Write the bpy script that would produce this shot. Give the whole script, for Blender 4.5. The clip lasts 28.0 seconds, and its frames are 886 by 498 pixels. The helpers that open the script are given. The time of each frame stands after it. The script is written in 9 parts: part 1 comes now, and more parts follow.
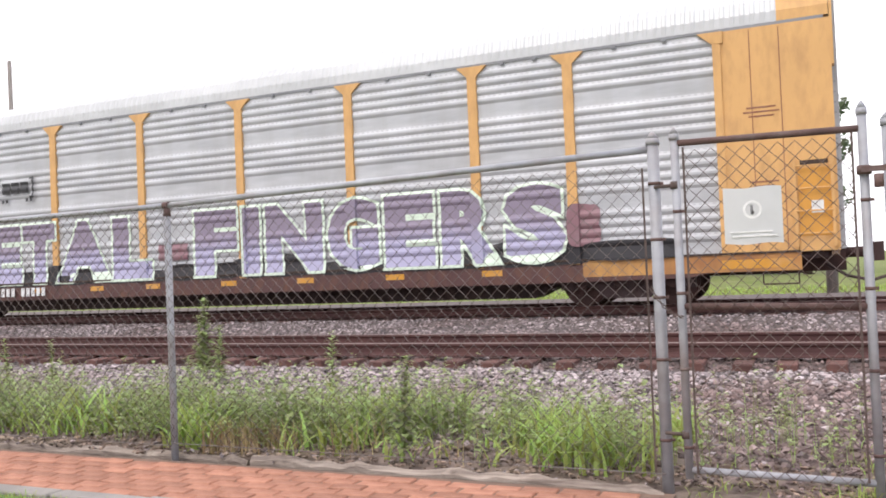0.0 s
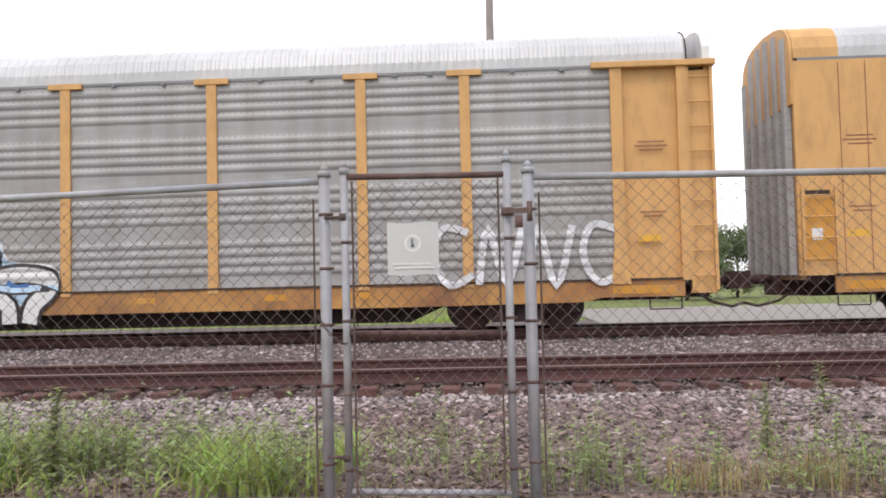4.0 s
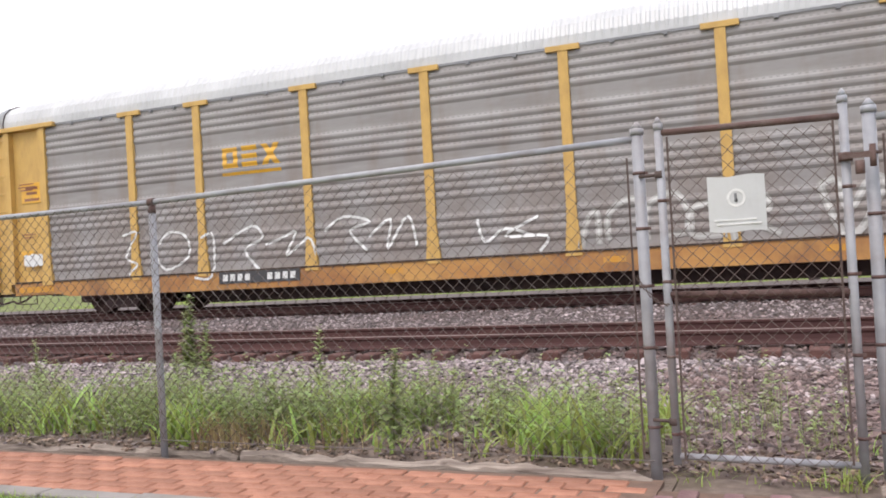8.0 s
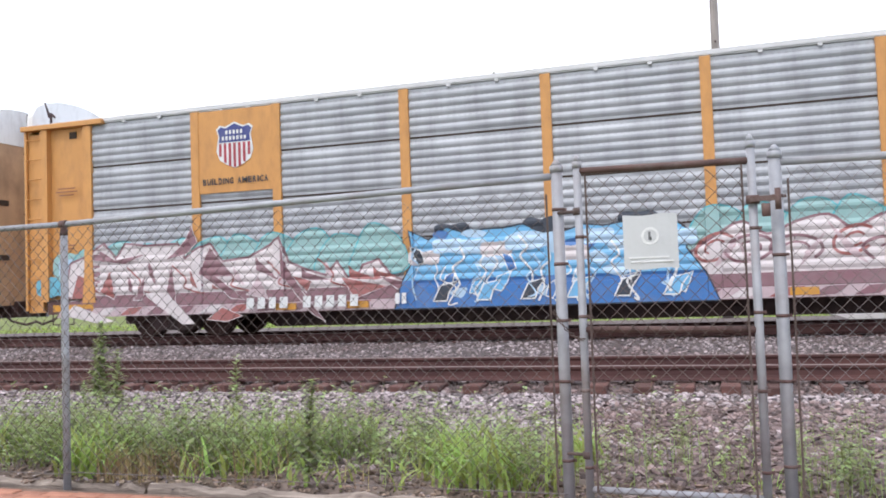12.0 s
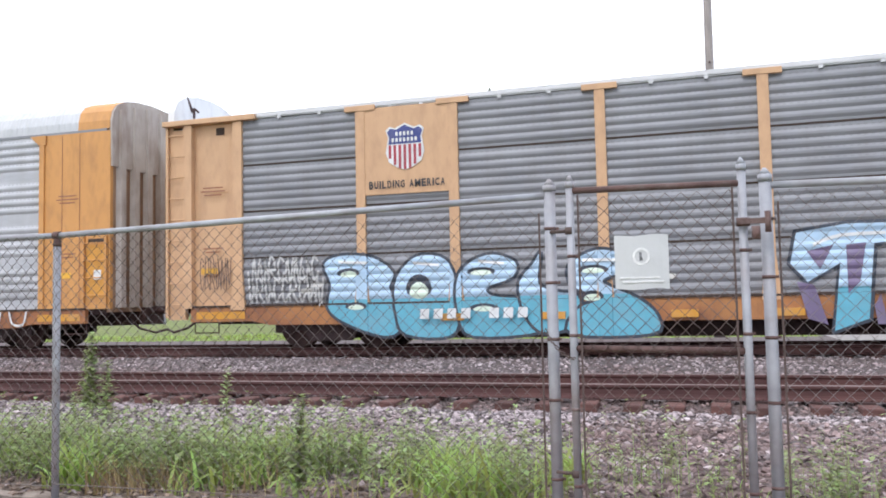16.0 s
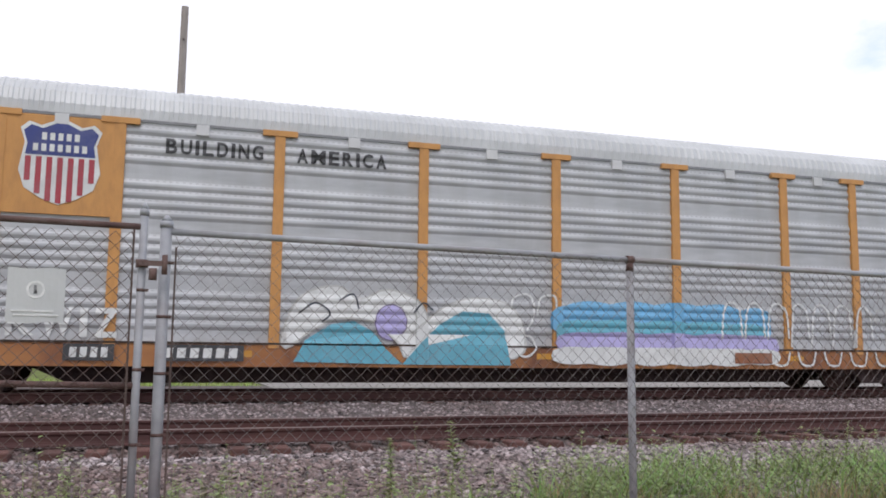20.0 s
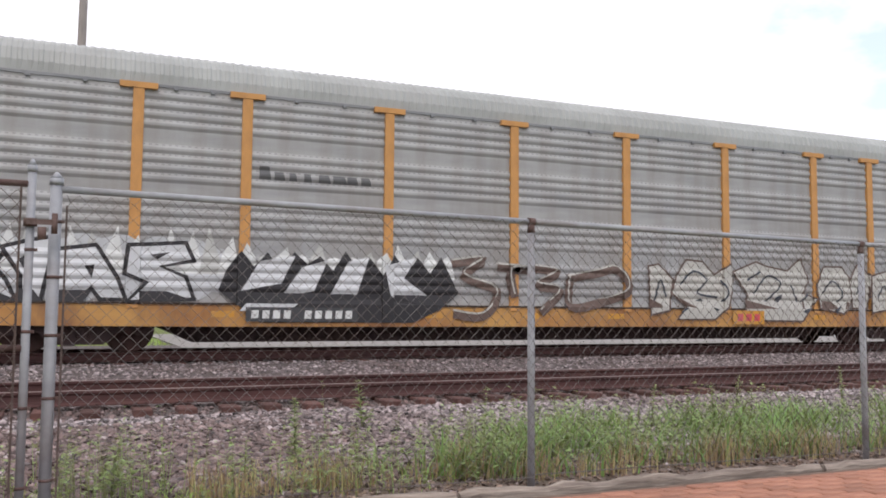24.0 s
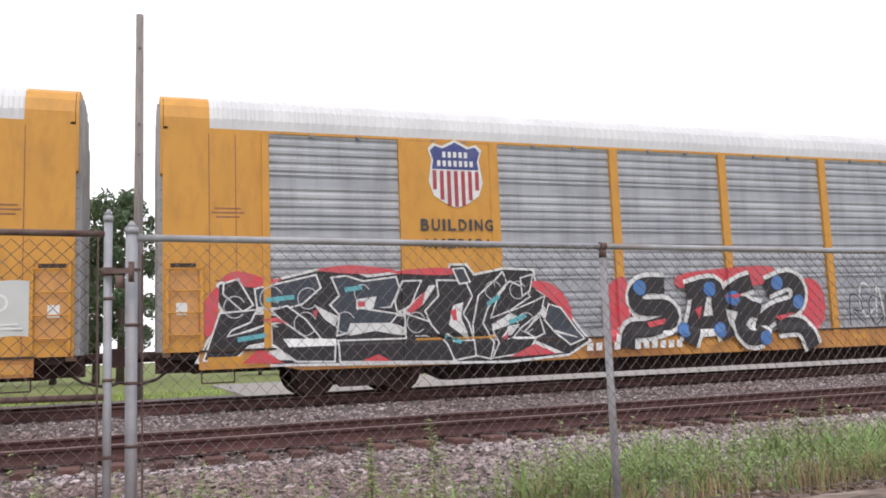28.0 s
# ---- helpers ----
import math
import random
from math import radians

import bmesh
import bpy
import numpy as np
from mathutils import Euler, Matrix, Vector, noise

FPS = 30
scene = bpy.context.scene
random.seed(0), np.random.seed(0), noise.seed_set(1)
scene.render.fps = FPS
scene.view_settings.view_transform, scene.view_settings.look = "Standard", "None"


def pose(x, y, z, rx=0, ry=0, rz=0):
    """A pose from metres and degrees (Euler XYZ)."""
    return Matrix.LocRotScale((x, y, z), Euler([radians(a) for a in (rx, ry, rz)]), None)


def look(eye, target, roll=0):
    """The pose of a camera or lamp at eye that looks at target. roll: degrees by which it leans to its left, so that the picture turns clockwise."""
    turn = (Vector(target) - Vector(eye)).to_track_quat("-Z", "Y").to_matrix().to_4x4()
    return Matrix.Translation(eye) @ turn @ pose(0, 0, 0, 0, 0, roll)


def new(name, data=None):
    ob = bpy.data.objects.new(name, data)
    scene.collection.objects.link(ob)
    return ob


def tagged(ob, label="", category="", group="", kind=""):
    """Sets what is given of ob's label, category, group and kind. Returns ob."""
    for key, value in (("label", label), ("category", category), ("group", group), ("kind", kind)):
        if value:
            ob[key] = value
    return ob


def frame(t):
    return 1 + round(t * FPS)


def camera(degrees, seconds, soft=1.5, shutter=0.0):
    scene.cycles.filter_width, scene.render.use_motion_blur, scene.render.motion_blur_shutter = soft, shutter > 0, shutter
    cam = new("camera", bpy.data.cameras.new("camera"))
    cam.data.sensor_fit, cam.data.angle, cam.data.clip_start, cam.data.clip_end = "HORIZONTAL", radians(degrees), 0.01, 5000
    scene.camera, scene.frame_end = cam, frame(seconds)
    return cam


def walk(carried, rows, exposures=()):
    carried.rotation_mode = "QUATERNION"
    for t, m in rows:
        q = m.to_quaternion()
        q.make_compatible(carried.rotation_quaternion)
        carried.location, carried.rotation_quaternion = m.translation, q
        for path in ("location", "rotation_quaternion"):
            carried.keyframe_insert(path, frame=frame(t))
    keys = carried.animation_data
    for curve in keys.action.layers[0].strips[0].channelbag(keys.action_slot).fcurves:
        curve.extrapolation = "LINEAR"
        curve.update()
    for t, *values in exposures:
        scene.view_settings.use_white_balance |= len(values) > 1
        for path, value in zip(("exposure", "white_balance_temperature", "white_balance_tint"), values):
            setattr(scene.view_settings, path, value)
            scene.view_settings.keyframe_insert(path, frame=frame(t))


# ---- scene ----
EXPOSURES = [(0, 0.2, 6500, 16), (1, -0.03, 6500, 16), (3, -0.13, 6500, 16), (6, 0.07, 6500, 16), (7, 0.11, 6500, 16), (9, 0.08, 6500, 16), (11, 0.13, 6220, 15), (16, 0.17, 6000, 14), (17, 0.2, 6000, 14), (17.4, 0.1, 6000, 14), (18, -0.4, 6050, 14), (19, -0.47, 6150, 14), (20.5, -0.52, 6250, 15), (22.5, -0.58, 6400, 15), (25, -0.2, 6400, 15), (26, -0.18, 6400, 15), (28, -0.17, 6450, 16)]
cam = camera(54.61, 28.0, soft=1.8)
# seconds, eye, target, roll
PATH = [
    (0.0, (-0.148, 0.208, 1.520), (-4.178, 9.357, 1.744), -2.37),
    (0.5, (-0.138, 0.257, 1.499), (-5.151, 8.907, 1.697), -3.11),
    (1.0, (-0.088, 0.206, 1.506), (-3.641, 9.553, 1.493), -2.76),
    (1.5, (-0.053, 0.184, 1.498), (-1.246, 10.111, 1.322), -2.73),
    (2.0, (-0.028, 0.186, 1.492), (-0.278, 10.183, 1.506), -2.16),
    (2.5, (-0.022, 0.183, 1.494), (-0.271, 10.180, 1.535), -2.73),
    (3.0, (-0.035, 0.168, 1.498), (-0.396, 10.160, 1.678), -1.42),
    (3.5, (-0.039, 0.179, 1.505), (-0.517, 10.159, 1.931), -1.22),
    (5.5, (-0.130, 0.153, 1.534), (-2.010, 9.966, 1.943), -1.62),
    (6.0, (-0.173, 0.186, 1.537), (-3.727, 9.527, 1.884), -2.57),
    (6.5, (-0.236, 0.121, 1.567), (-4.389, 9.216, 1.739), -2.86),
    (7.0, (-0.200, 0.146, 1.541), (-4.455, 9.194, 1.710), -3.05),
    (7.5, (-0.180, 0.160, 1.534), (-4.187, 9.321, 1.689), -3.14),
    (8.0, (-0.157, 0.186, 1.517), (-4.020, 9.408, 1.650), -3.25),
    (8.5, (-0.168, 0.182, 1.536), (-3.981, 9.427, 1.614), -3.35),
    (9.0, (-0.152, 0.183, 1.508), (-3.902, 9.452, 1.652), -3.27),
    (9.5, (-0.155, 0.174, 1.516), (-3.753, 9.504, 1.630), -3.47),
    (10.0, (-0.140, 0.177, 1.518), (-3.492, 9.596, 1.720), -3.42),
    (10.5, (-0.136, 0.188, 1.509), (-3.514, 9.595, 1.815), -3.02),
    (11.0, (-0.136, 0.187, 1.527), (-3.481, 9.604, 1.881), -1.85),
    (11.5, (-0.144, 0.162, 1.543), (-3.156, 9.684, 2.044), -1.84),
    (12.0, (-0.130, 0.188, 1.511), (-3.163, 9.705, 1.979), -2.00),
    (12.5, (-0.148, 0.163, 1.519), (-3.177, 9.683, 1.953), -1.99),
    (13.0, (-0.138, 0.172, 1.534), (-3.161, 9.696, 1.925), -2.18),
    (13.5, (-0.130, 0.175, 1.527), (-3.160, 9.697, 1.917), -1.97),
    (15.5, (-0.130, 0.164, 1.525), (-3.037, 9.716, 2.091), -0.86),
    (16.0, (-0.119, 0.166, 1.522), (-3.071, 9.699, 2.161), -1.17),
    (16.5, (-0.120, 0.156, 1.524), (-3.038, 9.696, 2.208), -1.24),
    (17.0, (-0.123, 0.152, 1.570), (-2.999, 9.708, 2.203), -1.58),
    (17.5, (-0.126, 0.132, 1.531), (-2.971, 9.683, 2.358), -0.38),
    (18.0, (-0.105, 0.100, 1.499), (-2.542, 9.736, 2.596), 0.40),
    (18.3, (-0.050, 0.069, 1.507), (-0.303, 10.014, 2.523), -0.47),
    (18.5, (-0.007, 0.017, 1.509), (1.997, 9.771, 2.420), 1.44),
    (19.0, (0.168, -0.081, 1.489), (4.001, 9.127, 2.215), 1.02),
    (19.5, (0.216, -0.088, 1.414), (3.547, 9.261, 2.638), 1.02),
    (20.0, (0.198, -0.096, 1.454), (3.183, 9.373, 2.644), 0.57),
    (20.5, (0.298, -0.136, 1.441), (3.810, 9.157, 2.588), -0.39),
    (21.0, (0.271, -0.129, 1.456), (4.239, 8.993, 2.480), -0.53),
    (21.5, (0.261, -0.130, 1.439), (4.204, 8.995, 2.526), -0.52),
    (22.0, (0.279, -0.129, 1.486), (4.086, 9.085, 2.265), -0.43),
    (22.5, (0.268, -0.124, 1.472), (4.009, 9.125, 2.147), -0.17),
    (24.5, (0.259, -0.142, 1.465), (4.242, 9.003, 2.178), 0.43),
    (25.0, (0.271, -0.119, 1.444), (4.301, 9.008, 2.113), 0.18),
    (25.5, (0.257, -0.143, 1.473), (4.347, 8.963, 2.063), -0.08),
    (26.0, (0.260, -0.145, 1.469), (4.378, 8.949, 2.050), -0.09),
    (26.5, (0.270, -0.154, 1.466), (4.391, 8.937, 2.071), -0.17),
    (27.0, (0.254, -0.129, 1.456), (4.423, 8.932, 2.175), -0.04),
    (27.5, (0.262, -0.111, 1.469), (4.312, 8.996, 2.277), -0.07),
    (28.0, (0.194, -0.039, 1.429), (3.526, 9.316, 2.609), -2.25),
]
walk(cam, [(t, look(e, g, r)) for t, e, g, r in PATH], EXPOSURES)

# ---------------------------------------------------------------- sky and light
world = bpy.data.worlds.new("sky")
scene.world = world
world.use_nodes = True
wn, wl = world.node_tree.nodes, world.node_tree.links
wn.clear()
w_out = wn.new("ShaderNodeOutputWorld")
w_bg = wn.new("ShaderNodeBackground")
w_sky = wn.new("ShaderNodeTexSky")
w_sky.sky_type = "NISHITA"
w_sky.sun_disc = False
w_sky.sun_elevation = radians(62)
w_sky.sun_rotation = radians(200)
w_sky.air_density, w_sky.dust_density = 1.0, 2.0
w_co = wn.new("ShaderNodeTexCoord")
w_map = wn.new("ShaderNodeMapping")
w_map.inputs["Scale"].default_value = (1.6, 1.6, 3.2)
w_map.inputs["Location"].default_value = (0.35, 0.1, 0.0)
w_noise = wn.new("ShaderNodeTexNoise")
w_noise.inputs["Scale"].default_value = 2.4
w_noise.inputs["Detail"].default_value = 7.0
w_noise.inputs["Roughness"].default_value = 0.55
w_ramp = wn.new("ShaderNodeValToRGB")
w_ramp.color_ramp.elements[0].position = 0.30
w_ramp.color_ramp.elements[0].color = (0.42, 0.42, 0.42, 1)
w_ramp.color_ramp.elements[1].position = 0.41
w_ramp.color_ramp.elements[1].color = (1, 1, 1, 1)
w_mix = wn.new("ShaderNodeMixRGB")
w_mix.inputs["Color2"].default_value = (15.5, 15.6, 15.8, 1)
wl.new(w_co.outputs["Generated"], w_map.inputs["Vector"])
wl.new(w_map.outputs["Vector"], w_noise.inputs["Vector"])
# the cloud thins out towards the east
w_sep, w_thin, w_sub = wn.new("ShaderNodeSeparateXYZ"), wn.new("ShaderNodeMapRange"), wn.new("ShaderNodeMath")
w_thin.inputs["From Min"].default_value, w_thin.inputs["From Max"].default_value = 0.50, 0.85
w_thin.inputs["To Min"].default_value, w_thin.inputs["To Max"].default_value = -0.06, 0.32
w_sub.operation = "SUBTRACT"
wl.new(w_co.outputs["Generated"], w_sep.inputs["Vector"])
wl.new(w_sep.outputs["X"], w_thin.inputs["Value"])
wl.new(w_noise.outputs["Fac"], w_sub.inputs[0])
wl.new(w_thin.outputs["Result"], w_sub.inputs[1])
wl.new(w_sub.outputs["Value"], w_ramp.inputs["Fac"])
wl.new(w_ramp.outputs["Color"], w_mix.inputs["Fac"])
w_gain = wn.new("ShaderNodeVectorMath")
w_gain.operation = "SCALE"
w_gain.inputs["Scale"].default_value = 3.8
wl.new(w_sky.outputs["Color"], w_gain.inputs[0])
wl.new(w_gain.outputs["Vector"], w_mix.inputs["Color1"])
wl.new(w_mix.outputs["Color"], w_bg.inputs["Color"])
w_bg.inputs["Strength"].default_value = 0.1
wl.new(w_bg.outputs["Background"], w_out.inputs["Surface"])

sun_data = bpy.data.lights.new("sun", "SUN")
sun_data.energy, sun_data.angle, sun_data.color = 1.3, radians(14), (1.0, 0.95, 0.88)
sun = new("sun", sun_data)
sun.matrix_world = look((-6, -14, 34), (0, 8, 0))


# ---------------------------------------------------------------- materials
def node_mat(name):
    m = bpy.data.materials.new(name)
    m.use_nodes = True
    return m, m.node_tree.nodes, m.node_tree.links, m.node_tree.nodes["Principled BSDF"]


def surface(name, col, col2=None, rough=0.7, metal=0.0, scale=3.0, stretch=(1, 1, 1), stain=None, stain_amt=0.5,
            stain_scale=0.8, bump=0.2, bump_scale=40.0, island=0.0, rand=0.0, grime=0.0, stain_stretch=(1, 1, 1)):
    """Paint or metal with a fine grain, a broader stain, and fine relief."""
    m, n, l, b = node_mat(name)
    co = n.new("ShaderNodeTexCoord")
    mp = n.new("ShaderNodeMapping")
    mp.inputs["Scale"].default_value = stretch
    l.new(co.outputs["Object"], mp.inputs["Vector"])
    tx = n.new("ShaderNodeTexNoise")
    tx.inputs["Scale"].default_value, tx.inputs["Detail"].default_value = scale, 6
    l.new(mp.outputs["Vector"], tx.inputs["Vector"])
    r1 = n.new("ShaderNodeValToRGB")
    r1.color_ramp.elements[0].position, r1.color_ramp.elements[1].position = 0.32, 0.68
    c2 = col2 or tuple(c * 0.75 for c in col)
    r1.color_ramp.elements[0].color = (*c2, 1)
    r1.color_ramp.elements[1].color = (*col, 1)
    l.new(tx.outputs["Fac"], r1.inputs["Fac"])
    last = r1.outputs["Color"]
    if stain:
        mp2 = n.new("ShaderNodeMapping")
        mp2.inputs["Scale"].default_value = stain_stretch
        l.new(co.outputs["Object"], mp2.inputs["Vector"])
        t2 = n.new("ShaderNodeTexNoise")
        t2.inputs["Scale"].default_value, t2.inputs["Detail"].default_value = stain_scale, 8
        t2.inputs["Roughness"].default_value = 0.65
        l.new(mp2.outputs["Vector"], t2.inputs["Vector"])
        r2 = n.new("ShaderNodeValToRGB")
        r2.color_ramp.elements[0].position, r2.color_ramp.elements[1].position = 0.46, 0.72
        r2.color_ramp.elements[0].color = (0, 0, 0, 1)
        r2.color_ramp.elements[1].color = (stain_amt, stain_amt, stain_amt, 1)
        l.new(t2.outputs["Fac"], r2.inputs["Fac"])
        mx = n.new("ShaderNodeMixRGB")
        mx.inputs["Color2"].default_value = (*stain, 1)
        l.new(r2.outputs["Color"], mx.inputs["Fac"])
        l.new(last, mx.inputs["Color1"])
        last = mx.outputs["Color"]
    if island or rand:
        hsv = n.new("ShaderNodeHueSaturation")
        if island:
            g = n.new("ShaderNodeNewGeometry")
            src, amt = g.outputs["Random Per Island"], island
        else:
            g = n.new("ShaderNodeObjectInfo")
            src, amt = g.outputs["Random"], rand
        mr = n.new("ShaderNodeMapRange")
        mr.inputs["To Min"].default_value, mr.inputs["To Max"].default_value = 1 - amt, 1 + amt
        l.new(src, mr.inputs["Value"])
        l.new(mr.outputs["Result"], hsv.inputs["Value"])
        l.new(last, hsv.inputs["Color"])
        last = hsv.outputs["Color"]
    l.new(last, b.inputs["Base Color"])
    b.inputs["Roughness"].default_value, b.inputs["Metallic"].default_value = rough, metal
    if bump:
        bt = n.new("ShaderNodeTexNoise")
        bt.inputs["Scale"].default_value, bt.inputs["Detail"].default_value = bump_scale, 4
        l.new(mp.outputs["Vector"], bt.inputs["Vector"])
        bp = n.new("ShaderNodeBump")
        bp.inputs["Strength"].default_value, bp.inputs["Distance"].default_value = bump, 0.02
        l.new(bt.outputs["Fac"], bp.inputs["Height"])
        l.new(bp.outputs["Normal"], b.inputs["Normal"])
    return m


RUST = (0.13, 0.055, 0.035)
M = {}
# galvanised side sheets, one for each look of car
M["galv_bright"] = surface("galvanised_bright", (0.52, 0.53, 0.55), (0.39, 0.40, 0.42), 0.55, 0.15, 1.6, (0.5, 1, 2.5), (0.33, 0.32, 0.31), 0.5, 0.5, 0.1, 30, stain_stretch=(2.2, 1, 0.35))
M["galv_grey"] = surface("galvanised_grey", (0.40, 0.40, 0.40), (0.31, 0.31, 0.315), 0.62, 0.12, 1.6, (0.5, 1, 2.5), (0.24, 0.21, 0.18), 0.6, 0.55, 0.1, 30, stain_stretch=(2.4, 1, 0.35))
M["galv_dirty"] = surface("galvanised_dirty", (0.32, 0.31, 0.305), (0.24, 0.225, 0.22), 0.64, 0.1, 1.6, (0.5, 1, 2.5), (0.20, 0.15, 0.12), 0.75, 0.5, 0.1, 30, stain_stretch=(1.6, 1, 0.5))
M["galv_blue"] = surface("galvanised_blue", (0.42, 0.435, 0.46), (0.31, 0.325, 0.35), 0.55, 0.2, 1.6, (0.5, 1, 2.5), (0.23, 0.235, 0.25), 0.8, 0.8, 0.1, 30, stain_stretch=(2.2, 1, 0.4))
M["galv_dark"] = surface("galvanised_dark", (0.26, 0.265, 0.28), (0.20, 0.205, 0.22), 0.58, 0.2, 1.6, (0.5, 1, 2.5), (0.19, 0.18, 0.18), 0.5, 0.6, 0.1, 30, stain_stretch=(2.2, 1, 0.4))
M["roof_metal"] = surface("roof_metal", (0.58, 0.59, 0.60), (0.48, 0.49, 0.50), 0.5, 0.2, 1.2, (1, 1, 1), (0.35, 0.35, 0.35), 0.4, 0.4, 0.1, 20)
M["roof_white"] = surface("roof_white", (0.64, 0.64, 0.645), (0.55, 0.55, 0.56), 0.5, 0.1, 1.2, (1, 1, 1), (0.45, 0.45, 0.45), 0.4, 0.4, 0.1, 20)
M["roof_grey"] = surface("roof_grey", (0.40, 0.41, 0.40), (0.32, 0.33, 0.32), 0.58, 0.15, 1.2, (1, 1, 1), (0.30, 0.29, 0.28), 0.5, 0.4, 0.1, 20)


def perforate(m, depth=0.6, floor=0.95, tier=1.02, first=0.22, step=0.185):
    """Rows of small punched holes that run along each rib."""
    n, l, b = m.node_tree.nodes, m.node_tree.links, m.node_tree.nodes["Principled BSDF"]
    co, sp = n.new("ShaderNodeTexCoord"), n.new("ShaderNodeSeparateXYZ")
    l.new(co.outputs["Object"], sp.inputs["Vector"])

    def calc(op, a, v, w=None):
        q = n.new("ShaderNodeMath")
        q.operation = op
        l.new(a, q.inputs[0])
        if isinstance(v, float):
            q.inputs[1].default_value = v
        else:
            l.new(v, q.inputs[1])
        if w is not None:
            q.inputs[2].default_value = w
        return q.outputs["Value"]

    u = calc("MODULO", calc("SUBTRACT", calc("MODULO", calc("SUBTRACT", sp.outputs["Z"], floor), tier), first), step)
    row = calc("COMPARE", u, 0.162, 0.015)
    col = calc("COMPARE", calc("FLOORED_MODULO", sp.outputs["X"], 0.12), 0.06, 0.028)
    hole = calc("MULTIPLY", calc("MULTIPLY", row, col), depth)
    mx = n.new("ShaderNodeMixRGB")
    mx.inputs["Color2"].default_value = (0.05, 0.05, 0.05, 1)
    src = b.inputs["Base Color"].links[0].from_socket
    l.new(hole, mx.inputs["Fac"])
    l.new(src, mx.inputs["Color1"])
    l.new(mx.outputs["Color"], b.inputs["Base Color"])


for key, depth in (("galv_bright", 0.22), ("galv_grey", 0.32), ("galv_dirty", 0.28), ("galv_blue", 0.12), ("galv_dark", 0.15)):
    perforate(M[key], depth)


def paint(name, col, stain=RUST, amt=0.45):
    return surface(name, col, tuple(c * 0.92 for c in col), 0.55, 0.0, 1.3, (1, 1, 1), stain, amt * 0.62, 2.6, 0.10, 25, stain_stretch=(1.5, 1.5, 0.55))


M["yellow"] = paint("yellow_paint", (0.64, 0.365, 0.135), amt=0.42)
M["lemon"] = paint("lemon_paint", (0.58, 0.365, 0.105), amt=0.45)
M["amber"] = paint("amber_paint", (0.58, 0.285, 0.085), amt=0.5)
M["tan"] = paint("tan_paint", (0.58, 0.36, 0.20), amt=0.4)
M["gold"] = paint("gold_paint", (0.60, 0.29, 0.045), amt=0.4)
M["sill_yellow"] = surface("sill_yellow_paint", (0.50, 0.27, 0.08), (0.36, 0.16, 0.05), 0.65, 0, 1.1, (0.6, 1, 1.6), (0.13, 0.055, 0.04), 0.85, 1.0, 0.12, 25, stain_stretch=(0.9, 1.5, 0.5))
M["sill_gold"] = surface("sill_gold_paint", (0.56, 0.27, 0.05), (0.45, 0.19, 0.045), 0.62, 0, 1.1, (0.6, 1, 1.6), (0.14, 0.055, 0.04), 0.75, 1.2, 0.12, 25, stain_stretch=(1.0, 1.5, 0.5))
M["sill_brown"] = paint("sill_brown_paint", (0.08, 0.034, 0.032), (0.20, 0.085, 0.035), 0.75)
M["sill_rust"] = surface("sill_rust_paint", (0.40, 0.18, 0.06), (0.28, 0.11, 0.045), 0.7, 0, 1.1, (0.6, 1, 1.6), (0.11, 0.045, 0.035), 0.85, 1.1, 0.12, 25, stain_stretch=(0.9, 1.5, 0.5))
M["hood_white"] = paint("white_end_paint", (0.74, 0.74, 0.74), (0.3, 0.28, 0.26), 0.6)
M["end_grime"] = surface("grimy_end_paint", (0.36, 0.22, 0.13), (0.22, 0.13, 0.08), 0.65, 0, 1.6, (1, 1, 0.4), (0.06, 0.04, 0.035), 0.8, 0.9, 0.15, 25, stain_stretch=(1, 2, 0.5))
M["end_door"] = surface("weathered_end_door", (0.52, 0.47, 0.42), (0.40, 0.34, 0.29), 0.65, 0, 1.6, (1, 1, 1), (0.20, 0.125, 0.085), 0.85, 0.8, 0.15, 25, stain_stretch=(1, 2.2, 0.5))
M["black_iron"] = surface("black_iron", (0.066, 0.038, 0.039), (0.04, 0.024, 0.025), 0.75, 0.1, 4, (1, 1, 1), (0.07, 0.04, 0.03), 0.6, 2.0, 0.3, 30)
M["rust_iron"] = surface("rusty_iron", (0.075, 0.036, 0.031), (0.045, 0.023, 0.021), 0.8, 0.1, 4, (1, 1, 1), (0.03, 0.02, 0.02), 0.6, 1.5, 0.3, 40)
M["rail_side"] = surface("rusty_rail", (0.088, 0.036, 0.033), (0.055, 0.023, 0.022), 0.8, 0.05, 6, (0.2, 1, 1), (0.12, 0.055, 0.042), 0.5, 1.0, 0.2, 40)
M["rail_top"] = surface("worn_rail_head", (0.22, 0.165, 0.155), (0.14, 0.095, 0.09), 0.5, 0.4, 6, (0.2, 4, 1), None)
M["tie"] = surface("creosoted_timber", (0.135, 0.062, 0.05), (0.07, 0.032, 0.028), 0.85, 0, 3, (1, 6, 6), (0.22, 0.105, 0.075), 0.6, 1.2, 0.5, 14, rand=0.3)
M["ballast"] = surface("ballast_bed", (0.15, 0.122, 0.118), (0.06, 0.046, 0.045), 0.9, 0, 16, (1, 1, 1), (0.12, 0.07, 0.06), 0.5, 0.35, 0.9, 22)
M["stone"] = surface("ballast_stone", (0.375, 0.325, 0.325), (0.21, 0.172, 0.172), 0.88, 0, 9, (1, 1, 1), (0.12, 0.068, 0.058), 0.75, 0.45, 0.35, 60, island=0.75)
M["stone_brown"] = surface("earthy_ballast_stone", (0.265, 0.20, 0.19), (0.12, 0.085, 0.079), 0.9, 0, 9, (1, 1, 1), (0.10, 0.055, 0.047), 0.8, 0.45, 0.35, 60, island=0.6)
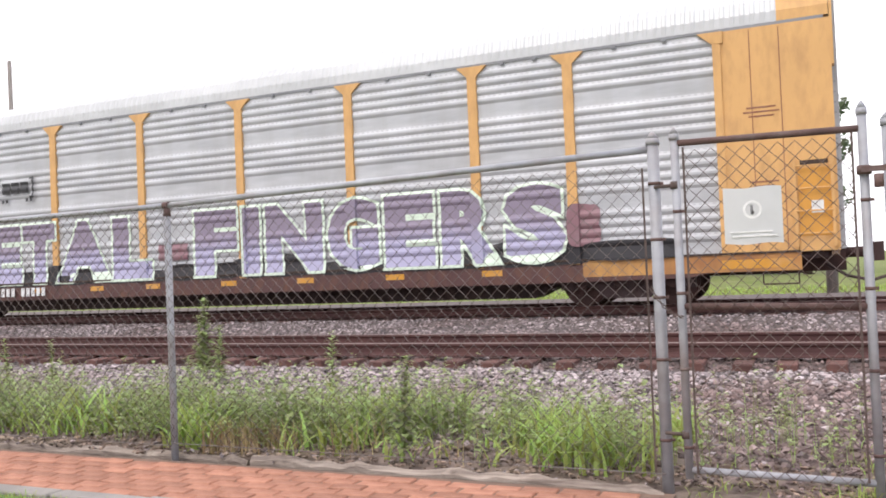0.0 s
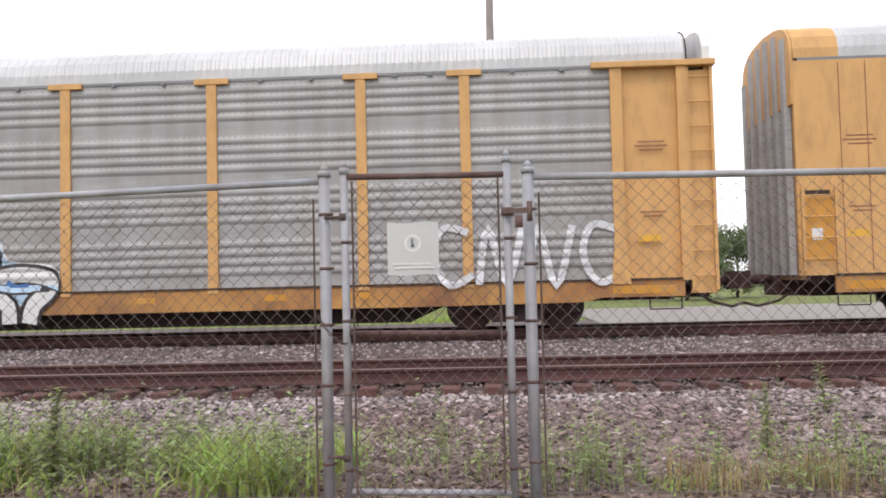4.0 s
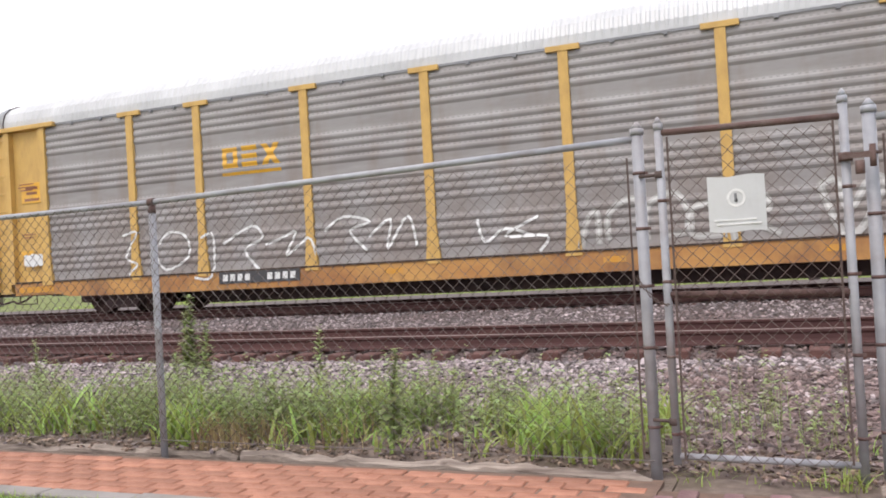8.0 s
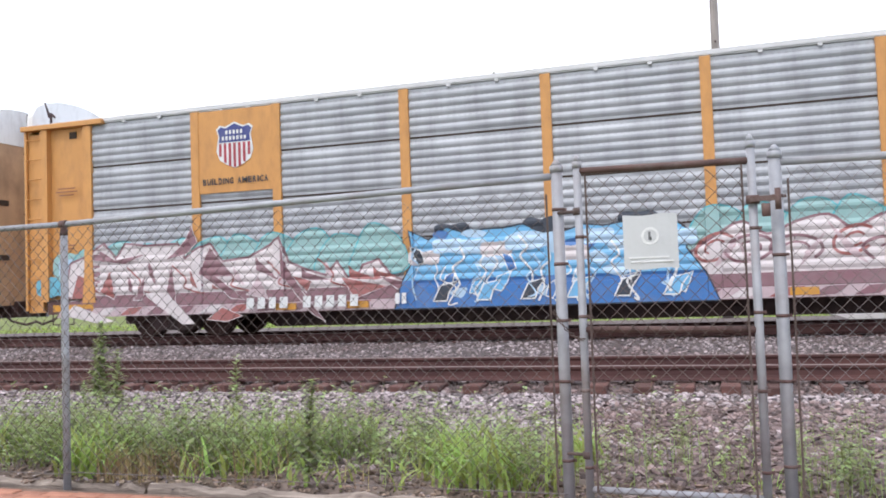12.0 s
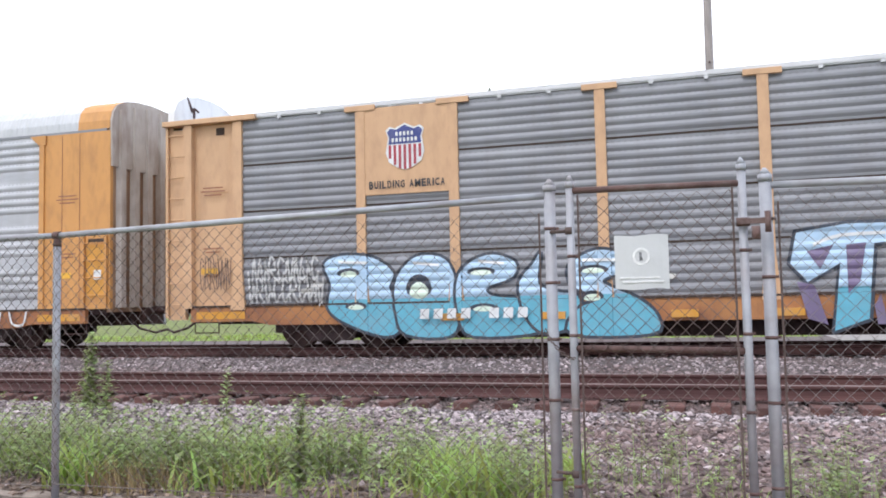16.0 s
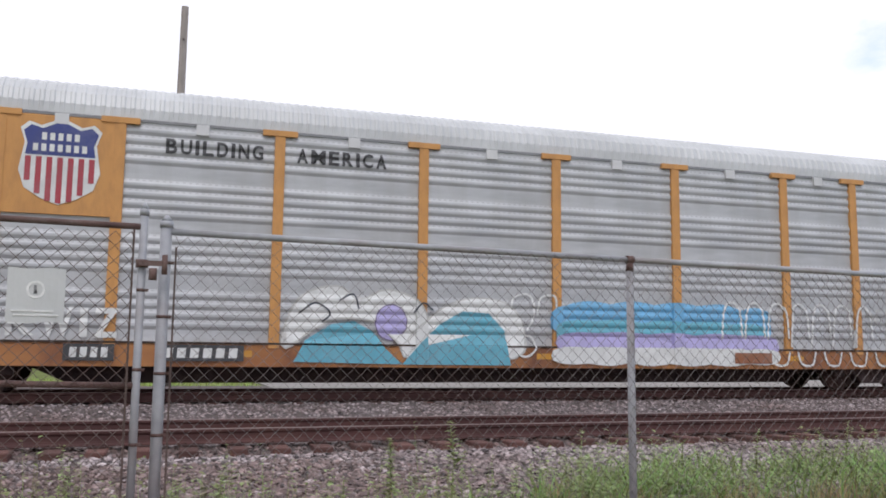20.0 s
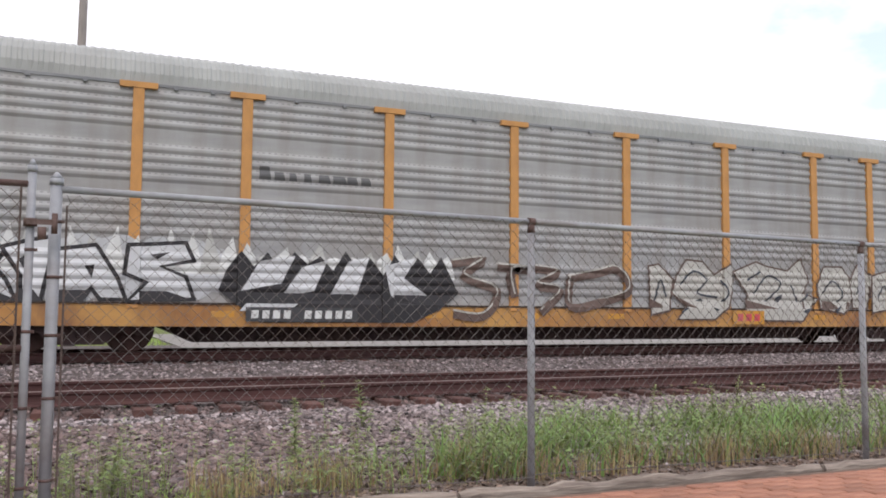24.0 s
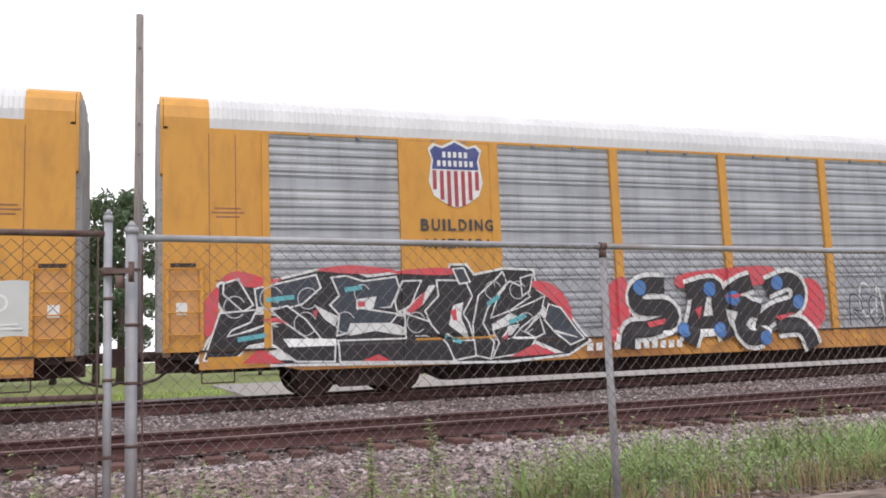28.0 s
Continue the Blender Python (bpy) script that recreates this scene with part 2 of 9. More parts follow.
M["litter"] = surface("soil_litter", (0.25, 0.175, 0.135), (0.09, 0.062, 0.05), 0.95, 0, 9, (1, 1, 1), (0.34, 0.28, 0.21), 0.6, 0.8, 0.3, 60, island=0.7)
M["ground"] = surface("far_ground", (0.145, 0.185, 0.022), (0.07, 0.105, 0.014), 0.95, 0, 4.5, (1, 1, 1), (0.25, 0.21, 0.12), 0.6, 0.5, 0.7, 8)
M["dirt"] = surface("bare_earth", (0.225, 0.17, 0.142), (0.105, 0.078, 0.068), 0.95, 0, 14, (1, 1, 1), (0.11, 0.085, 0.05), 0.7, 1.6, 0.8, 18)
M["lawn"] = surface("lawn", (0.10, 0.18, 0.035), (0.06, 0.12, 0.025), 0.95, 0, 6, (1, 1, 1), (0.18, 0.16, 0.07), 0.4, 0.7, 0.9, 40)
M["concrete"] = surface("concrete", (0.27, 0.25, 0.235), (0.20, 0.185, 0.17), 0.85, 0, 4, (1, 1, 1), (0.25, 0.23, 0.2), 0.5, 0.9, 0.4, 30)
M["brick"] = surface("clay_paver", (0.39, 0.175, 0.11), (0.28, 0.12, 0.075), 0.85, 0, 9, (1, 1, 1), (0.44, 0.25, 0.18), 0.6, 1.6, 0.5, 50, rand=0.2)
M["brick_dark"] = surface("plum_paver", (0.25, 0.14, 0.14), (0.19, 0.105, 0.11), 0.85, 0, 9, (1, 1, 1), (0.34, 0.24, 0.23), 0.4, 2.2, 0.4, 50, rand=0.2)
M["joint"] = surface("sandy_joint", (0.20, 0.125, 0.09), (0.13, 0.085, 0.065), 0.95, 0, 12)
M["old_timber"] = surface("weathered_timber", (0.42, 0.355, 0.30), (0.15, 0.118, 0.10), 0.9, 0, 4, (0.6, 9, 9), (0.13, 0.10, 0.08), 0.6, 1.6, 0.6, 12)
M["fence_pipe"] = surface("galvanised_pipe", (0.375, 0.38, 0.41), (0.29, 0.295, 0.32), 0.6, 0.2, 10, (1, 1, 1), (0.19, 0.13, 0.10), 0.5, 2.6, 0.1, 60)
M["fence_rust"] = surface("rusted_pipe", (0.145, 0.085, 0.075), (0.09, 0.052, 0.048), 0.75, 0.2, 10, (1, 1, 1), (0.30, 0.27, 0.25), 0.5, 3.0, 0.3, 60)
M["wire"] = surface("chain_link_wire", (0.20, 0.185, 0.18), (0.13, 0.11, 0.105), 0.65, 0.25, 5, (1, 1, 1), (0.13, 0.07, 0.05), 0.7, 0.9, 0)
M["wire_brown"] = surface("brown_fence_wire", (0.145, 0.12, 0.11), (0.09, 0.068, 0.06), 0.7, 0.2, 5, (1, 1, 1), (0.22, 0.20, 0.19), 0.6, 0.9, 0)
M["gate_wire"] = surface("rusty_gate_wire", (0.15, 0.115, 0.10), (0.09, 0.06, 0.052), 0.65, 0.2, 5, (1, 1, 1), (0.09, 0.045, 0.035), 0.7, 0.9, 0)
M["sign"] = surface("faded_sign", (0.58, 0.585, 0.59), (0.50, 0.505, 0.51), 0.4, 0.3, 5, (1, 1, 1), (0.40, 0.40, 0.40), 0.4, 5, 0.05)
M["sign_mark"] = surface("faded_sign_mark", (0.74, 0.74, 0.73), (0.62, 0.62, 0.62), 0.5, 0, 30)
M["strap"] = surface("dark_rusty_strap", (0.115, 0.08, 0.07), (0.07, 0.05, 0.045), 0.8, 0.1, 12)
M["sign_dark"] = surface("dark_sign_mark", (0.22, 0.22, 0.23), None, 0.5)
M["pole_wood"] = surface("weathered_pole", (0.27, 0.24, 0.22), (0.19, 0.17, 0.155), 0.9, 0, 3, (6, 6, 0.5), None, bump=0.5, bump_scale=10)
M["bark"] = surface("bark", (0.12, 0.09, 0.07), (0.07, 0.05, 0.04), 0.9, 0, 5, (4, 4, 1), None, bump=0.6, bump_scale=10)


def leafy(name, col, var, trans=0.25):
    m, n, l, b = node_mat(name)
    g = n.new("ShaderNodeNewGeometry")
    hsv = n.new("ShaderNodeHueSaturation")
    mr = n.new("ShaderNodeMapRange")
    mr.inputs["To Min"].default_value, mr.inputs["To Max"].default_value = 1 - var, 1 + var
    mh = n.new("ShaderNodeMapRange")
    mh.inputs["To Min"].default_value, mh.inputs["To Max"].default_value = 0.452, 0.525
    hsv.inputs["Color"].default_value = (*col, 1)
    l.new(g.outputs["Random Per Island"], mr.inputs["Value"])
    l.new(g.outputs["Random Per Island"], mh.inputs["Value"])
    l.new(mr.outputs["Result"], hsv.inputs["Value"])
    l.new(mh.outputs["Result"], hsv.inputs["Hue"])
    l.new(hsv.outputs["Color"], b.inputs["Base Color"])
    b.inputs["Roughness"].default_value = 0.6
    tr = n.new("ShaderNodeBsdfTranslucent")
    l.new(hsv.outputs["Color"], tr.inputs["Color"])
    mx = n.new("ShaderNodeMixShader")
    mx.inputs["Fac"].default_value = trans
    l.new(b.outputs["BSDF"], mx.inputs[1])
    l.new(tr.outputs["BSDF"], mx.inputs[2])
    l.new(mx.outputs["Shader"], n["Material Output"].inputs["Surface"])
    return m


M["grass"] = leafy("grass_blades", (0.33, 0.445, 0.115), 0.45, 0.45)
M["verge_grass"] = leafy("verge_grass_blades", (0.215, 0.325, 0.10), 0.5, 0.4)
M["weed"] = leafy("weed_leaves", (0.285, 0.355, 0.14), 0.5, 0.4)
M["straw"] = leafy("dry_grass", (0.42, 0.33, 0.17), 0.3, 0.3)
M["leaves"] = leafy("tree_leaves", (0.115, 0.165, 0.065), 0.35, 0.35)
M["leaves_dark"] = leafy("dark_tree_leaves", (0.085, 0.13, 0.06), 0.35, 0.3)


def spray(name, col, worn=None):
    """Spray paint, thin in places."""
    lift = 0.12 if max(col) > 0.2 else 0.012
    return surface(name, col, tuple(c * 0.8 + lift * 0.16 for c in col), 0.5 if lift > 0.1 else 0.7, 0.0, 4.0, (1, 1, 1), worn or tuple(0.6 * c + lift for c in col), 0.6, 2.2, 0.08, 40)


M["p_haze"] = spray("thin_white_spray", (0.50, 0.50, 0.48))
M["p_dull"] = spray("dull_grey_spray", (0.40, 0.39, 0.37))
M["p_white"] = spray("white_spray", (0.72, 0.73, 0.72))
M["p_mint"] = spray("pale_mint_spray", (0.68, 0.80, 0.66))
M["p_black"] = spray("black_spray", (0.025, 0.023, 0.027))
M["p_navy"] = spray("dark_slate_spray", (0.045, 0.055, 0.075))
M["p_blue"] = spray("blue_spray", (0.045, 0.17, 0.45))
M["p_sky"] = spray("sky_blue_spray", (0.15, 0.42, 0.68))
M["p_pale"] = spray("pale_blue_spray", (0.43, 0.60, 0.76))
M["p_teal"] = spray("teal_spray", (0.10, 0.42, 0.47))
M["p_turq"] = spray("turquoise_spray", (0.12, 0.40, 0.52))
M["p_aqua"] = spray("aqua_spray", (0.27, 0.46, 0.45))
M["p_red"] = spray("red_spray", (0.62, 0.06, 0.08))
M["p_pink"] = spray("dusty_pink_spray", (0.52, 0.40, 0.42))
M["p_plum"] = spray("plum_spray", (0.24, 0.12, 0.14))
M["p_lilac"] = spray("lilac_spray", (0.42, 0.38, 0.66))
M["p_purple"] = spray("dusky_purple_spray", (0.16, 0.12, 0.22))
M["p_silver"] = spray("silver_spray", (0.52, 0.53, 0.55))
M["p_orange"] = spray("orange_patch", (0.58, 0.27, 0.02))
M["p_rust"] = spray("rust_patch", (0.28, 0.10, 0.04))
M["l_yellow"] = spray("yellow_lettering", (0.78, 0.42, 0.03))
M["l_black"] = spray("black_lettering", (0.06, 0.06, 0.065))
M["l_grey"] = spray("grey_lettering", (0.13, 0.13, 0.135))
M["l_blue"] = spray("shield_blue", (0.035, 0.05, 0.22))
M["l_red"] = spray("shield_red", (0.38, 0.04, 0.06))
M["seam"] = surface("dark_seam", (0.05, 0.03, 0.02), None, 0.8)
m, n, l, b = node_mat("two_tone_letter_spray")
co, sx, rr = n.new("ShaderNodeTexCoord"), n.new("ShaderNodeSeparateXYZ"), n.new("ShaderNodeValToRGB")
nz, ad = n.new("ShaderNodeTexNoise"), n.new("ShaderNodeMath")
nz.inputs["Scale"].default_value = 3.0
ad.operation = "MULTIPLY_ADD"
ad.inputs[1].default_value = 0.5
l.new(co.outputs["Object"], sx.inputs["Vector"])
l.new(co.outputs["Object"], nz.inputs["Vector"])
l.new(nz.outputs["Fac"], ad.inputs[0])
l.new(sx.outputs["Z"], ad.inputs[2])
mr = n.new("ShaderNodeMapRange")
mr.inputs["From Min"].default_value, mr.inputs["From Max"].default_value = 1.1, 2.7
l.new(ad.outputs["Value"], mr.inputs["Value"])
l.new(mr.outputs["Result"], rr.inputs["Fac"])
rr.color_ramp.elements[0].position, rr.color_ramp.elements[0].color = 0.35, (0.36, 0.345, 0.49, 1)
rr.color_ramp.elements[1].position, rr.color_ramp.elements[1].color = 0.62, (0.235, 0.195, 0.26, 1)
l.new(rr.outputs["Color"], b.inputs["Base Color"])
b.inputs["Roughness"].default_value = 0.55
M["p_two"] = m


# ---------------------------------------------------------------- mesh helpers
def box(bm, x0, x1, y0, y1, z0, z1):
    v = [bm.verts.new((x, y, z)) for x in (x0, x1) for y in (y0, y1) for z in (z0, z1)]
    for q in ((0, 1, 3, 2), (4, 6, 7, 5), (0, 4, 5, 1), (2, 3, 7, 6), (0, 2, 6, 4), (1, 5, 7, 3)):
        bm.faces.new([v[i] for i in q])
    return v


def tube(bm, p, q, r, n=10, r2=None, cap=True):
    p, q = Vector(p), Vector(q)
    w = (q - p).normalized()
    a = w.orthogonal().normalized()
    b = w.cross(a)
    r2 = r if r2 is None else r2
    A = [bm.verts.new(p + r * (a * math.cos(6.28319 * i / n) + b * math.sin(6.28319 * i / n))) for i in range(n)]
    B = [bm.verts.new(q + r2 * (a * math.cos(6.28319 * i / n) + b * math.sin(6.28319 * i / n))) for i in range(n)]
    for i in range(n):
        f = bm.faces.new((A[i], A[(i + 1) % n], B[(i + 1) % n], B[i]))
        f.smooth = n > 6
    if cap:
        bm.faces.new(A[::-1])
        bm.faces.new(B)


def prism(bm, pts, y0, y1):
    """A flat outline in x and z, given depth along y."""
    A = [bm.verts.new((x, y0, z)) for x, z in pts]
    B = [bm.verts.new((x, y1, z)) for x, z in pts]
    k = len(pts)
    bm.faces.new(A)
    bm.faces.new(B[::-1])
    for i in range(k):
        bm.faces.new((A[(i + 1) % k], A[i], B[i], B[(i + 1) % k]))


def finish(bm):
    bmesh.ops.recalc_face_normals(bm, faces=bm.faces[:])


def mesh_of(name, bm, mat, normals=True):
    if normals:
        finish(bm)
    me = bpy.data.meshes.new(name)
    bm.to_mesh(me)
    bm.free()
    if mat:
        me.materials.append(mat)
    return me


def part(name, bm, mat, parent, label="", normals=True):
    """Links a bmesh, or a mesh that is shared, as one part of a thing."""
    me = bm if isinstance(bm, bpy.types.Mesh) else mesh_of(name, bm, mat, normals)
    ob = new(name, me)
    ob.parent = parent
    if label:
        ob["label"] = label
    return ob


def raw(name, verts, faces, mat, smooth=False):
    me = bpy.data.meshes.new(name)
    me.from_pydata(verts, [], faces)
    if smooth:
        me.polygons.foreach_set("use_smooth", [True] * len(me.polygons))
    me.materials.append(mat)
    return me


def bevelled(bm, w, seg=1):
    finish(bm)
    bmesh.ops.bevel(bm, geom=bm.edges[:], offset=w, segments=seg, affect="EDGES")
    return bm



def letter_shape(ch):
    """Corners and faces of one letter of the built-in font."""
    cu = bpy.data.curves.new("glyph", "FONT")
    cu.body, cu.resolution_u, cu.offset = ch, 3, 0.03
    ob = new("glyph", cu)
    me = bpy.data.meshes.new_from_object(ob.evaluated_get(bpy.context.evaluated_depsgraph_get()))
    bpy.data.objects.remove(ob)
    bpy.data.curves.remove(cu)
    bm = bmesh.new()
    bm.from_mesh(me)
    bpy.data.meshes.remove(me)
    bmesh.ops.remove_doubles(bm, verts=bm.verts[:], dist=1e-4)
    bm.verts.index_update()
    out = [tuple(v.co) for v in bm.verts], [[v.index for v in q.verts] for q in bm.faces]
    bm.free()
    return out


LETTERS = {ch: letter_shape(ch) for ch in "ABCDEFGIKLMNORSTUWZ"}
M["p_ember"] = spray("brown_red_spray", (0.34, 0.11, 0.10))
# end walls: the amber is mixed lighter in place of sunlight missing there
for key_, col_ in (("end_amber_brightened", (0.66, 0.36, 0.13)), ("end_tan", (0.58, 0.38, 0.23)), ("end_lemon", (0.56, 0.42, 0.20))):
    M[key_] = surface(key_ + "_paint", col_, tuple(c * .8 for c in col_), .6, 0, 2, (1, 1, .5), (.13, .07, .045), .55, .8, .12, 25, stain_stretch=(1, 1.2, .9))
M["p_flesh"] = spray("pale_pink_spray", (0.66, 0.60, 0.60))
M["p_bright"] = spray("bright_silver_spray", (0.64, 0.65, 0.67))
M["p_umber"] = spray("umber_spray", (0.13, 0.085, 0.07))
M["p_chalk"] = spray("chalky_spray", (0.49, 0.475, 0.435))

# ---------------------------------------------------------------- ground and tracks
def ground_z(x, y):
    """Height of the soil: level at the fence, sinking a little to the ballast."""
    return 0.40 - 0.12 * min(1.0, max(0.0, (y - 4.9) / 2.0))


def sheet(name, xs, ys, zf, mat, smooth=True):
    v = [(x, y, zf(x, y)) for y in ys for x in xs]
    k = len(xs)
    f = [(j * k + i, j * k + i + 1, (j + 1) * k + i + 1, (j + 1) * k + i) for j in range(len(ys) - 1) for i in range(k - 1)]
    return new(name, raw(name, v, f, mat, smooth))


tagged(sheet("ground", [-3000, -300, -60, -20, 0, 20, 60, 300, 3000], [-3000, -300, -20, 0, 6, 14, 22, 60, 300, 3000],
             lambda x, y: 0.10 if y < 21 else 0.16, M["ground"]), "bright green rough grass field reaching the horizon", "ground", kind="structure")
random.seed(4)


def kerb_line(x):
    return 4.60 if x < -0.4 else 4.30


def lumpy(x, y):
    if y < max(kerb_line(x), 4.32):
        return 0.30
    return ground_z(x, y) - 0.02 + 0.025 * noise.noise((x * 1.7, y * 1.7, 0.3))


tagged(sheet("dirt_verge", np.arange(-30, 30.1, 0.4).tolist(), np.arange(4.3, 6.91, 0.26).tolist(), lumpy, M["dirt"]),
       "bare brown earth verge under the chain link fence", "ground", kind="structure")


def ballast_z(x, y):
    n1 = 0.03 * noise.noise((x * 0.9, y * 0.9, 2.0))
    if y < 10.6:
        return 0.265 - 0.16 * max(0.0, (y - 9.9) / 0.7) + n1
    if y < 13.9:
        return 0.105 + 0.12 * min(1.0, (y - 10.6) / 0.8)
    if y < 16.6:
        return 0.25 + 0.15 * (y - 13.9) / 2.7 + n1 * 0.6
    if y < 20.2:
        return 0.41
    return 0.41 - 0.3 * (y - 20.2) / 1.6


tagged(sheet("ballast_bed", [-400, -120, -60] + np.arange(-30, 30.1, 0.5).tolist() + [60, 120, 400],
             [5.6, 6.0] + np.arange(6.4, 10.6, 0.3).tolist() + [10.6, 11.4, 12.8, 13.9, 14.5, 15.2, 16.0, 16.6, 18.4, 20.2, 21.0, 21.9], ballast_z, M["ballast"]),
       "grey and brown crushed stone ballast bed under the railway tracks", "ballast", kind="structure")

# gravel lane and concrete pad past the tracks
bm = bmesh.new()
box(bm, 3.5, 120, 23.6, 44.0, 0.05, 0.22)
part("concrete_pad", bm, M["concrete"], None)
tagged(bpy.data.objects["concrete_pad"], "pale grey concrete pad beyond the tracks", "pavement", kind="structure")
bm = bmesh.new()
box(bm, -160, 160, 21.9, 31.0, 0.05, 0.20)
part("gravel_lane", bm, M["ballast"], None)
tagged(bpy.data.objects["gravel_lane"], "narrow grey gravel lane behind the far track", "road", kind="structure")


def rail_mesh(name, length):
    half = [(0.075, 0.0), (0.075, 0.012), (0.020, 0.035), (0.010, 0.060), (0.010, 0.125), (0.034, 0.148), (0.037, 0.178), (0.030, 0.186)]
    prof = [(-a, z) for a, z in half] + [(a, z) for a, z in half[::-1]]
    v = [(x, a, z) for x in (-length, length) for a, z in prof]
    k = len(prof)
    f = [(i, (i + 1) % k, k + (i + 1) % k, k + i) for i in range(k)]
    me = raw(name, v, f, M["rail_side"])
    me.materials.append(M["rail_top"])
    for p in me.polygons:
        zs = [me.vertices[i].co.z for i in p.vertices]
        if min(zs) > 0.177:
            p.material_index = 1
    return me


RAIL = rail_mesh("rail", 400)
bm = bmesh.new()
box(bm, -0.115, 0.115, -1.3, 1.3, -0.178, 0.0)
bevelled(bm, 0.014)
TIE = mesh_of("tie", bm, M["tie"])
bm = bmesh.new()
box(bm, -0.09, 0.09, -0.17, 0.17, 0.0, 0.016)
for sx in (-1, 1):
    for sy in (-1, 1):
        box(bm, sx * 0.055 - 0.01, sx * 0.055 + 0.01, sy * 0.10 - 0.01, sy * 0.10 + 0.01, 0.016, 0.04)
PLATE = mesh_of("tie_plate", bm, M["rust_iron"])


def track(name, y, ztop, label, first, last, rng):
    t = new(name)
    t.location = (0, y, ztop - 0.186)
    tagged(t, label, "railway track", kind="structure")
    for s in (-1, 1):
        r = part("rail", RAIL, None, t, "rusty steel rail with a worn head")
        r.location = (0, s * 0.7675, 0)
    x = first
    while x < last:
        w = part("tie", TIE, None, t)
        w.location = (x + rng.uniform(-0.02, 0.02), rng.uniform(-0.07, 0.07), -0.012 + rng.uniform(-0.012, 0.004))
        w.rotation_euler = (0, 0, rng.uniform(-0.02, 0.02))
        p = part("tie_plate", PLATE, None, t)
        p.location = (w.location.x, -0.7675, -0.012)
        x += 0.533
    return t


track("railway_track", 12.12, 0.46, "empty railway track with rusty rails on wooden ties", -32, 34, random.Random(3))
track("railway_track", 18.29, 0.63, "railway track that carries the passing freight train", -32, 34, random.Random(5))

# ---------------------------------------------------------------- loose stones

def stones(name, count, xr, yr, size, zf, seed, label, keep=None, mat="stone"):
    rng = np.random.default_rng(seed)
    b = bmesh.new()
    bmesh.ops.create_icosphere(b, subdivisions=1, radius=1.0)
    base = np.array([v.co[:] for v in b.verts])
    tri = np.array([[v.index for v in f.verts] for f in b.faces])
    b.free()
    # a coarse, angular stone: 12 corners
    x = rng.uniform(*xr, count)
    y = rng.uniform(*yr, count)
    if keep is not None:
        k = np.array([keep(a, c) for a, c in zip(x, y)]) > rng.uniform(0, 1, count)
        x, y = x[k], y[k]
    n = len(x)
    s = rng.uniform(size[0], size[1], n)
    s = s * np.clip((y - 4.1) / 1.6, 0.45, 1.0)
    v = base[None] * rng.uniform(0.42, 1.4, (n, len(base), 1))
    v = v * (np.stack([s * rng.uniform(0.6, 1.5, n), s * rng.uniform(0.6, 1.5, n), s * rng.uniform(0.45, 0.9, n)], 1)[:, None])
    a = rng.uniform(0, 6.28, n)
    c, d = np.cos(a)[:, None], np.sin(a)[:, None]
    vx, vy = v[..., 0] * c - v[..., 1] * d, v[..., 0] * d + v[..., 1] * c
    tilt = rng.uniform(-0.6, 0.6, n)[:, None]
    vz = v[..., 2] * np.cos(tilt) + vx * np.sin(tilt) * 0.6
    z = np.array([zf(p, q) for p, q in zip(x, y)]) + rng.uniform(0.0, 0.5, n) * s
    P = np.stack([vx + x[:, None], vy + y[:, None], vz + z[:, None]], -1).reshape(-1, 3)
    F = (tri[None] + (np.arange(n) * len(base))[:, None, None]).reshape(-1, 3)
    me = bpy.data.meshes.new(name)
    me.vertices.add(len(P))
    me.vertices.foreach_set("co", P.ravel())
    me.loops.add(F.size)
    me.loops.foreach_set("vertex_index", F.ravel().astype(np.int32))
    me.polygons.add(len(F))
    me.polygons.foreach_set("loop_start", np.arange(0, F.size, 3, dtype=np.int32))
    me.update(calc_edges=True)
    me.shade_flat()
    me.materials.append(M[mat])
    return tagged(new(name, me), label, "stones", kind="stuff")


def thin_edge(x, y):
    """Stones thin out towards the verge."""
    if -0.9 < x < 2.4:
        return 1.0 if y > 5.3 else max(0.4, (y - 4.7) / 0.6)
    return 1.0 if y > 6.3 else max(0.22, (y - 5.1) / 1.2)


def earthy(x, y):
    """Where the stones are trodden into brown soil, behind the gate."""
    d = max(0.0, abs(x - 0.5) - 1.3) / 1.2 + max(0.0, y - 8.8) / 1.6 + 0.35 * noise.noise((x * 0.8, y * 0.8, 5.0))
    return max(0.0, min(1.0, 1.0 - d))


def near_top(x, y):
    return max(ballast_z(x, y) if y > 5.6 else 0, lumpy(x, y) if y < 6.9 else 0)


stones("ballast_stones", 50000, (-11, 12), (4.45, 10.7), (0.019, 0.041), near_top, 11,
       "loose grey and rust-brown ballast stones beside the near track", lambda x, y: thin_edge(x, y) * (1 - 0.85 * earthy(x, y)))
stones("ballast_stones", 15000, (-2.2, 4.2), (4.45, 9.4), (0.019, 0.043), near_top, 15,
       "dark brown ballast stones trodden into the soil behind the gate", lambda x, y: thin_edge(x, y) * earthy(x, y), "stone_brown")
stones("ballast_stones", 19000, (-22, 24), (13.45, 17.2), (0.018, 0.036), ballast_z, 12, "grey ballast stones between the two tracks")
stones("ballast_stones", 6500, (-15, 15), (10.5, 11.45), (0.02, 0.04), ballast_z, 16, "dark ballast stones packed between the tie ends", None, "stone_brown")
stones("ballast_stones", 3600, (-18, 20), (11.5, 12.8), (0.03, 0.05), lambda x, y: 0.215, 13, "grey ballast stones between the near rails")
stones("ballast_stones", 2600, (-40, -11), (6.0, 10.8), (0.04, 0.07), ballast_z, 14, "grey ballast stones further along the near track")

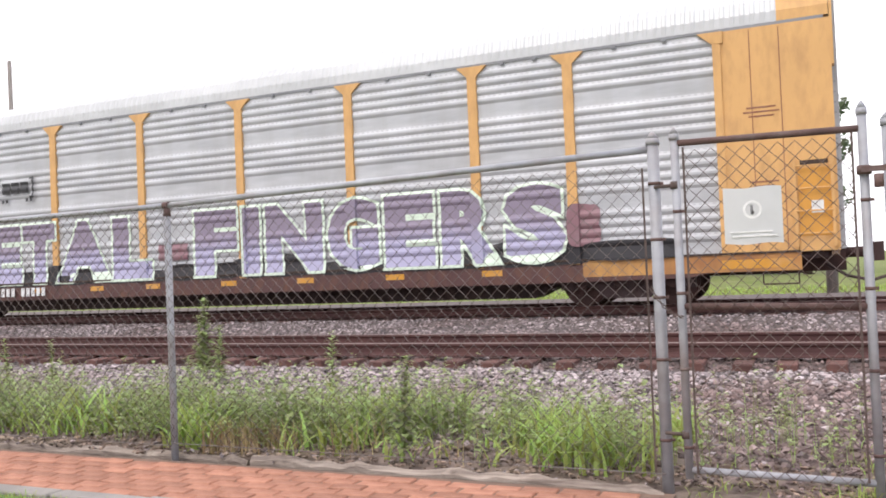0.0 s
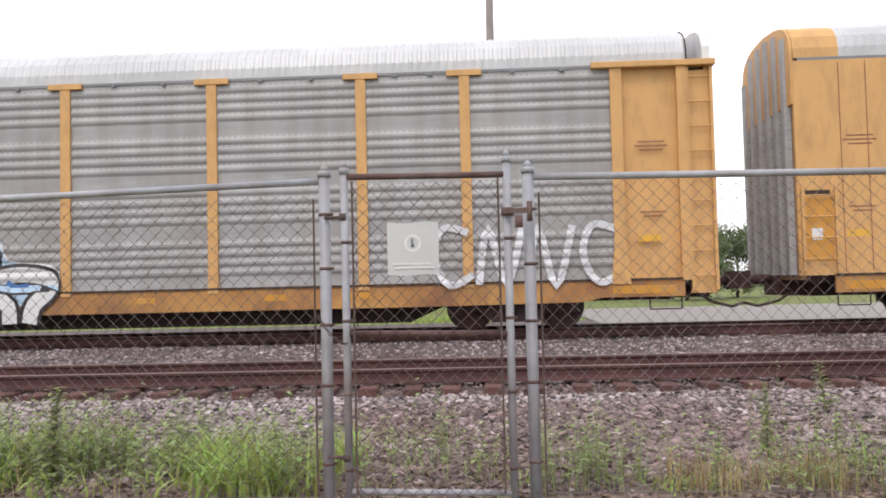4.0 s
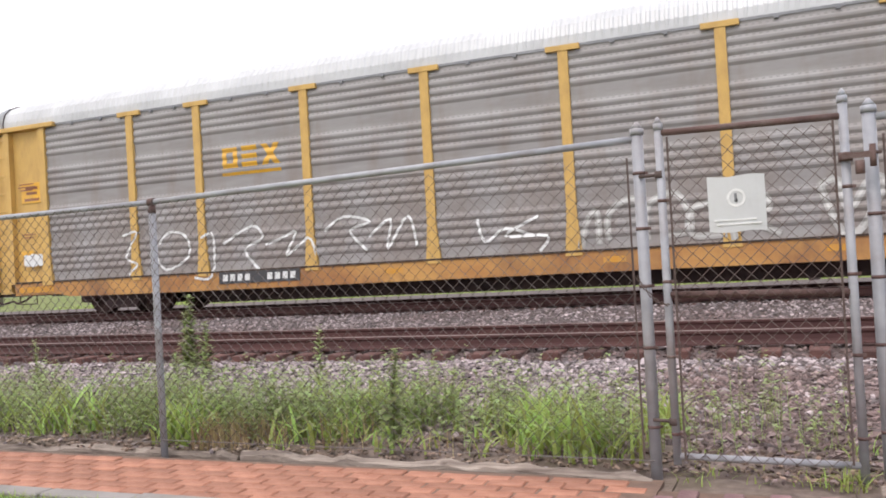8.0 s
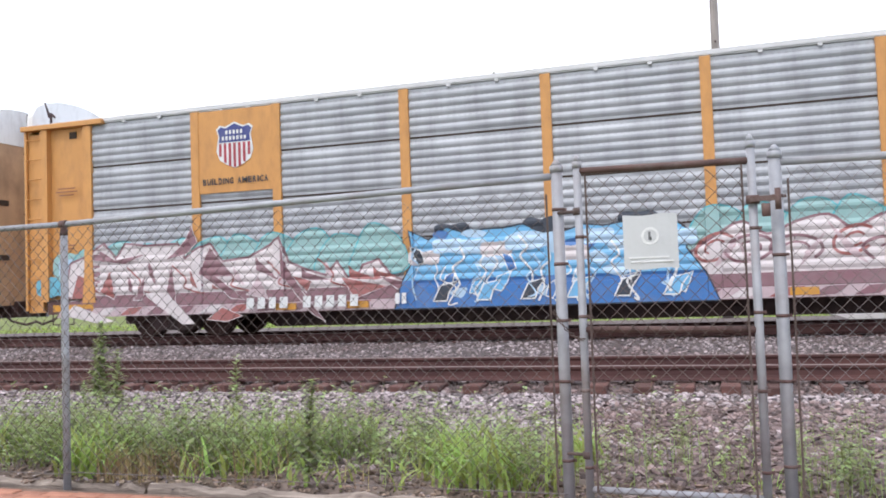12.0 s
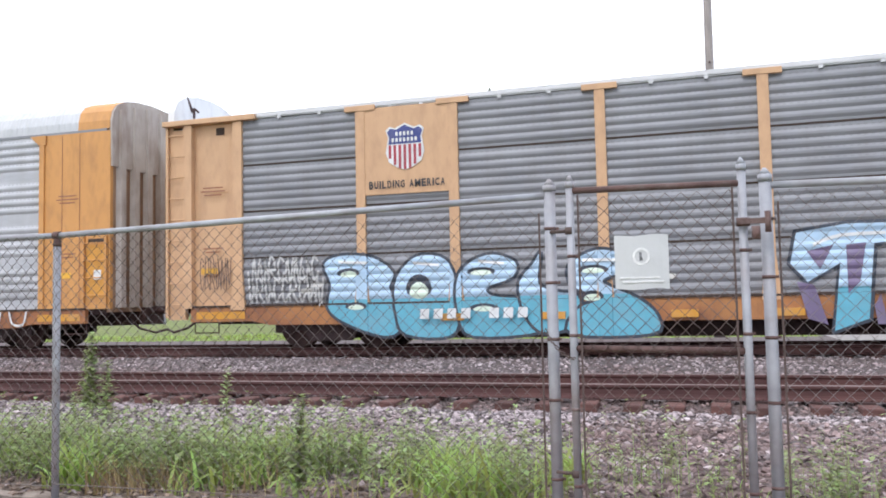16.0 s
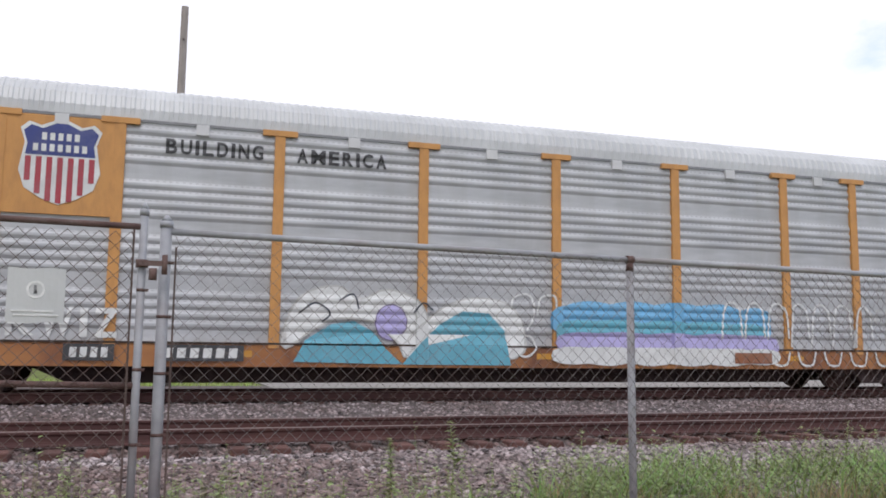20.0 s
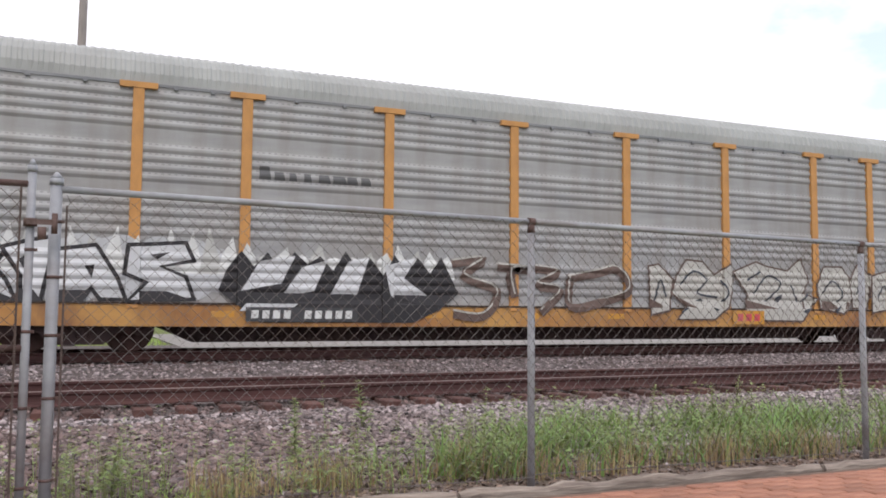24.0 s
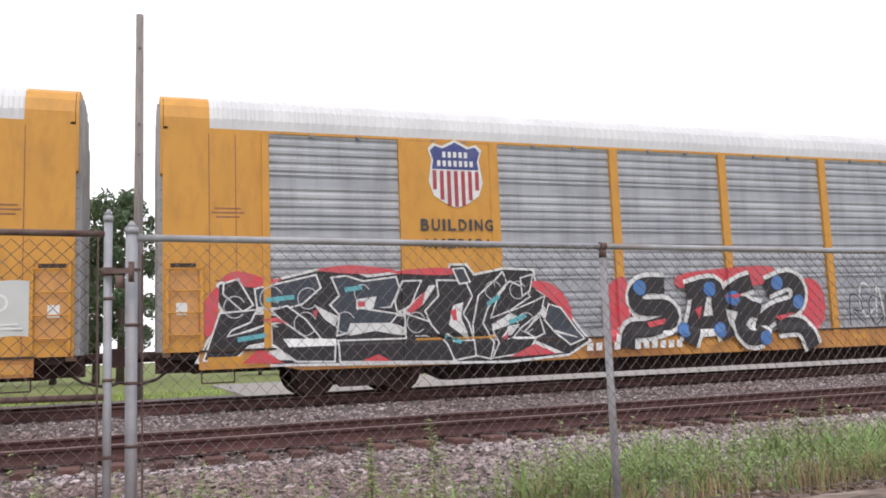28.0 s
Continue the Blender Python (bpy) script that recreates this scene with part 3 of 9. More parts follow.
stones("soil_litter", 9000, (-9, 9), (4.45, 5.25), (0.016, 0.042), lambda x, y: lumpy(x, y) + 0.004, 17, "crumbs of soil, bark and grit along the fence foot",
       lambda x, y: 0.0 if y < kerb_line(x) + 0.03 else 1.0 - 0.7 * (y - 4.45) / 0.8, "litter")

# ---------------------------------------------------------------- paving, kerbs, lawn
bm = bmesh.new()
box(bm, -0.095, 0.095, -0.045, 0.045, -0.06, 0.0)
bevelled(bm, 0.006)
BRICK = mesh_of("brick", bm, M["brick"])
bm = bmesh.new()
box(bm, -0.095, 0.095, -0.045, 0.045, -0.06, 0.0)
bevelled(bm, 0.006)
BRICK_D = mesh_of("dark_brick", bm, M["brick_dark"])


def paving(name, x0, x1, y0, y1, z, label, mesh, rows_along_x=True, seed=1, slope=0.0):
    rng = random.Random(seed)
    base = new(name, None)
    base.location = (0, 0, 0)
    tagged(base, label, "pavement", kind="structure")
    bm = bmesh.new()
    v = box(bm, x0 - (0.02 if rows_along_x else 0.08), x1 + 0.02, y0 - 0.02, y1 + 0.02, 0.05, z - (0.008 if rows_along_x else 0.016))
    part("bedding", bm, M["joint"], base, "sandy bed and joints between pavers")
    spots = []
    if rows_along_x:
        j, y = 0, y0 + 0.05
        while y < y1 - 0.03:
            x = x0 + 0.10 + (0.1 if j % 2 else 0)
            while x < x1 - 0.05:
                spots.append((x, y, 0))
                x += 0.2
            y += 0.1
            j += 1
    else:
        j, x = 0, x0 + 0.05
        while x < x1 - 0.03:
            y = y0 + 0.10 + (0.1 if j % 2 else 0)
            while y < y1 - 0.03:
                spots.append((x, y, 90))
                y += 0.2
            x += 0.1
            j += 1
    spots.sort(key=lambda s: (s[0]) ** 2 + (s[1] - 4.2) ** 2)
    for s in spots[:300]:
        b = part("brick", mesh, None, base)
        b.matrix_basis = pose(s[0] + rng.uniform(-.004, .004), s[1] + rng.uniform(-.004, .004), z + slope * (s[1] - y0) + rng.uniform(-.004, .003), rng.uniform(-.5, .5), rng.uniform(-.5, .5), s[2] + rng.uniform(-1.2, 1.2))
    if len(spots) > 300:
        verts, faces = [], []
        src = [v.co.copy() for v in mesh.vertices]
        pol = [tuple(p.vertices) for p in mesh.polygons]
        for s in spots[300:]:
            m4 = pose(s[0] + rng.uniform(-.004, .004), s[1] + rng.uniform(-.004, .004), z + slope * (s[1] - y0) + rng.uniform(-.004, .003), rng.uniform(-.5, .5), rng.uniform(-.5, .5), s[2] + rng.uniform(-1.2, 1.2))
            o = len(verts)
            verts += [tuple(m4 @ c) for c in src]
            faces += [tuple(i + o for i in p) for p in pol]
        part("far_bricks", raw("far_bricks", verts, faces, mesh.materials[0]), None, base)["kind"] = "stuff"
    return base


paving("pavement_1", -9.0, -0.87, 3.72, 4.46, 0.385, "red clay brick pavement beside the timber kerb, worn pale in spots", BRICK, seed=2)
paving("pavement_2", 0.07, 9.0, 3.22, 4.16, 0.43, "red clay brick pavement along the weathered timber kerb", BRICK, seed=3)
paving("pavement_3", -0.86, 0.05, -6.0, 4.30, 0.385, "plum-coloured brick walkway leading to the gate", BRICK_D, False, seed=4)
bm = bmesh.new()
for i in range(16):
    x = -9.6 + i * 0.62
    box(bm, x + 0.006, x + 0.61, 3.585 + 0.012 * math.sin(i * 2.1), 3.70, 0.2, 0.395 + 0.006 * math.sin(i * 1.3))
    if x > -1.6:
        break
bevelled(bm, 0.008)
part("lawn_edging", bm, M["concrete"], None)
tagged(bpy.data.objects["lawn_edging"], "pale concrete edging between lawn and bricks", "kerb", kind="structure")
tagged(sheet("lawn", [-80, -40, -20] + np.arange(-12, -0.85, 0.37).tolist() + [-0.88], [-60, -30, -15] + np.arange(-8, 3.61, 0.4).tolist(), lambda x, y: 0.365 + 0.012 * noise.noise((x * 2, y * 2, 1)), M["lawn"]),
       "short mown green lawn in front of the brick pavement", "lawn", kind="structure")
tagged(sheet("lawn", np.arange(0.07, 12, 0.4).tolist() + [20, 40, 80], [-60, -30, -15] + np.arange(-8, 3.23, 0.4).tolist(), lambda x, y: 0.40 + 0.012 * noise.noise((x * 2, y * 2, 4)), M["lawn"]),
       "short mown green lawn in front of the brick pavement", "lawn", kind="structure")


def timber(name, a, b, w, z0, z1, label, seed, rough=0.010):
    """A weathered, slightly bowed and split kerb beam from a to b."""
    rng = random.Random(seed)
    n = max(3, int((Vector(b) - Vector(a)).length / 0.11))
    bm = bmesh.new()
    rings = []
    d = (Vector(b) - Vector(a)).normalized()
    s = Vector((-d.y, d.x))
    for i in range(n + 1):
        p = Vector(a).lerp(Vector(b), i / n)
        o = rng.uniform(-rough, rough)
        t = z1 + rng.uniform(-1.6 * rough, 0.9 * rough) - (0.02 if i in (0, n) else 0)
        q = [p + s * (-w / 2 + o), p + s * (-w / 2 + o), p + s * (-w / 2 + 0.02 + o), p + s * (w / 2 - 0.02 + o), p + s * (w / 2 + o), p + s * (w / 2 + o)]
        zz = [z0, t - 0.025, t, t + rng.uniform(-0.008, 0.008), t - 0.025, z0]
        rings.append([bm.verts.new((c.x, c.y, h)) for c, h in zip(q, zz)])
    for u, v in zip(rings, rings[1:]):
        for i in range(5):
            bm.faces.new((u[i], v[i], v[i + 1], u[i + 1]))
    bm.faces.new(rings[0])
    bm.faces.new(rings[-1][::-1])
    me = mesh_of(name, bm, M["old_timber"])
    return tagged(new(name, me), label, "kerb", group="timber kerbs")


timber("timber_kerb", (-3.45, 4.64), (-0.90, 4.47), 0.055, 0.2, 0.412, "splintered grey timber kerb beam sunk beside the brick pavement", 1, .014)
timber("timber_kerb", (-6.2, 4.68), (-3.50, 4.65), 0.05, 0.2, 0.385, "low sunken grey timber kerb beam edging the brick pavement", 2, .014)
timber("timber_kerb", (-9.2, 4.78), (-6.25, 4.70), 0.05, 0.2, 0.382, "low sunken grey timber kerb beam edging the brick pavement", 3)
timber("timber_kerb", (0.09, 4.24), (2.22, 4.26), 0.08, 0.2, 0.49, "cracked tan timber kerb beam beside the gate opening", 4)
timber("timber_kerb", (2.26, 4.28), (4.9, 4.25), 0.07, 0.2, 0.472, "weathered dark timber kerb beam edging the brick pavement", 5)
timber("timber_kerb", (4.94, 4.25), (8.4, 4.20), 0.07, 0.2, 0.468, "weathered dark timber kerb beam edging the brick pavement", 6)

bm = bmesh.new()
box(bm, -1.12, -0.80, 3.0, 4.62, 0.05, 0.355)
part("soil_infill", bm, M["dirt"], None)
tagged(bpy.data.objects["soil_infill"], "packed brown soil between pavement and walkway", "ground", kind="structure")
bm = bmesh.new()
box(bm, 0.0, 0.4, 3.0, 4.62, 0.05, 0.362)
box(bm, -0.79, -0.004, 4.2, 4.62, 0.05, 0.360)
tagged(part("soil_strip", bm, M["dirt"], None), "packed brown soil beside the walkway", "ground", kind="structure")

# ---------------------------------------------------------------- chain link fence and gate
FY = 4.58


def diamonds(bm, x0, x1, z0, z1, y, seed, pitch=0.075, r=0.0018):
    """Woven wire: zigzag strands, each hooked into the next."""
    rng = random.Random(seed)
    half = pitch / 2
    i, x = 0, x0
    while x < x1:
        z, k, prev = z0, 0, None
        while z <= z1 + 1e-6:
            side = 1 if (k + i) % 2 else -1
            px = min(x1, max(x0, x + side * half / 2 + rng.uniform(-.002, .002)))
            p = Vector((px, y + side * 0.0035, z))
            ring = [bm.verts.new(p + Vector((r * math.cos(a), r * math.sin(a), 0))) for a in (0.5, 2.6, 4.7)]
            if prev:
                for a in range(3):
                    bm.faces.new((prev[a], prev[(a + 1) % 3], ring[(a + 1) % 3], ring[a]))
            prev = ring
            z += half
            k += 1
        x += half
        i += 1


def post(name, x, y, z0, z1, r, parent, cap=True, mat="fence_pipe", label="", bands=()):
    bm = bmesh.new()
    tube(bm, (x, y, z0), (x, y, z1), r, 14)
    p = part(name, bm, M[mat], parent, label)
    if cap:
        bm = bmesh.new()
        tube(bm, (x, y, z1 - 0.02), (x, y, z1 + 0.012), r * 1.18, 12)
        tube(bm, (x, y, z1 + 0.012), (x, y, z1 + 0.045), r * 1.1, 12, r * 0.25)
        part("cap", bm, M["fence_rust" if mat == "fence_rust" else "fence_pipe"], p, "domed metal post cap")
    for z in bands:
        bm = bmesh.new()
        tube(bm, (x, y, z - 0.008), (x, y, z + 0.008), r * 1.08, 12)
        box(bm, x + r * 0.9, x + r * 0.9 + 0.018, y - 0.006, y + 0.006, z - 0.007, z + 0.007)
        part("tension_band", bm, M["fence_rust"], p, "rusty tension band")
    return p


def rail(name, p, q, r, parent, mat="fence_pipe", label=""):
    bm = bmesh.new()
    p, q = Vector(p), Vector(q)
    tube(bm, p, q, r, 12)
    return part(name, bm, M[mat], parent, label)


BANDS = (0.62, 1.02, 1.33, 1.62, 1.90)


def fence_run(label, xs, ztops, seed, ends, wire, thick):
    """A stretch of fence: posts, a top rail, a bottom tension wire and the woven mesh."""
    f = new("chain_link_fence")
    tagged(f, label, "fence", group="chain link fence")
    rng = random.Random(seed)
    for i, x in enumerate(xs):
        if x in ends:
            post("terminal_post", x, FY, 0.25, ztops[i] + 0.04, 0.0295, f, True, bands=BANDS)
        else:
            post("line_post", x, FY, 0.25, ztops[i] - 0.06, 0.023, f, False)
            bm = bmesh.new()
            tube(bm, (x, FY, ztops[i] - 0.07), (x, FY, ztops[i] - 0.02), 0.026, 10, 0.02)
            tube(bm, (x - 0.022, FY, ztops[i]), (x + 0.022, FY, ztops[i]), 0.026, 10)
            part("rail_clamp", bm, M["fence_rust"], f, "rusty loop cap holding the top rail")
    for i in range(len(xs) - 1):
        a, b = xs[i], xs[i + 1]
        za, zb = ztops[i], ztops[i + 1]
        rail("top_rail", (a, FY, za), (b, FY, zb), 0.0185, f)
        bm = bmesh.new()
        diamonds(bm, a + 0.05 * (a in ends), b - 0.05 * (b in ends), 0.46, min(za, zb) + 0.015, FY - 0.028, seed + i, r=thick)
        part("chain_link", bm, M[wire], f, "woven diamond wire mesh, rusty in places", normals=False)
        bm = bmesh.new()
        tube(bm, (a, FY - 0.03, 0.47), (b, FY - 0.03, 0.455), 0.003, 6)
        part("tension_wire", bm, M["wire"], f)
    for x in ends:
        s = 1 if x == xs[0] else -1
        bm = bmesh.new()
        box(bm, x + s * 0.052 - 0.005, x + s * 0.052 + 0.005, FY - 0.034, FY - 0.029, 0.46, 1.98)
        part("tension_bar", bm, M["strap"], f, "rusty flat tension bar")
    return f


fence_run("grey galvanised chain link fence with slightly sagging top rail", [-12.9, -10.0, -6.95, -4.02, -0.90], [1.99, 1.99, 1.99, 2.00, 2.075], 21, (-0.90,), "wire_brown", 0.0023)
fence_run("grey galvanised chain link fence beside weedy ballast", [0.155, 2.88, 5.72, 8.6, 11.5], [2.065, 2.03, 1.995, 1.99, 1.99], 31, (0.155,), "wire", 0.0019)

gate = new("gate")
tagged(gate, "closed rusty chain link walk gate with a faded sign", "gate")
GY = 4.52
post("gate_stile", -0.785, GY, 0.45, 2.12, 0.0205, gate, True, bands=(0.60, 0.98, 1.35, 1.75))
post("gate_stile", 0.045, GY, 0.40, 2.155, 0.0205, gate, True, bands=(0.60, 0.98, 1.35, 1.75))
rail("gate_top_rail", (-0.77, GY, 2.085), (0.03, GY, 2.075), 0.0165, gate, "fence_rust", "rust-brown gate top rail")
rail("gate_middle_rail", (-0.77, GY, 1.285), (0.03, GY, 1.27), 0.0165, gate, "fence_rust", "rust-brown gate middle rail")
rail("gate_bottom_rail", (-0.77, GY, 0.49), (0.03, GY, 0.475), 0.0165, gate)
bm = bmesh.new()
diamonds(bm, -0.745, 0.005, 0.47, 2.07, GY - 0.02, 41, r=0.0027)
part("chain_link", bm, M["gate_wire"], gate, "woven diamond wire mesh", normals=False)
for x in (-0.742, 0.0):
    bm = bmesh.new()
    box(bm, x - 0.005, x + 0.005, GY - 0.027, GY - 0.022, 0.48, 2.06)
    part("tension_bar", bm, M["strap"], gate, "rusty flat tension bar")
for z in (0.66, 1.88):
    bm = bmesh.new()
    tube(bm, (-0.895, GY + 0.03, z), (-0.79, GY, z), 0.009, 8)
    tube(bm, (-0.79, GY, z - 0.018), (-0.79, GY, z + 0.018), 0.024, 10)
    part("hinge", bm, M["strap"], gate, "rusty strap hinge")
bm = bmesh.new()
tube(bm, (0.045, GY - 0.004, 1.865), (0.045, GY - 0.004, 1.905), 0.032, 12)
box(bm, 0.03, 0.15, GY - 0.05, GY - 0.04, 1.872, 1.898)
tube(bm, (0.155, GY - 0.045, 1.83), (0.155, GY - 0.045, 1.93), 0.014, 8)
tube(bm, (0.10, GY - 0.05, 1.80), (0.10, GY - 0.05, 1.86), 0.02, 8)
part("latch", bm, M["fence_rust"], gate, "rusty fork latch")
# a short chain slung from the post round the gate's stile
bm = bmesh.new()
hang = [Vector((-0.925 + 0.15 * i / 11, GY - 0.045, 1.385 - 0.15 * i / 11 - 0.035 * math.sin(math.pi * i / 11))) for i in range(12)]
for i, (p, q) in enumerate(zip(hang, hang[1:])):
    side = Vector((0, 0.006, 0)) if i % 2 else Vector((0.004, 0, 0.004))
    tube(bm, p - side, q - side, 0.0035, 6)
    tube(bm, p + side, q + side, 0.0035, 6)
part("chain", bm, M["strap"], gate, "short rusty chain round the stile")
bm = bmesh.new()
bow = [(-0.565 + 0.26 * i / 8, GY - 0.034 - 0.012 * (1 - (i / 4 - 1) ** 2)) for i in range(9)]
rows_ = [[bm.verts.new((x, y + o, z + 0.004 * math.sin(x * 30))) for x, y in bow] for z, o in ((1.575, 0), (1.84, 0), (1.84, 0.004), (1.575, 0.004))]
for u_, v_ in zip(rows_, rows_[1:] + rows_[:1]):
    for i in range(8):
        bm.faces.new((u_[i], u_[i + 1], v_[i + 1], v_[i]))
sign = part("sign", bm, M["sign"], gate, "faded pale grey square notice")
bm = bmesh.new()
ring = [(-0.435 + 0.043 * math.cos(a), 1.735 + 0.043 * math.sin(a)) for a in np.linspace(0, 6.283, 24, endpoint=False)]
inn = [(-0.435 + 0.031 * math.cos(a), 1.735 + 0.031 * math.sin(a)) for a in np.linspace(0, 6.283, 24, endpoint=False)]
A = [bm.verts.new((x, GY - 0.0485, z)) for x, z in ring]
B = [bm.verts.new((x, GY - 0.0485, z)) for x, z in inn]
for i in range(24):
    bm.faces.new((A[i], A[(i + 1) % 24], B[(i + 1) % 24], B[i]))
part("sign_ring", bm, M["sign_mark"], sign, "pale printed ring")
bm = bmesh.new()
box(bm, -0.444, -0.432, GY - 0.0490, GY - 0.0400, 1.715, 1.757)
box(bm, -0.438, -0.428, GY - 0.0490, GY - 0.0400, 1.715, 1.730)
part("sign_symbol", bm, M["sign_dark"], sign, "small dark printed symbol")
for i, (z, a, b) in enumerate(((1.632, -0.54, -0.35), (1.612, -0.53, -0.33))):
    bm = bmesh.new()
    box(bm, a, b, GY - 0.0490, GY - 0.0400, z - 0.004, z + 0.003)
    part("sign_line", bm, M["sign_mark"], sign, "illegible printed line")

# ---------------------------------------------------------------- grass, weeds
def blades(name, spots, mat, label, height, width, seed, lean=0.35, seg=3, cat="grass"):
    """Curved tapering blades, one strip each."""
    rng = np.random.default_rng(seed)
    V, F = [], []
    for x, y, z, k in spots:
        h = height * k * rng.uniform(0.55, 1.15)
        a = rng.uniform(0, 6.283)
        dx, dy = math.cos(a), math.sin(a)
        b = rng.uniform(0.25 * lean, lean) * h
        w = width * rng.uniform(0.6, 1.3)
        o = len(V)
        for i in range(seg + 1):
            t = i / seg
            cx, cy, cz = x + dx * b * t * t, y + dy * b * t * t, z + h * (t - 0.42 * t * t * (b / h))
            ww = w * (1 - t) ** 0.6 * 0.5
            if i == seg:
                V.append((cx, cy, cz))
            else:
                V.append((cx - dy * ww, cy + dx * ww, cz))
                V.append((cx + dy * ww, cy - dx * ww, cz))
        for i in range(seg - 1):
            F.append((o + 2 * i, o + 2 * i + 1, o + 2 * i + 3, o + 2 * i + 2))
        F.append((o + 2 * seg - 2, o + 2 * seg - 1, o + 2 * seg))
    return tagged(new(name, raw(name, V, F, mat)), label, cat, kind="stuff")


rng = random.Random(8)


def scatter(n, xr, yr, dens, clump=2.1):
    out = []
    while len(out) < n:
        x, y = rng.uniform(*xr), rng.uniform(*yr)
        c = max(0.0, min(1.0, 0.5 + 0.9 * noise.noise((x * clump, y * clump, 7.7))))
        if rng.random() < dens(x, y) * (0.06 + c * c * c * 1.6):
            out.append((x, y, ground_z(x, y) - 0.03, 0.45 + 1.0 * c))
    return out


def left_band(x, y):
    return max(0.0, min(1.0, (6.75 - y) / 0.9)) * min(1, (y - 4.65) / 0.3) * (1 if x < -1.6 else 0.8)


blades("grass", scatter(2100, (-13, -0.95), (4.75, 6.9), lambda x, y: left_band(x, y) * (1.0 if x > -4.3 else 0.22), 1.5), M["grass"], "tall bright green grass growing along the fence", 0.36, 0.026, 1, 1.35, 5)
blades("grass", scatter(90, (-0.85, 0.05), (4.42, 4.8), lambda x, y: 0.4) + scatter(620, (-1.0, 2.6), (4.75, 6.2), lambda x, y: 0.25 if y < 5.4 else 0.12), M["grass"], "sparse green grass tufts at the gate", 0.11, 0.008, 2, 1.5, 4)


def right_band(x, y):
    e = 5.1 + max(0.0, min(2.4, (x - 1.6) * 0.75))
    return min(1, (y - 4.7) / 0.2) if y < e else max(0, 1 - (y - e) / 0.4)


blades("grass", scatter(4300, (2.2, 14), (4.75, 8.0), right_band), M["verge_grass"], "tall green grass on the verge beside the fence", 0.34, 0.017, 3, 1.35, 5)
blades("dry_grass", scatter(420, (-3.95, -3.3), (4.72, 5.0), lambda x, y: 0.9) + scatter(330, (-12, -1), (4.72, 5.6), lambda x, y: 0.4) + scatter(2200, (0.9, 9), (4.72, 5.6), lambda x, y: 0.5 if y < 5.2 else .2), M["straw"], "dry straw-coloured grass at the fence foot", 0.2, 0.008, 4)
blades("lawn_grass", [(rng.uniform(-7.5, -0.9), 3.58 - abs(rng.gauss(0, 0.25)), 0.36, 1) for _ in range(3500)] + [(rng.uniform(1.5, 7.5), 3.2 - abs(rng.gauss(0, 0.2)), 0.395, 1) for _ in range(1800)],
       M["grass"], "short lawn grass along the paving edge", 0.06, 0.006, 5, 0.6, 2)


blades("field_grass", [(rng.uniform(-34, 3.4), rng.uniform(30.9, 37.0), 0.14, 1) for _ in range(5000)], M["grass"], "rough grass fringe beyond the far track", 0.26, 0.04, 6, 0.9, 2)


def leaf_patch(name, spots, mat, label, seed, leaf=0.055):
    """Low broad-leaved growth: thin stalks, each with a handful of leaves."""
    r = random.Random(seed)
    V, F = [], []
    for x, y, z, k in spots:
        h = 0.30 * k * r.uniform(0.45, 1.45)
        lx, ly = r.uniform(-.12, .12) * h, r.uniform(-.12, .12) * h
        o = len(V)
        V += [(x - .003, y, z), (x + .003, y, z), (x + lx, y + ly, z + h)]
        F.append((o, o + 1, o + 2))
        for i in range(r.randint(6, 11)):
            t = r.uniform(.25, 1.0)
            a = r.uniform(0, 6.283)
            ln = leaf * r.uniform(.6, 1.5) * (1.3 - .5 * t)
            c = Vector((x + lx * t, y + ly * t, z + h * t))
            d = Vector((math.cos(a), math.sin(a), r.uniform(-.1, .8))).normalized()
            q = Vector((-d.y, d.x, 0)).normalized() * ln * .26
            o = len(V)
            V += [tuple(c), tuple(c + d * ln * .5 + q), tuple(c + d * ln * .5 - q), tuple(c + d * ln - Vector((0, 0, ln * .2)))]
            F += [(o, o + 2, o + 1), (o + 1, o + 2, o + 3)]
    return tagged(new(name, raw(name, V, F, mat)), label, "weeds", kind="stuff")


leaf_patch("broadleaf_weeds", scatter(3300, (-13, -0.95), (4.8, 7.4), lambda x, y: (left_band(x, y) + 0.12) * (1.0 if x < -3.6 else 0.5), 1.0), M["weed"], "leafy green weeds among the grass and stones", 61)
leaf_patch("broadleaf_weeds", scatter(1500, (2.0, 14), (4.8, 8.2), lambda x, y: right_band(x, y) * .8 + .08, 1.0), M["weed"], "leafy green weeds on the verge", 62)
leaf_patch("broadleaf_weeds", scatter(60, (-0.9, 0.1), (4.9, 6.4), lambda x, y: .5, 1.4) + scatter(190, (0.2, 3.2), (4.7, 5.9), lambda x, y: .6 if y < 5.3 else .2, 1.6), M["weed"], "small leafy weeds at the gate", 63, .045)


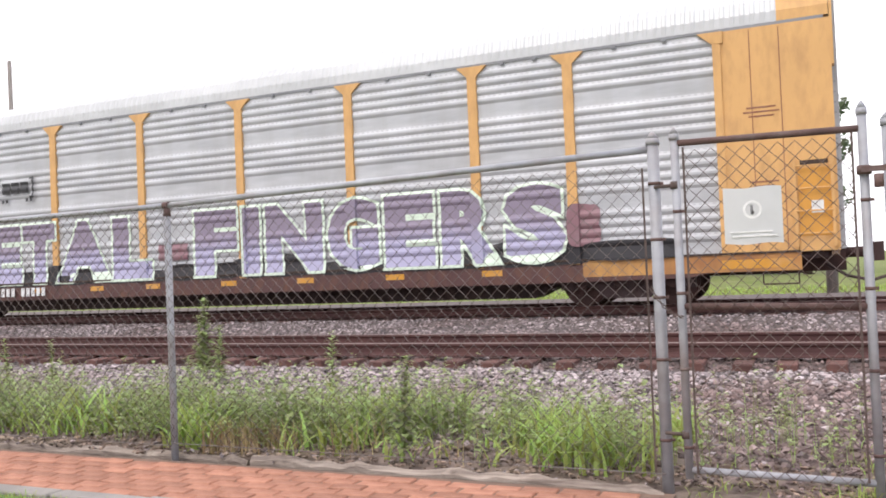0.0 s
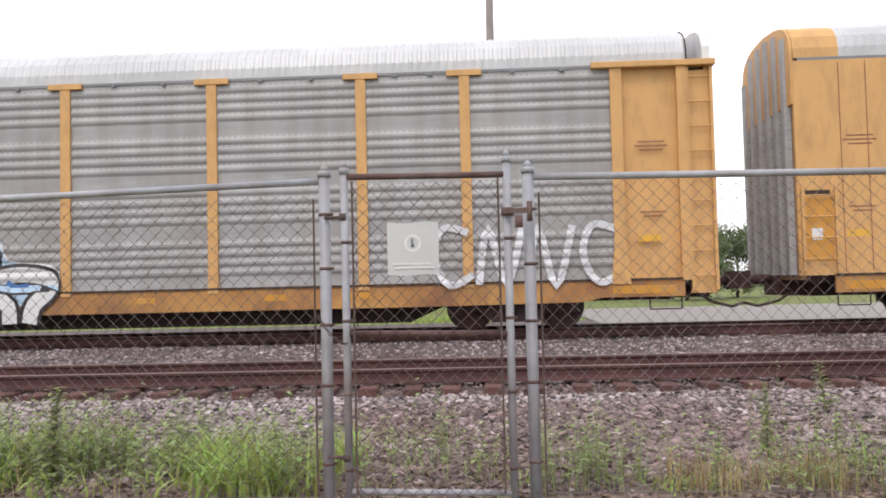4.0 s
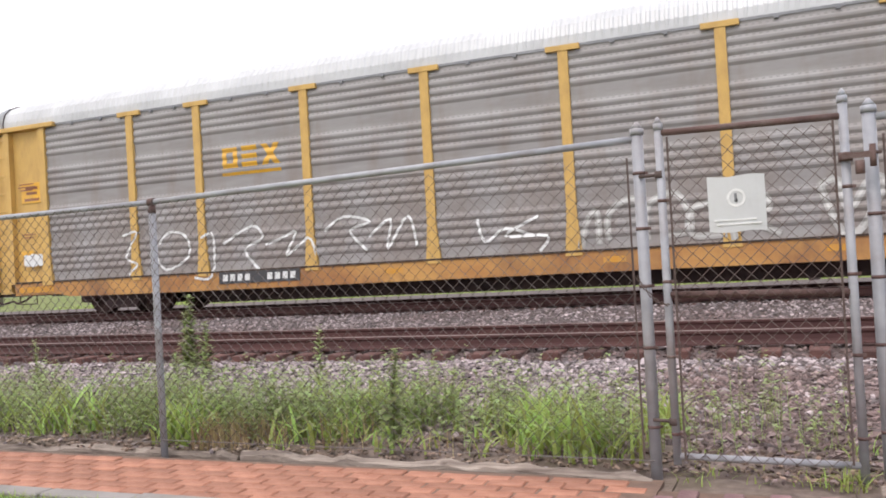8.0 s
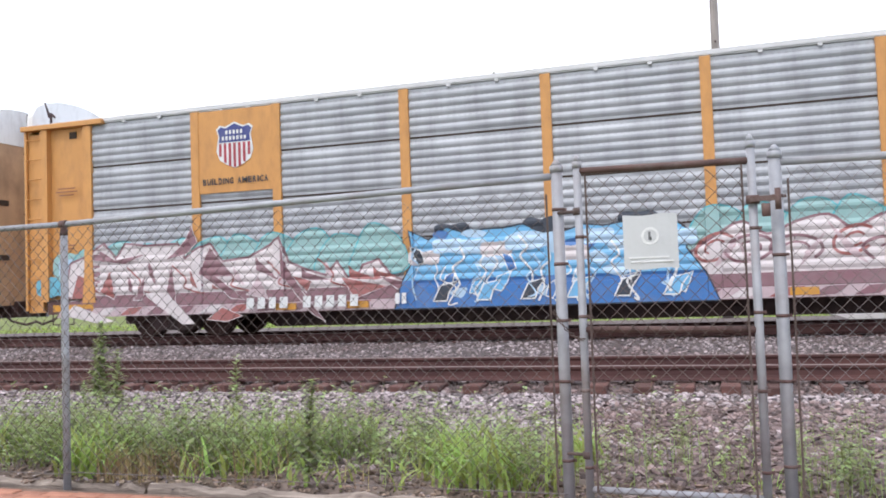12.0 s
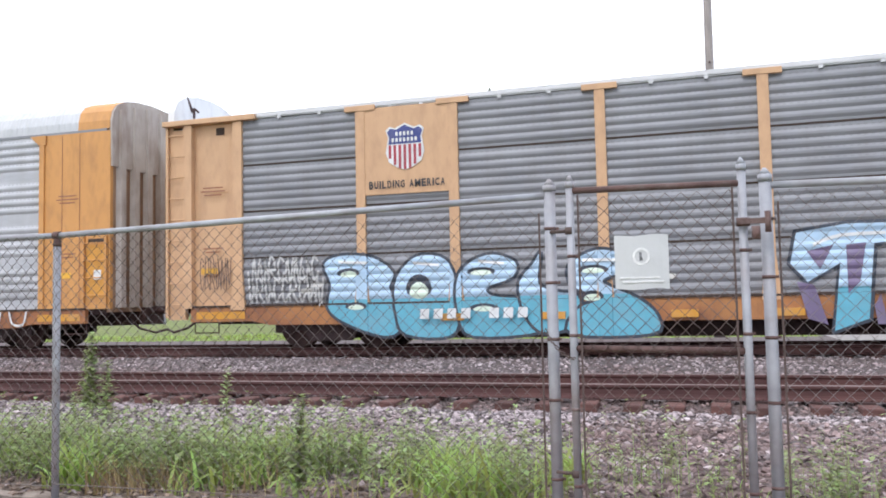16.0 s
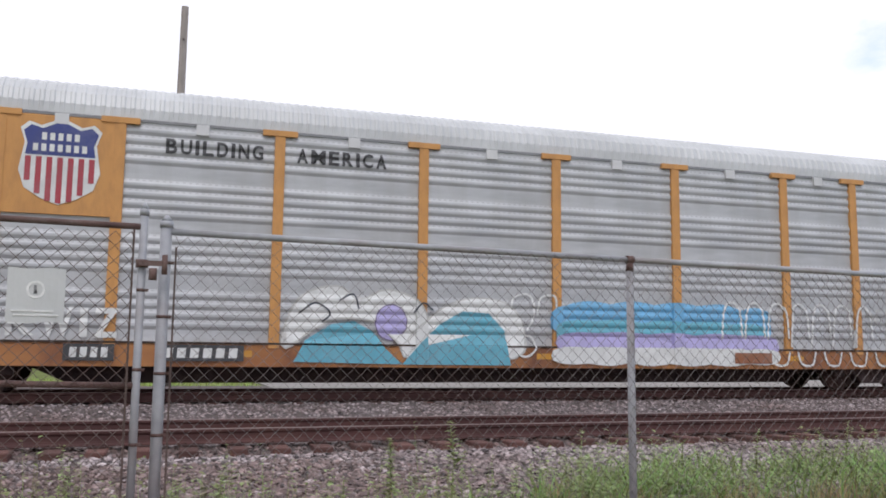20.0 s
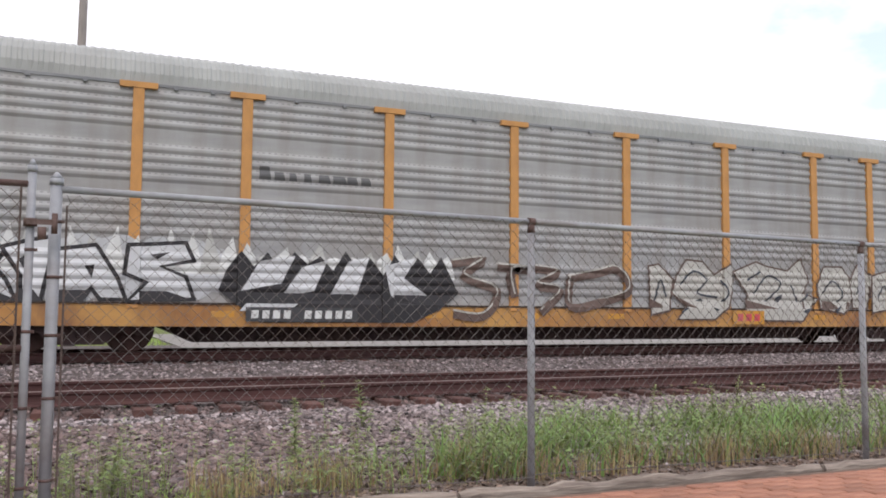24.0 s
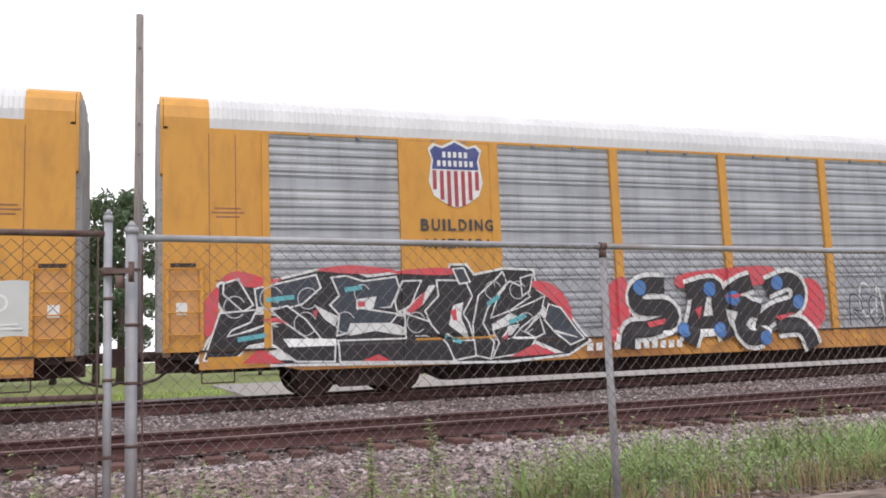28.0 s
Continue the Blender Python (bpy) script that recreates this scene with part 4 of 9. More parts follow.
def weed(x, y, h, seed, leaf=0.10, bushy=1.0, label="tall leafy green weed"):
    """An upright stalk with whorls of narrow leaves."""
    r = random.Random(seed)
    z = (ground_z(x, y) if y < 6.2 else ballast_z(x, y)) - 0.02
    w = new("weed")
    w.location = (x, y, z)
    tagged(w, label, "weed", group="weeds by the track")
    bm = bmesh.new()
    bend = (r.uniform(-.05, .05), r.uniform(-.05, .05))
    tube(bm, (0, 0, 0), (bend[0] * .4, bend[1] * .4, h * .5), 0.007, 6, 0.005)
    tube(bm, (bend[0] * .4, bend[1] * .4, h * .5), (bend[0], bend[1], h * .97), 0.005, 6, 0.002)
    part("stem", bm, M["weed"], w)
    V, F = [], []
    n = int(80 * bushy * h / 0.7)
    for i in range(n):
        t = 0.12 + 0.9 * i / n
        a = i * 2.4 + r.uniform(-.4, .4)
        ln = leaf * (1.25 - 0.8 * t) * r.uniform(0.7, 1.3)
        up = r.uniform(0.1, 0.7)
        c = Vector((bend[0] * t * t, bend[1] * t * t, h * min(t, 1)))
        d = Vector((math.cos(a), math.sin(a), up)).normalized()
        s = Vector((-d.y, d.x, 0)).normalized() * ln * 0.23
        o = len(V)
        V += [tuple(c), tuple(c + d * ln * .5 + s), tuple(c + d * ln * .5 - s), tuple(c + d * ln - Vector((0, 0, ln * .25)))]
        F += [(o, o + 2, o + 1), (o + 1, o + 2, o + 3)]
    part("leaves", raw("leaves", V, F, M["weed"]), None, w)


for x, y, h, leaf, bushy, lab in (
        (-2.48, 4.80, 0.62, 0.10, 3.2, "dense dark green spire-shaped weed in the grass"),
        (1.72, 5.9, 0.52, 0.09, 2.2, "tall leafy green weed growing from ballast"),
        (2.96, 8.2, 0.50, 0.13, 0.9, "slender broad-leaved green weed between stones"),
        (0.52, 5.87, 0.34, 0.10, 0.8, "small leafy green weed between stones"),
        (-4.81, 7.84, 0.66, 0.14, 0.9, "slender broad-leaved green weed in ballast"),
        (-7.05, 8.6, 1.0, 0.17, 2.0, "tall branching green weed beside the grass"),
        (-7.3, 8.8, 0.8, 0.15, 1.4, "tall branching green weed beside the grass"),
        (-6.7, 8.4, 0.7, 0.15, 1.4, "tall branching green weed beside the grass"),
        (-8.6, 7.7, 0.6, 0.13, 1.0, "leafy green weed in ballast"),
        (-9.6, 7.9, 0.62, 0.13, 1.0, "leafy green weed in ballast"),
        (5.86, 7.36, 0.48, 0.10, 1.0, "drooping green weed above the grass"),
        (6.2, 6.8, 0.52, 0.10, 1.0, "drooping green weed above the grass"),
        (8.4, 7.2, 0.6, 0.10, 1.0, "drooping green weed above the grass"),
        (7.2, 7.6, 0.5, 0.10, 1.0, "drooping green weed above the grass"),
        (0.5, 5.3, 0.26, 0.09, 1.4, "small leafy green weed between stones"),
        (1.3, 5.5, 0.30, 0.09, 1.2, "small leafy green weed between stones"),
        (-1.6, 6.3, 0.4, 0.10, 1.2, "leafy green weed at the edge of the stones"),
        (-2.3, 6.8, 0.35, 0.10, 1.0, "leafy green weed at the edge of the stones"),
        (-5.6, 6.6, 0.55, 0.12, 1.4, "leafy green weed in the grass"),
        (2.3, 6.3, 0.32, 0.09, 1.0, "small leafy green weed between stones"),
        (3.4, 6.6, 0.36, 0.09, 1.0, "leafy green weed at the edge of the stones")):
    weed(x, y, h, int(x * 100), leaf, bushy, lab)

# ---------------------------------------------------------------- trees and poles past the tracks
def tree(x, y, h, spread, seed, mat="leaves", label="broad green deciduous tree behind the railway", base=0.16, count=11000, low=0.2):
    r = random.Random(seed)
    t = new("tree")
    t.location = (x, y, base)
    tagged(t, label, "tree", group="trees past the tracks")
    bm = bmesh.new()
    tube(bm, (0, 0, 0), (0.1, 0, h * 0.45), 0.035 * h ** 0.8, 8, 0.02 * h ** 0.8)
    tube(bm, (0.1, 0, h * 0.45), (0, 0.1, h * 0.9), 0.02 * h ** 0.8, 8, 0.01)
    cl = []
    for i in range(44):
        a, u = r.uniform(0, 6.283), r.uniform(low, 0.97)
        rad = spread * math.sqrt(max(0.05, 1 - ((u - 0.5) / 0.55) ** 2)) * r.uniform(0.45, 1.0)
        c = Vector((rad * math.cos(a), rad * math.sin(a), h * u))
        cl.append((c, spread * r.uniform(0.22, 0.42)))
        if i % 2 == 0:
            tube(bm, (0, 0, h * u * 0.75), tuple(c), 0.06, 5, 0.015)
    part("trunk", bm, M["bark"], t, "dark branching trunk and limbs")
    V, F = [], []
    for i in range(count):
        c, s = cl[r.randrange(len(cl))]
        d = Vector((r.gauss(0, 1), r.gauss(0, 1), r.gauss(0, 0.8)))
        d = d.normalized() * s * r.uniform(0.35, 1.05)
        p = c + d
        e = 0.10 + 0.007 * h
        a = Vector((r.gauss(0, 1), r.gauss(0, 1), r.gauss(0, 1))).normalized() * e * r.uniform(.6, 1.2)
        b = a.orthogonal().normalized() * e * 0.6
        o = len(V)
        V += [tuple(p - a), tuple(p + b), tuple(p + a), tuple(p - b + Vector((0, 0, 0.1 * e)))]
        F += [(o, o + 1, o + 2), (o, o + 2, o + 3)]
    part("crown", raw("crown", V, F, M[mat]), None, t)


for i, (x, y, h, s, mt) in enumerate(((-13.2, 58, 15.4, 3.6, "leaves"), (-10.2, 61, 15.5, 3.6, "leaves"), (-17, 63, 13, 4.0, "leaves"), (-1.0, 60, 13.2, 2.6, "leaves_dark"),
                                      (-5.5, 66, 11.5, 3.2, "leaves_dark"), (-2.6, 63, 12.4, 2.6, "leaves"), (13.4, 60, 5.6, 3.0, "leaves"), (18.5, 66, 5.2, 3.2, "leaves"), (9.0, 68, 6.0, 3.0, "leaves_dark"),
                                      (-24, 70, 15, 5, "leaves"), (-32, 75, 13, 5, "leaves_dark"))):
    tree(x, y, h, s, 50 + i, mt, count=6500 if -4 < x < 0 else 11000, label= "tall green tree behind the railway" if h > 10 else "low green bushy tree beyond the concrete pad")


def utility_pole(x, y, top, lean, label, wires):
    p = new("utility_pole")
    p.location = (x, y, 0.1)
    tagged(p, label, "utility pole", group="utility poles")
    bm = bmesh.new()
    tube(bm, (0, 0, 0), (lean, 0, top - 0.1), 0.19, 12, 0.13)
    part("shaft", bm, M["pole_wood"], p)
    for z in (0.62, 0.70, 0.90):
        bm = bmesh.new()
        tube(bm, (lean * z, -0.2, top * z), (lean * z, 0.2, top * z), 0.03, 8)
        part("bracket", bm, M["rust_iron"], p, "rusty steel bracket")


utility_pole(0.13, 30.9, 13.65, 0.05, "bare weathered wooden utility pole beyond the tracks", True)
utility_pole(-47.8, 40.0, 16.2, -0.25, "distant thin wooden utility pole", True)

# ---------------------------------------------------------------- the train
# a car's own space: x along the car, y = 0 on the track's middle, z = 0 on the rail head; the side that is seen is at y = -SIDE
SIDE = 1.50
HALF = 14.2
EAVE, FLOOR = 5.03, 0.95
POSTS = (-9.45, -7.42, -4.46, -1.5, 1.5, 4.46, 7.42, 9.45)
EDGE = 12.28
TIER = (EAVE - FLOOR) / 4
SPEED, PITCH, START, TRACK_Y, RAIL_Z = 8.507, 29.91, -14.03, 18.24, 0.63


def ribs(kind):
    """Heights and outward steps of a side sheet from floor to eave."""
    out = []
    for t in range(4):
        z0 = FLOOR + t * TIER
        if kind == "panel":
            out += [(z0 + 0.004, -0.03), (z0 + 0.02, 0.0)]
            lo, n, p, d = z0 + 0.07, 5, 0.172, 0.026
        elif kind == "groove":
            out += [(z0, 0.0), (z0 + 0.235, 0.0)]
            lo, n, p, d = z0 + 0.17, 5, 0.165, -0.020
        else:
            out += [(z0, 0.0), (z0 + 0.215, 0.0)]
            lo, n, p, d = z0 + 0.22, 4, 0.185, 0.030
        for i in range(n):
            a = lo + i * p
            if kind == "groove":
                out += [(a, 0.0), (a + 0.05, 0.0), (a + 0.085, d), (a + 0.115, d), (a + 0.15, 0.0)]
            else:
                out += [(a, 0.0), (a + 0.035, d * 0.55), (a + 0.065, d), (a + 0.11, d), (a + 0.145, d * 0.45)]
        out.append((min(lo + n * p, z0 + TIER - 0.03), 0.0))
        if kind == "panel":
            out += [(z0 + TIER - 0.022, 0.0), (z0 + TIER - 0.010, -0.03)]
    out.append((EAVE, 0.0 if kind != "panel" else -0.03))
    return out


PROFILE = {k: ribs(k) for k in ("sheet", "panel", "groove")}
SHEETS = {}


def step_at(kind, z):
    p = PROFILE[kind]
    if z < FLOOR:
        return 0.05
    for (a, u), (b, v) in zip(p, p[1:]):
        if a <= z <= b:
            return u + (v - u) * (z - a) / max(1e-6, b - a)
    return 0.0


def sheet_mesh(kind, x0, x1, matname):
    key = (kind, round(x1 - x0, 3), matname)
    if key not in SHEETS:
        w = (x1 - x0) / 2
        p = PROFILE[kind]
        v, f = [], []
        for x in (-w, w):
            v += [(x, -SIDE - d, z) for z, d in p]
        k = len(p)
        f = [(i, k + i, k + i + 1, i + 1) for i in range(k - 1)]
        v += [(-w, -SIDE + 0.06, FLOOR), (w, -SIDE + 0.06, FLOOR), (w, -SIDE + 0.06, EAVE), (-w, -SIDE + 0.06, EAVE)]
        o = 2 * k
        f += [(o, o + 3, o + 2, o + 1), (0, o, o + 1, k), (k - 1, 2 * k - 1, o + 2, o + 3)]
        SHEETS[key] = raw("side_panel", v, f, M[matname])
    return SHEETS[key]


ROOFS = {}
ROOF_LINE = [(-1.52, 5.08), (-1.515, 5.27), (-1.45, 5.50), (-1.29, 5.67), (-1.02, 5.79), (-0.65, 5.86), (0, 5.90), (0.65, 5.86), (1.02, 5.79), (1.29, 5.67), (1.45, 5.50), (1.515, 5.27), (1.52, 5.08)]
FLAT_LINE = [(-1.54, 5.06), (-1.54, 5.15), (-1.30, 5.19), (-0.6, 5.24), (0, 5.26), (0.6, 5.24), (1.30, 5.19), (1.54, 5.15), (1.54, 5.06)]


def roof_mesh(line, x0, x1, matname, rib=0.015, pitch=0.175):
    key = (len(line), x0, x1, matname)
    if key in ROOFS:
        return ROOFS[key]
    xs, x = [], x0
    n = max(1, int(round((x1 - x0) / pitch)))
    p = (x1 - x0) / n
    cut = []
    for i in range(n):
        a = x0 + i * p
        cut += [(a, 0), (a + p * 0.42, 0), (a + p * 0.55, rib), (a + p * 0.85, rib)]
    cut.append((x1, 0))
    if rib == 0:
        cut = [(x0, 0), (x1, 0)]
    v = []
    for x, r in cut:
        for i, (y, z) in enumerate(line):
            k = 0 if i in (0, len(line) - 1) else 1
            s = 1 + r * k / max(0.4, math.hypot(y, z - 4.2)) * 1.0
            v.append((x, y * s, 4.2 + (z - 4.2) * s))
    k = len(line)
    f = [(i * k + j, i * k + j + 1, (i + 1) * k + j + 1, (i + 1) * k + j) for i in range(len(cut) - 1) for j in range(k - 1)]
    f += [tuple(range(k)), tuple(range(len(v) - 1, len(v) - k - 1, -1))]
    ROOFS[key] = raw("roof", v, f, M[matname])
    return ROOFS[key]


# ---- lettering and sprayed shapes that lie on the ribbed sides
class Skin:
    """Lays flat outlines on a car's near side, so that they follow sheets, posts and sill."""

    def __init__(self, car, kind):
        self.car, self.kind, self.n, self.flat, self.clip, self.panels = car, kind, 0, False, None, ()

    def depth(self, x, z):
        if self.flat:
            return 0.0
        if any(abs(x - p) < 0.125 for p in POSTS):
            return 0.075
        if abs(x) > EDGE - 0.1:
            return 0.02
        if any(a < x < b and z > c - 0.001 for a, b, c in self.panels):
            return 0.057
        return max(0.0, step_at(self.kind, z))

    def lay(self, bm, name, mat, lift, label=""):
        if self.clip is not None:
            bmesh.ops.bisect_plane(bm, geom=bm.verts[:] + bm.edges[:] + bm.faces[:], plane_co=(0, 0, self.clip), plane_no=(0, 0, 1), clear_outer=True)
        zs = [v.co.z for v in bm.verts]
        xs = [v.co.x for v in bm.verts]
        if not zs:
            bm.free()
            return
        z0, z1, x0, x1 = min(zs), max(zs), min(xs), max(xs)
        # each coat lies over the one before it
        self.n += 1
        over = 0.003 + self.n * 0.0004 + (lift if lift > 0.05 else 0.0)
        cuts = [z for z, d in PROFILE[self.kind] if z0 < z < z1] + [FLOOR - 0.002] * (z0 < FLOOR < z1) + [c - 0.002 for a, b, c in self.panels if z0 < c < z1 and x0 < b and x1 > a]
        for z in cuts:
            bmesh.ops.bisect_plane(bm, geom=bm.verts[:] + bm.edges[:] + bm.faces[:], plane_co=(0, 0, z), plane_no=(0, 0, 1))
        for p in POSTS + (-EDGE + 0.1, EDGE - 0.1):
            for e in (-0.135, -0.12, 0.12, 0.135):
                if x0 < p + e < x1:
                    bmesh.ops.bisect_plane(bm, geom=bm.verts[:] + bm.edges[:] + bm.faces[:], plane_co=(p + e, 0, 0), plane_no=(1, 0, 0))
        # a shape that crosses itself climbs a little along its way
        climb = bm.verts.layers.float.get("climb")
        for v in bm.verts:
            v.co.y = -SIDE - self.depth(v.co.x, v.co.z) - over - (v[climb] if climb else 0.0)
        if climb:
            self.n += 3
        me = mesh_of(name, bm, mat, False)
        return part(name, me, None, self.car, label)

    def poly(self, pts, name, mat, lift, label=""):
        bm = bmesh.new()
        bm.faces.new([bm.verts.new((x, 0, z)) for x, z in pts])
        bm.normal_update()
        bmesh.ops.triangulate(bm, faces=bm.faces[:], ngon_method="EAR_CLIP")
        return self.lay(bm, name, mat, lift, label)

    def shape(self, pts, fill, edge=None, rim=.06, smooth=False, low=None, label=""):
        """One painted form: an edge all round, a body, and a second colour below a height."""
        P = [Vector(p) for p in pts]
        if sum(p.x * q.y - q.x * p.y for p, q in zip(P, P[1:] + P[:1])) < 0:
            P.reverse()
        if smooth:
            Q, n = [], len(P)
            for i in range(n):
                p0, p1, p2, p3 = P[i - 1], P[i], P[(i + 1) % n], P[(i + 2) % n]
                for t in (0, .25, .5, .75):
                    Q.append(.5 * (2 * p1 + (p2 - p0) * t + (2 * p0 - 5 * p1 + 4 * p2 - p3) * t * t + (3 * p1 - p0 - 3 * p2 + p3) * t ** 3))
            P = Q
        if edge:
            wide = []
            for i, p in enumerate(P):
                a, b = (p - P[i - 1]).normalized(), (P[(i + 1) % len(P)] - p).normalized()
                m = Vector((a.y + b.y, -a.x - b.x))
                m = m.normalized() if m.length > .3 else Vector((a.y, -a.x))
                wide.append(p + m * rim * min(1.6, 1 / max(.5, m.dot(Vector((a.y, -a.x))))))
            self.poly(wide, "letter_outline", edge, 0, label)
        self.poly(P, "graffiti_letter", fill, 0, label)
        if low:
            self.clip = low[1]
            self.poly(P, "letter_foot", low[0], 0, label)
            self.clip = None

    def ring(self, x, z, r, mat):
        self.stroke([(x + r * math.cos(a), z + r * math.sin(a)) for a in np.linspace(.4, 5.6, 9)], .022, "graffiti_line", mat, 0, "thin grey ring on the letters")

    def stroke(self, pts, w, name, mat, lift, label=""):
        """A brushed line of width w along a smooth path."""
        P = [Vector((x, z)) for x, z in pts]
        Q = []
        for i in range(len(P) - 1):
            p0, p1, p2, p3 = P[max(i - 1, 0)], P[i], P[i + 1], P[min(i + 2, len(P) - 1)]
            for t in (0, 0.25, 0.5, 0.75):
                Q.append(0.5 * ((2 * p1) + (p2 - p0) * t + (2 * p0 - 5 * p1 + 4 * p2 - p3) * t * t + (3 * p1 - p0 - 3 * p2 + p3) * t ** 3))
        Q.append(P[-1])
        bm = bmesh.new()
        climb = bm.verts.layers.float.new("climb") if w > 0.2 else None
        prev = None
        for i, q in enumerate(Q):
            d = (Q[min(i + 1, len(Q) - 1)] - Q[max(i - 1, 0)])
            d = d.normalized() if d.length > 1e-6 else Vector((1, 0))
            nrm = Vector((-d.y, d.x)) * w / 2
            a, b = bm.verts.new((q.x + nrm.x, 0, q.y + nrm.y)), bm.verts.new((q.x - nrm.x, 0, q.y - nrm.y))
            if climb:
                a[climb] = b[climb] = 0.0016 * i / len(Q)
            if prev:
                bm.faces.new((prev[0], prev[1], b, a))
            prev = (a, b)
        return self.lay(bm, name, mat, lift, label)

    def glyph(self, ch, x0, x1, z0, z1, mat, lift, grow=0.0, shear=0.0, name="graffiti_letter", label="", below=None):
        """One letter of the built-in font, stretched to its box; grow thickens it."""
        bm = bmesh.new()
        pts, faces = LETTERS[ch]
        vs = [bm.verts.new(p) for p in pts]
        for q in faces:
            bm.faces.new([vs[i] for i in q])
        climb = bm.verts.layers.float.new("climb") if grow > 0.03 else None
        xs, ys = [v.co.x for v in bm.verts], [v.co.y for v in bm.verts]
        a, b, c, d = min(xs), max(xs), min(ys), max(ys)
        for v in bm.verts:
            u, w = (v.co.x - a) / (b - a), (v.co.y - c) / (d - c)
            v.co = (x0 + (x1 - x0) * u + shear * w * (z1 - z0), 0, z0 + (z1 - z0) * w)
            if climb:
                v[climb] = 0.0016 * (0.55 * w + 0.3 * u)
        if grow:
            edge = [e for e in bm.edges if len(e.link_faces) == 1]
            push = {}
            for e in edge:
                fc = e.link_faces[0]
                mid, cen = (e.verts[0].co + e.verts[1].co) / 2, fc.calc_center_median()
                t = e.verts[1].co - e.verts[0].co
                nrm = Vector((-t.z, 0, t.x))
                if nrm.length < 1e-9:
                    continue
                nrm.normalize()
                if nrm.dot(mid - cen) < 0:
                    nrm = -nrm
                for v in e.verts:
                    push.setdefault(v, []).append(nrm)
            for v, ns in push.items():
                s = sum(ns, Vector())
                if s.length > 1e-6:
                    v.co += s.normalized() * grow * min(1.8, 1.0 / max(0.3, s.length / len(ns)))
        if below is not None:
            bmesh.ops.bisect_plane(bm, geom=bm.verts[:] + bm.edges[:] + bm.faces[:], plane_co=(0, 0, below), plane_no=(0, 0, 1), clear_outer=True)
        return self.lay(bm, name, mat, lift, label)

    def word(self, text, x0, x1, z0, z1, fill, line, lift=0.012, grow=0.05, jitter=0.0, gap=0.12, seed=0, shear=0.0, label=""):
        r = random.Random(seed)
        wide = {"I": 0.35, "M": 1.25, "W": 1.3, " ": 0.45, "1": 0.5}
        ws = [wide.get(c, 1.0) for c in text]
        tot = sum(ws) + gap * (len(text) - 1)
        x = x0
        for c, w in zip(text, ws):
            a, b = x, x + (x1 - x0) * w / tot
            x = b + (x1 - x0) * gap / tot
            if c == " ":
                continue
            j = [r.uniform(-jitter, jitter) for _ in range(4)]
            s = shear + r.uniform(-jitter, jitter) * 0.4
            if line:
                self.glyph(c, a + j[0], b + j[1], z0 + j[2], z1 + j[3], line, lift, grow, s, "letter_outline", label)
            self.glyph(c, a + j[0], b + j[1], z0 + j[2], z1 + j[3], fill, lift + 0.005, 0.0, s, "graffiti_letter", label)

    def letters(self, text, x0, x1, z0, z1, mat, gap=0.2, lift=0.006, name="letter"):
        wide = {"I": 0.3, "M": 1.15, "W": 1.3, " ": 0.5}
        ws = [wide.get(c, 0.85) for c in text]
        tot = sum(ws) + gap * (len(text) - 1)
        x = x0
        self.flat = lift > 0.055
        for c, w in zip(text, ws):
            a, b = x, x + (x1 - x0) * w / tot
            x = b + (x1 - x0) * gap / tot
            if c != " ":
                self.glyph(c, a, b, z0, z1, mat, lift, 0.0, 0.0, name)
        self.flat = False

    def bars(self, x0, x1, z0, z1, n, mat, lift=0.01, skip=()):
        """A row of plain bars in place of a number."""
        w = (x1 - x0) / n
        for i in range(n):
            if i not in skip:
                a = x0 + i * w
                self.poly([(a + w * .14, z0), (a + w * .8, z0), (a + w * .86, z1), (a + w * .2, z1)], "number_bar", mat, lift)

    def cloud(self, x0, x1, z0, z1, mat, lift, seed, name="graffiti_fill", bumps=14, rough=0.25, label="", square=.45):
        """A rounded field with a scalloped edge."""
        r = random.Random(seed)
        w, h = (x1 - x0) / 2, (z1 - z0) / 2
        ring = []
        for i in range(241):
            a = 6.2832 * i / 240
            c, d = math.cos(a), math.sin(a)
            ring.append(Vector((w * math.copysign(abs(c) ** square, c), h * math.copysign(abs(d) ** square, d))))
        run = [0.0]
        for p, q in zip(ring, ring[1:]):
            run.append(run[-1] + (q - p).length)
        n = bumps * 6
        swing = [r.uniform(.35, 1.0) for _ in range(bumps + 1)]
        pts, k = [], 0
        for j in range(n):
            s = run[-1] * j / n
            while run[k + 1] < s:
                k += 1
            p = ring[k].lerp(ring[k + 1], (s - run[k]) / max(1e-6, run[k + 1] - run[k]))
            dip = rough * .55 * min(w, h) * (swing[j // 6] + (swing[j // 6 + 1] - swing[j // 6]) * (j % 6) / 6) * (1 - abs(math.sin(math.pi * j / 6)))
            t = (ring[k + 1] - ring[k]).normalized()
            p = p - Vector((t.y, -t.x)) * dip
            pts.append(((x0 + x1) / 2 + p.x, (z0 + z1) / 2 + p.y))
        return self.poly(pts, name, mat, lift, label)

    def fat(self, paths, w, edge, hi, lo, cut, rim=.10, label="fat rounded graffiti letter"):
        """One fat letter from brushed strokes: pale rim, light body, deep foot."""
        for m_, grow, clip in ((edge, 2 * rim, None), (hi, 0.0, None), (lo, 0.0, cut)):
            self.clip = clip
            for p in paths:
                self.stroke(p, w + grow, "graffiti_letter", m_, 0, label)
            self.clip = None

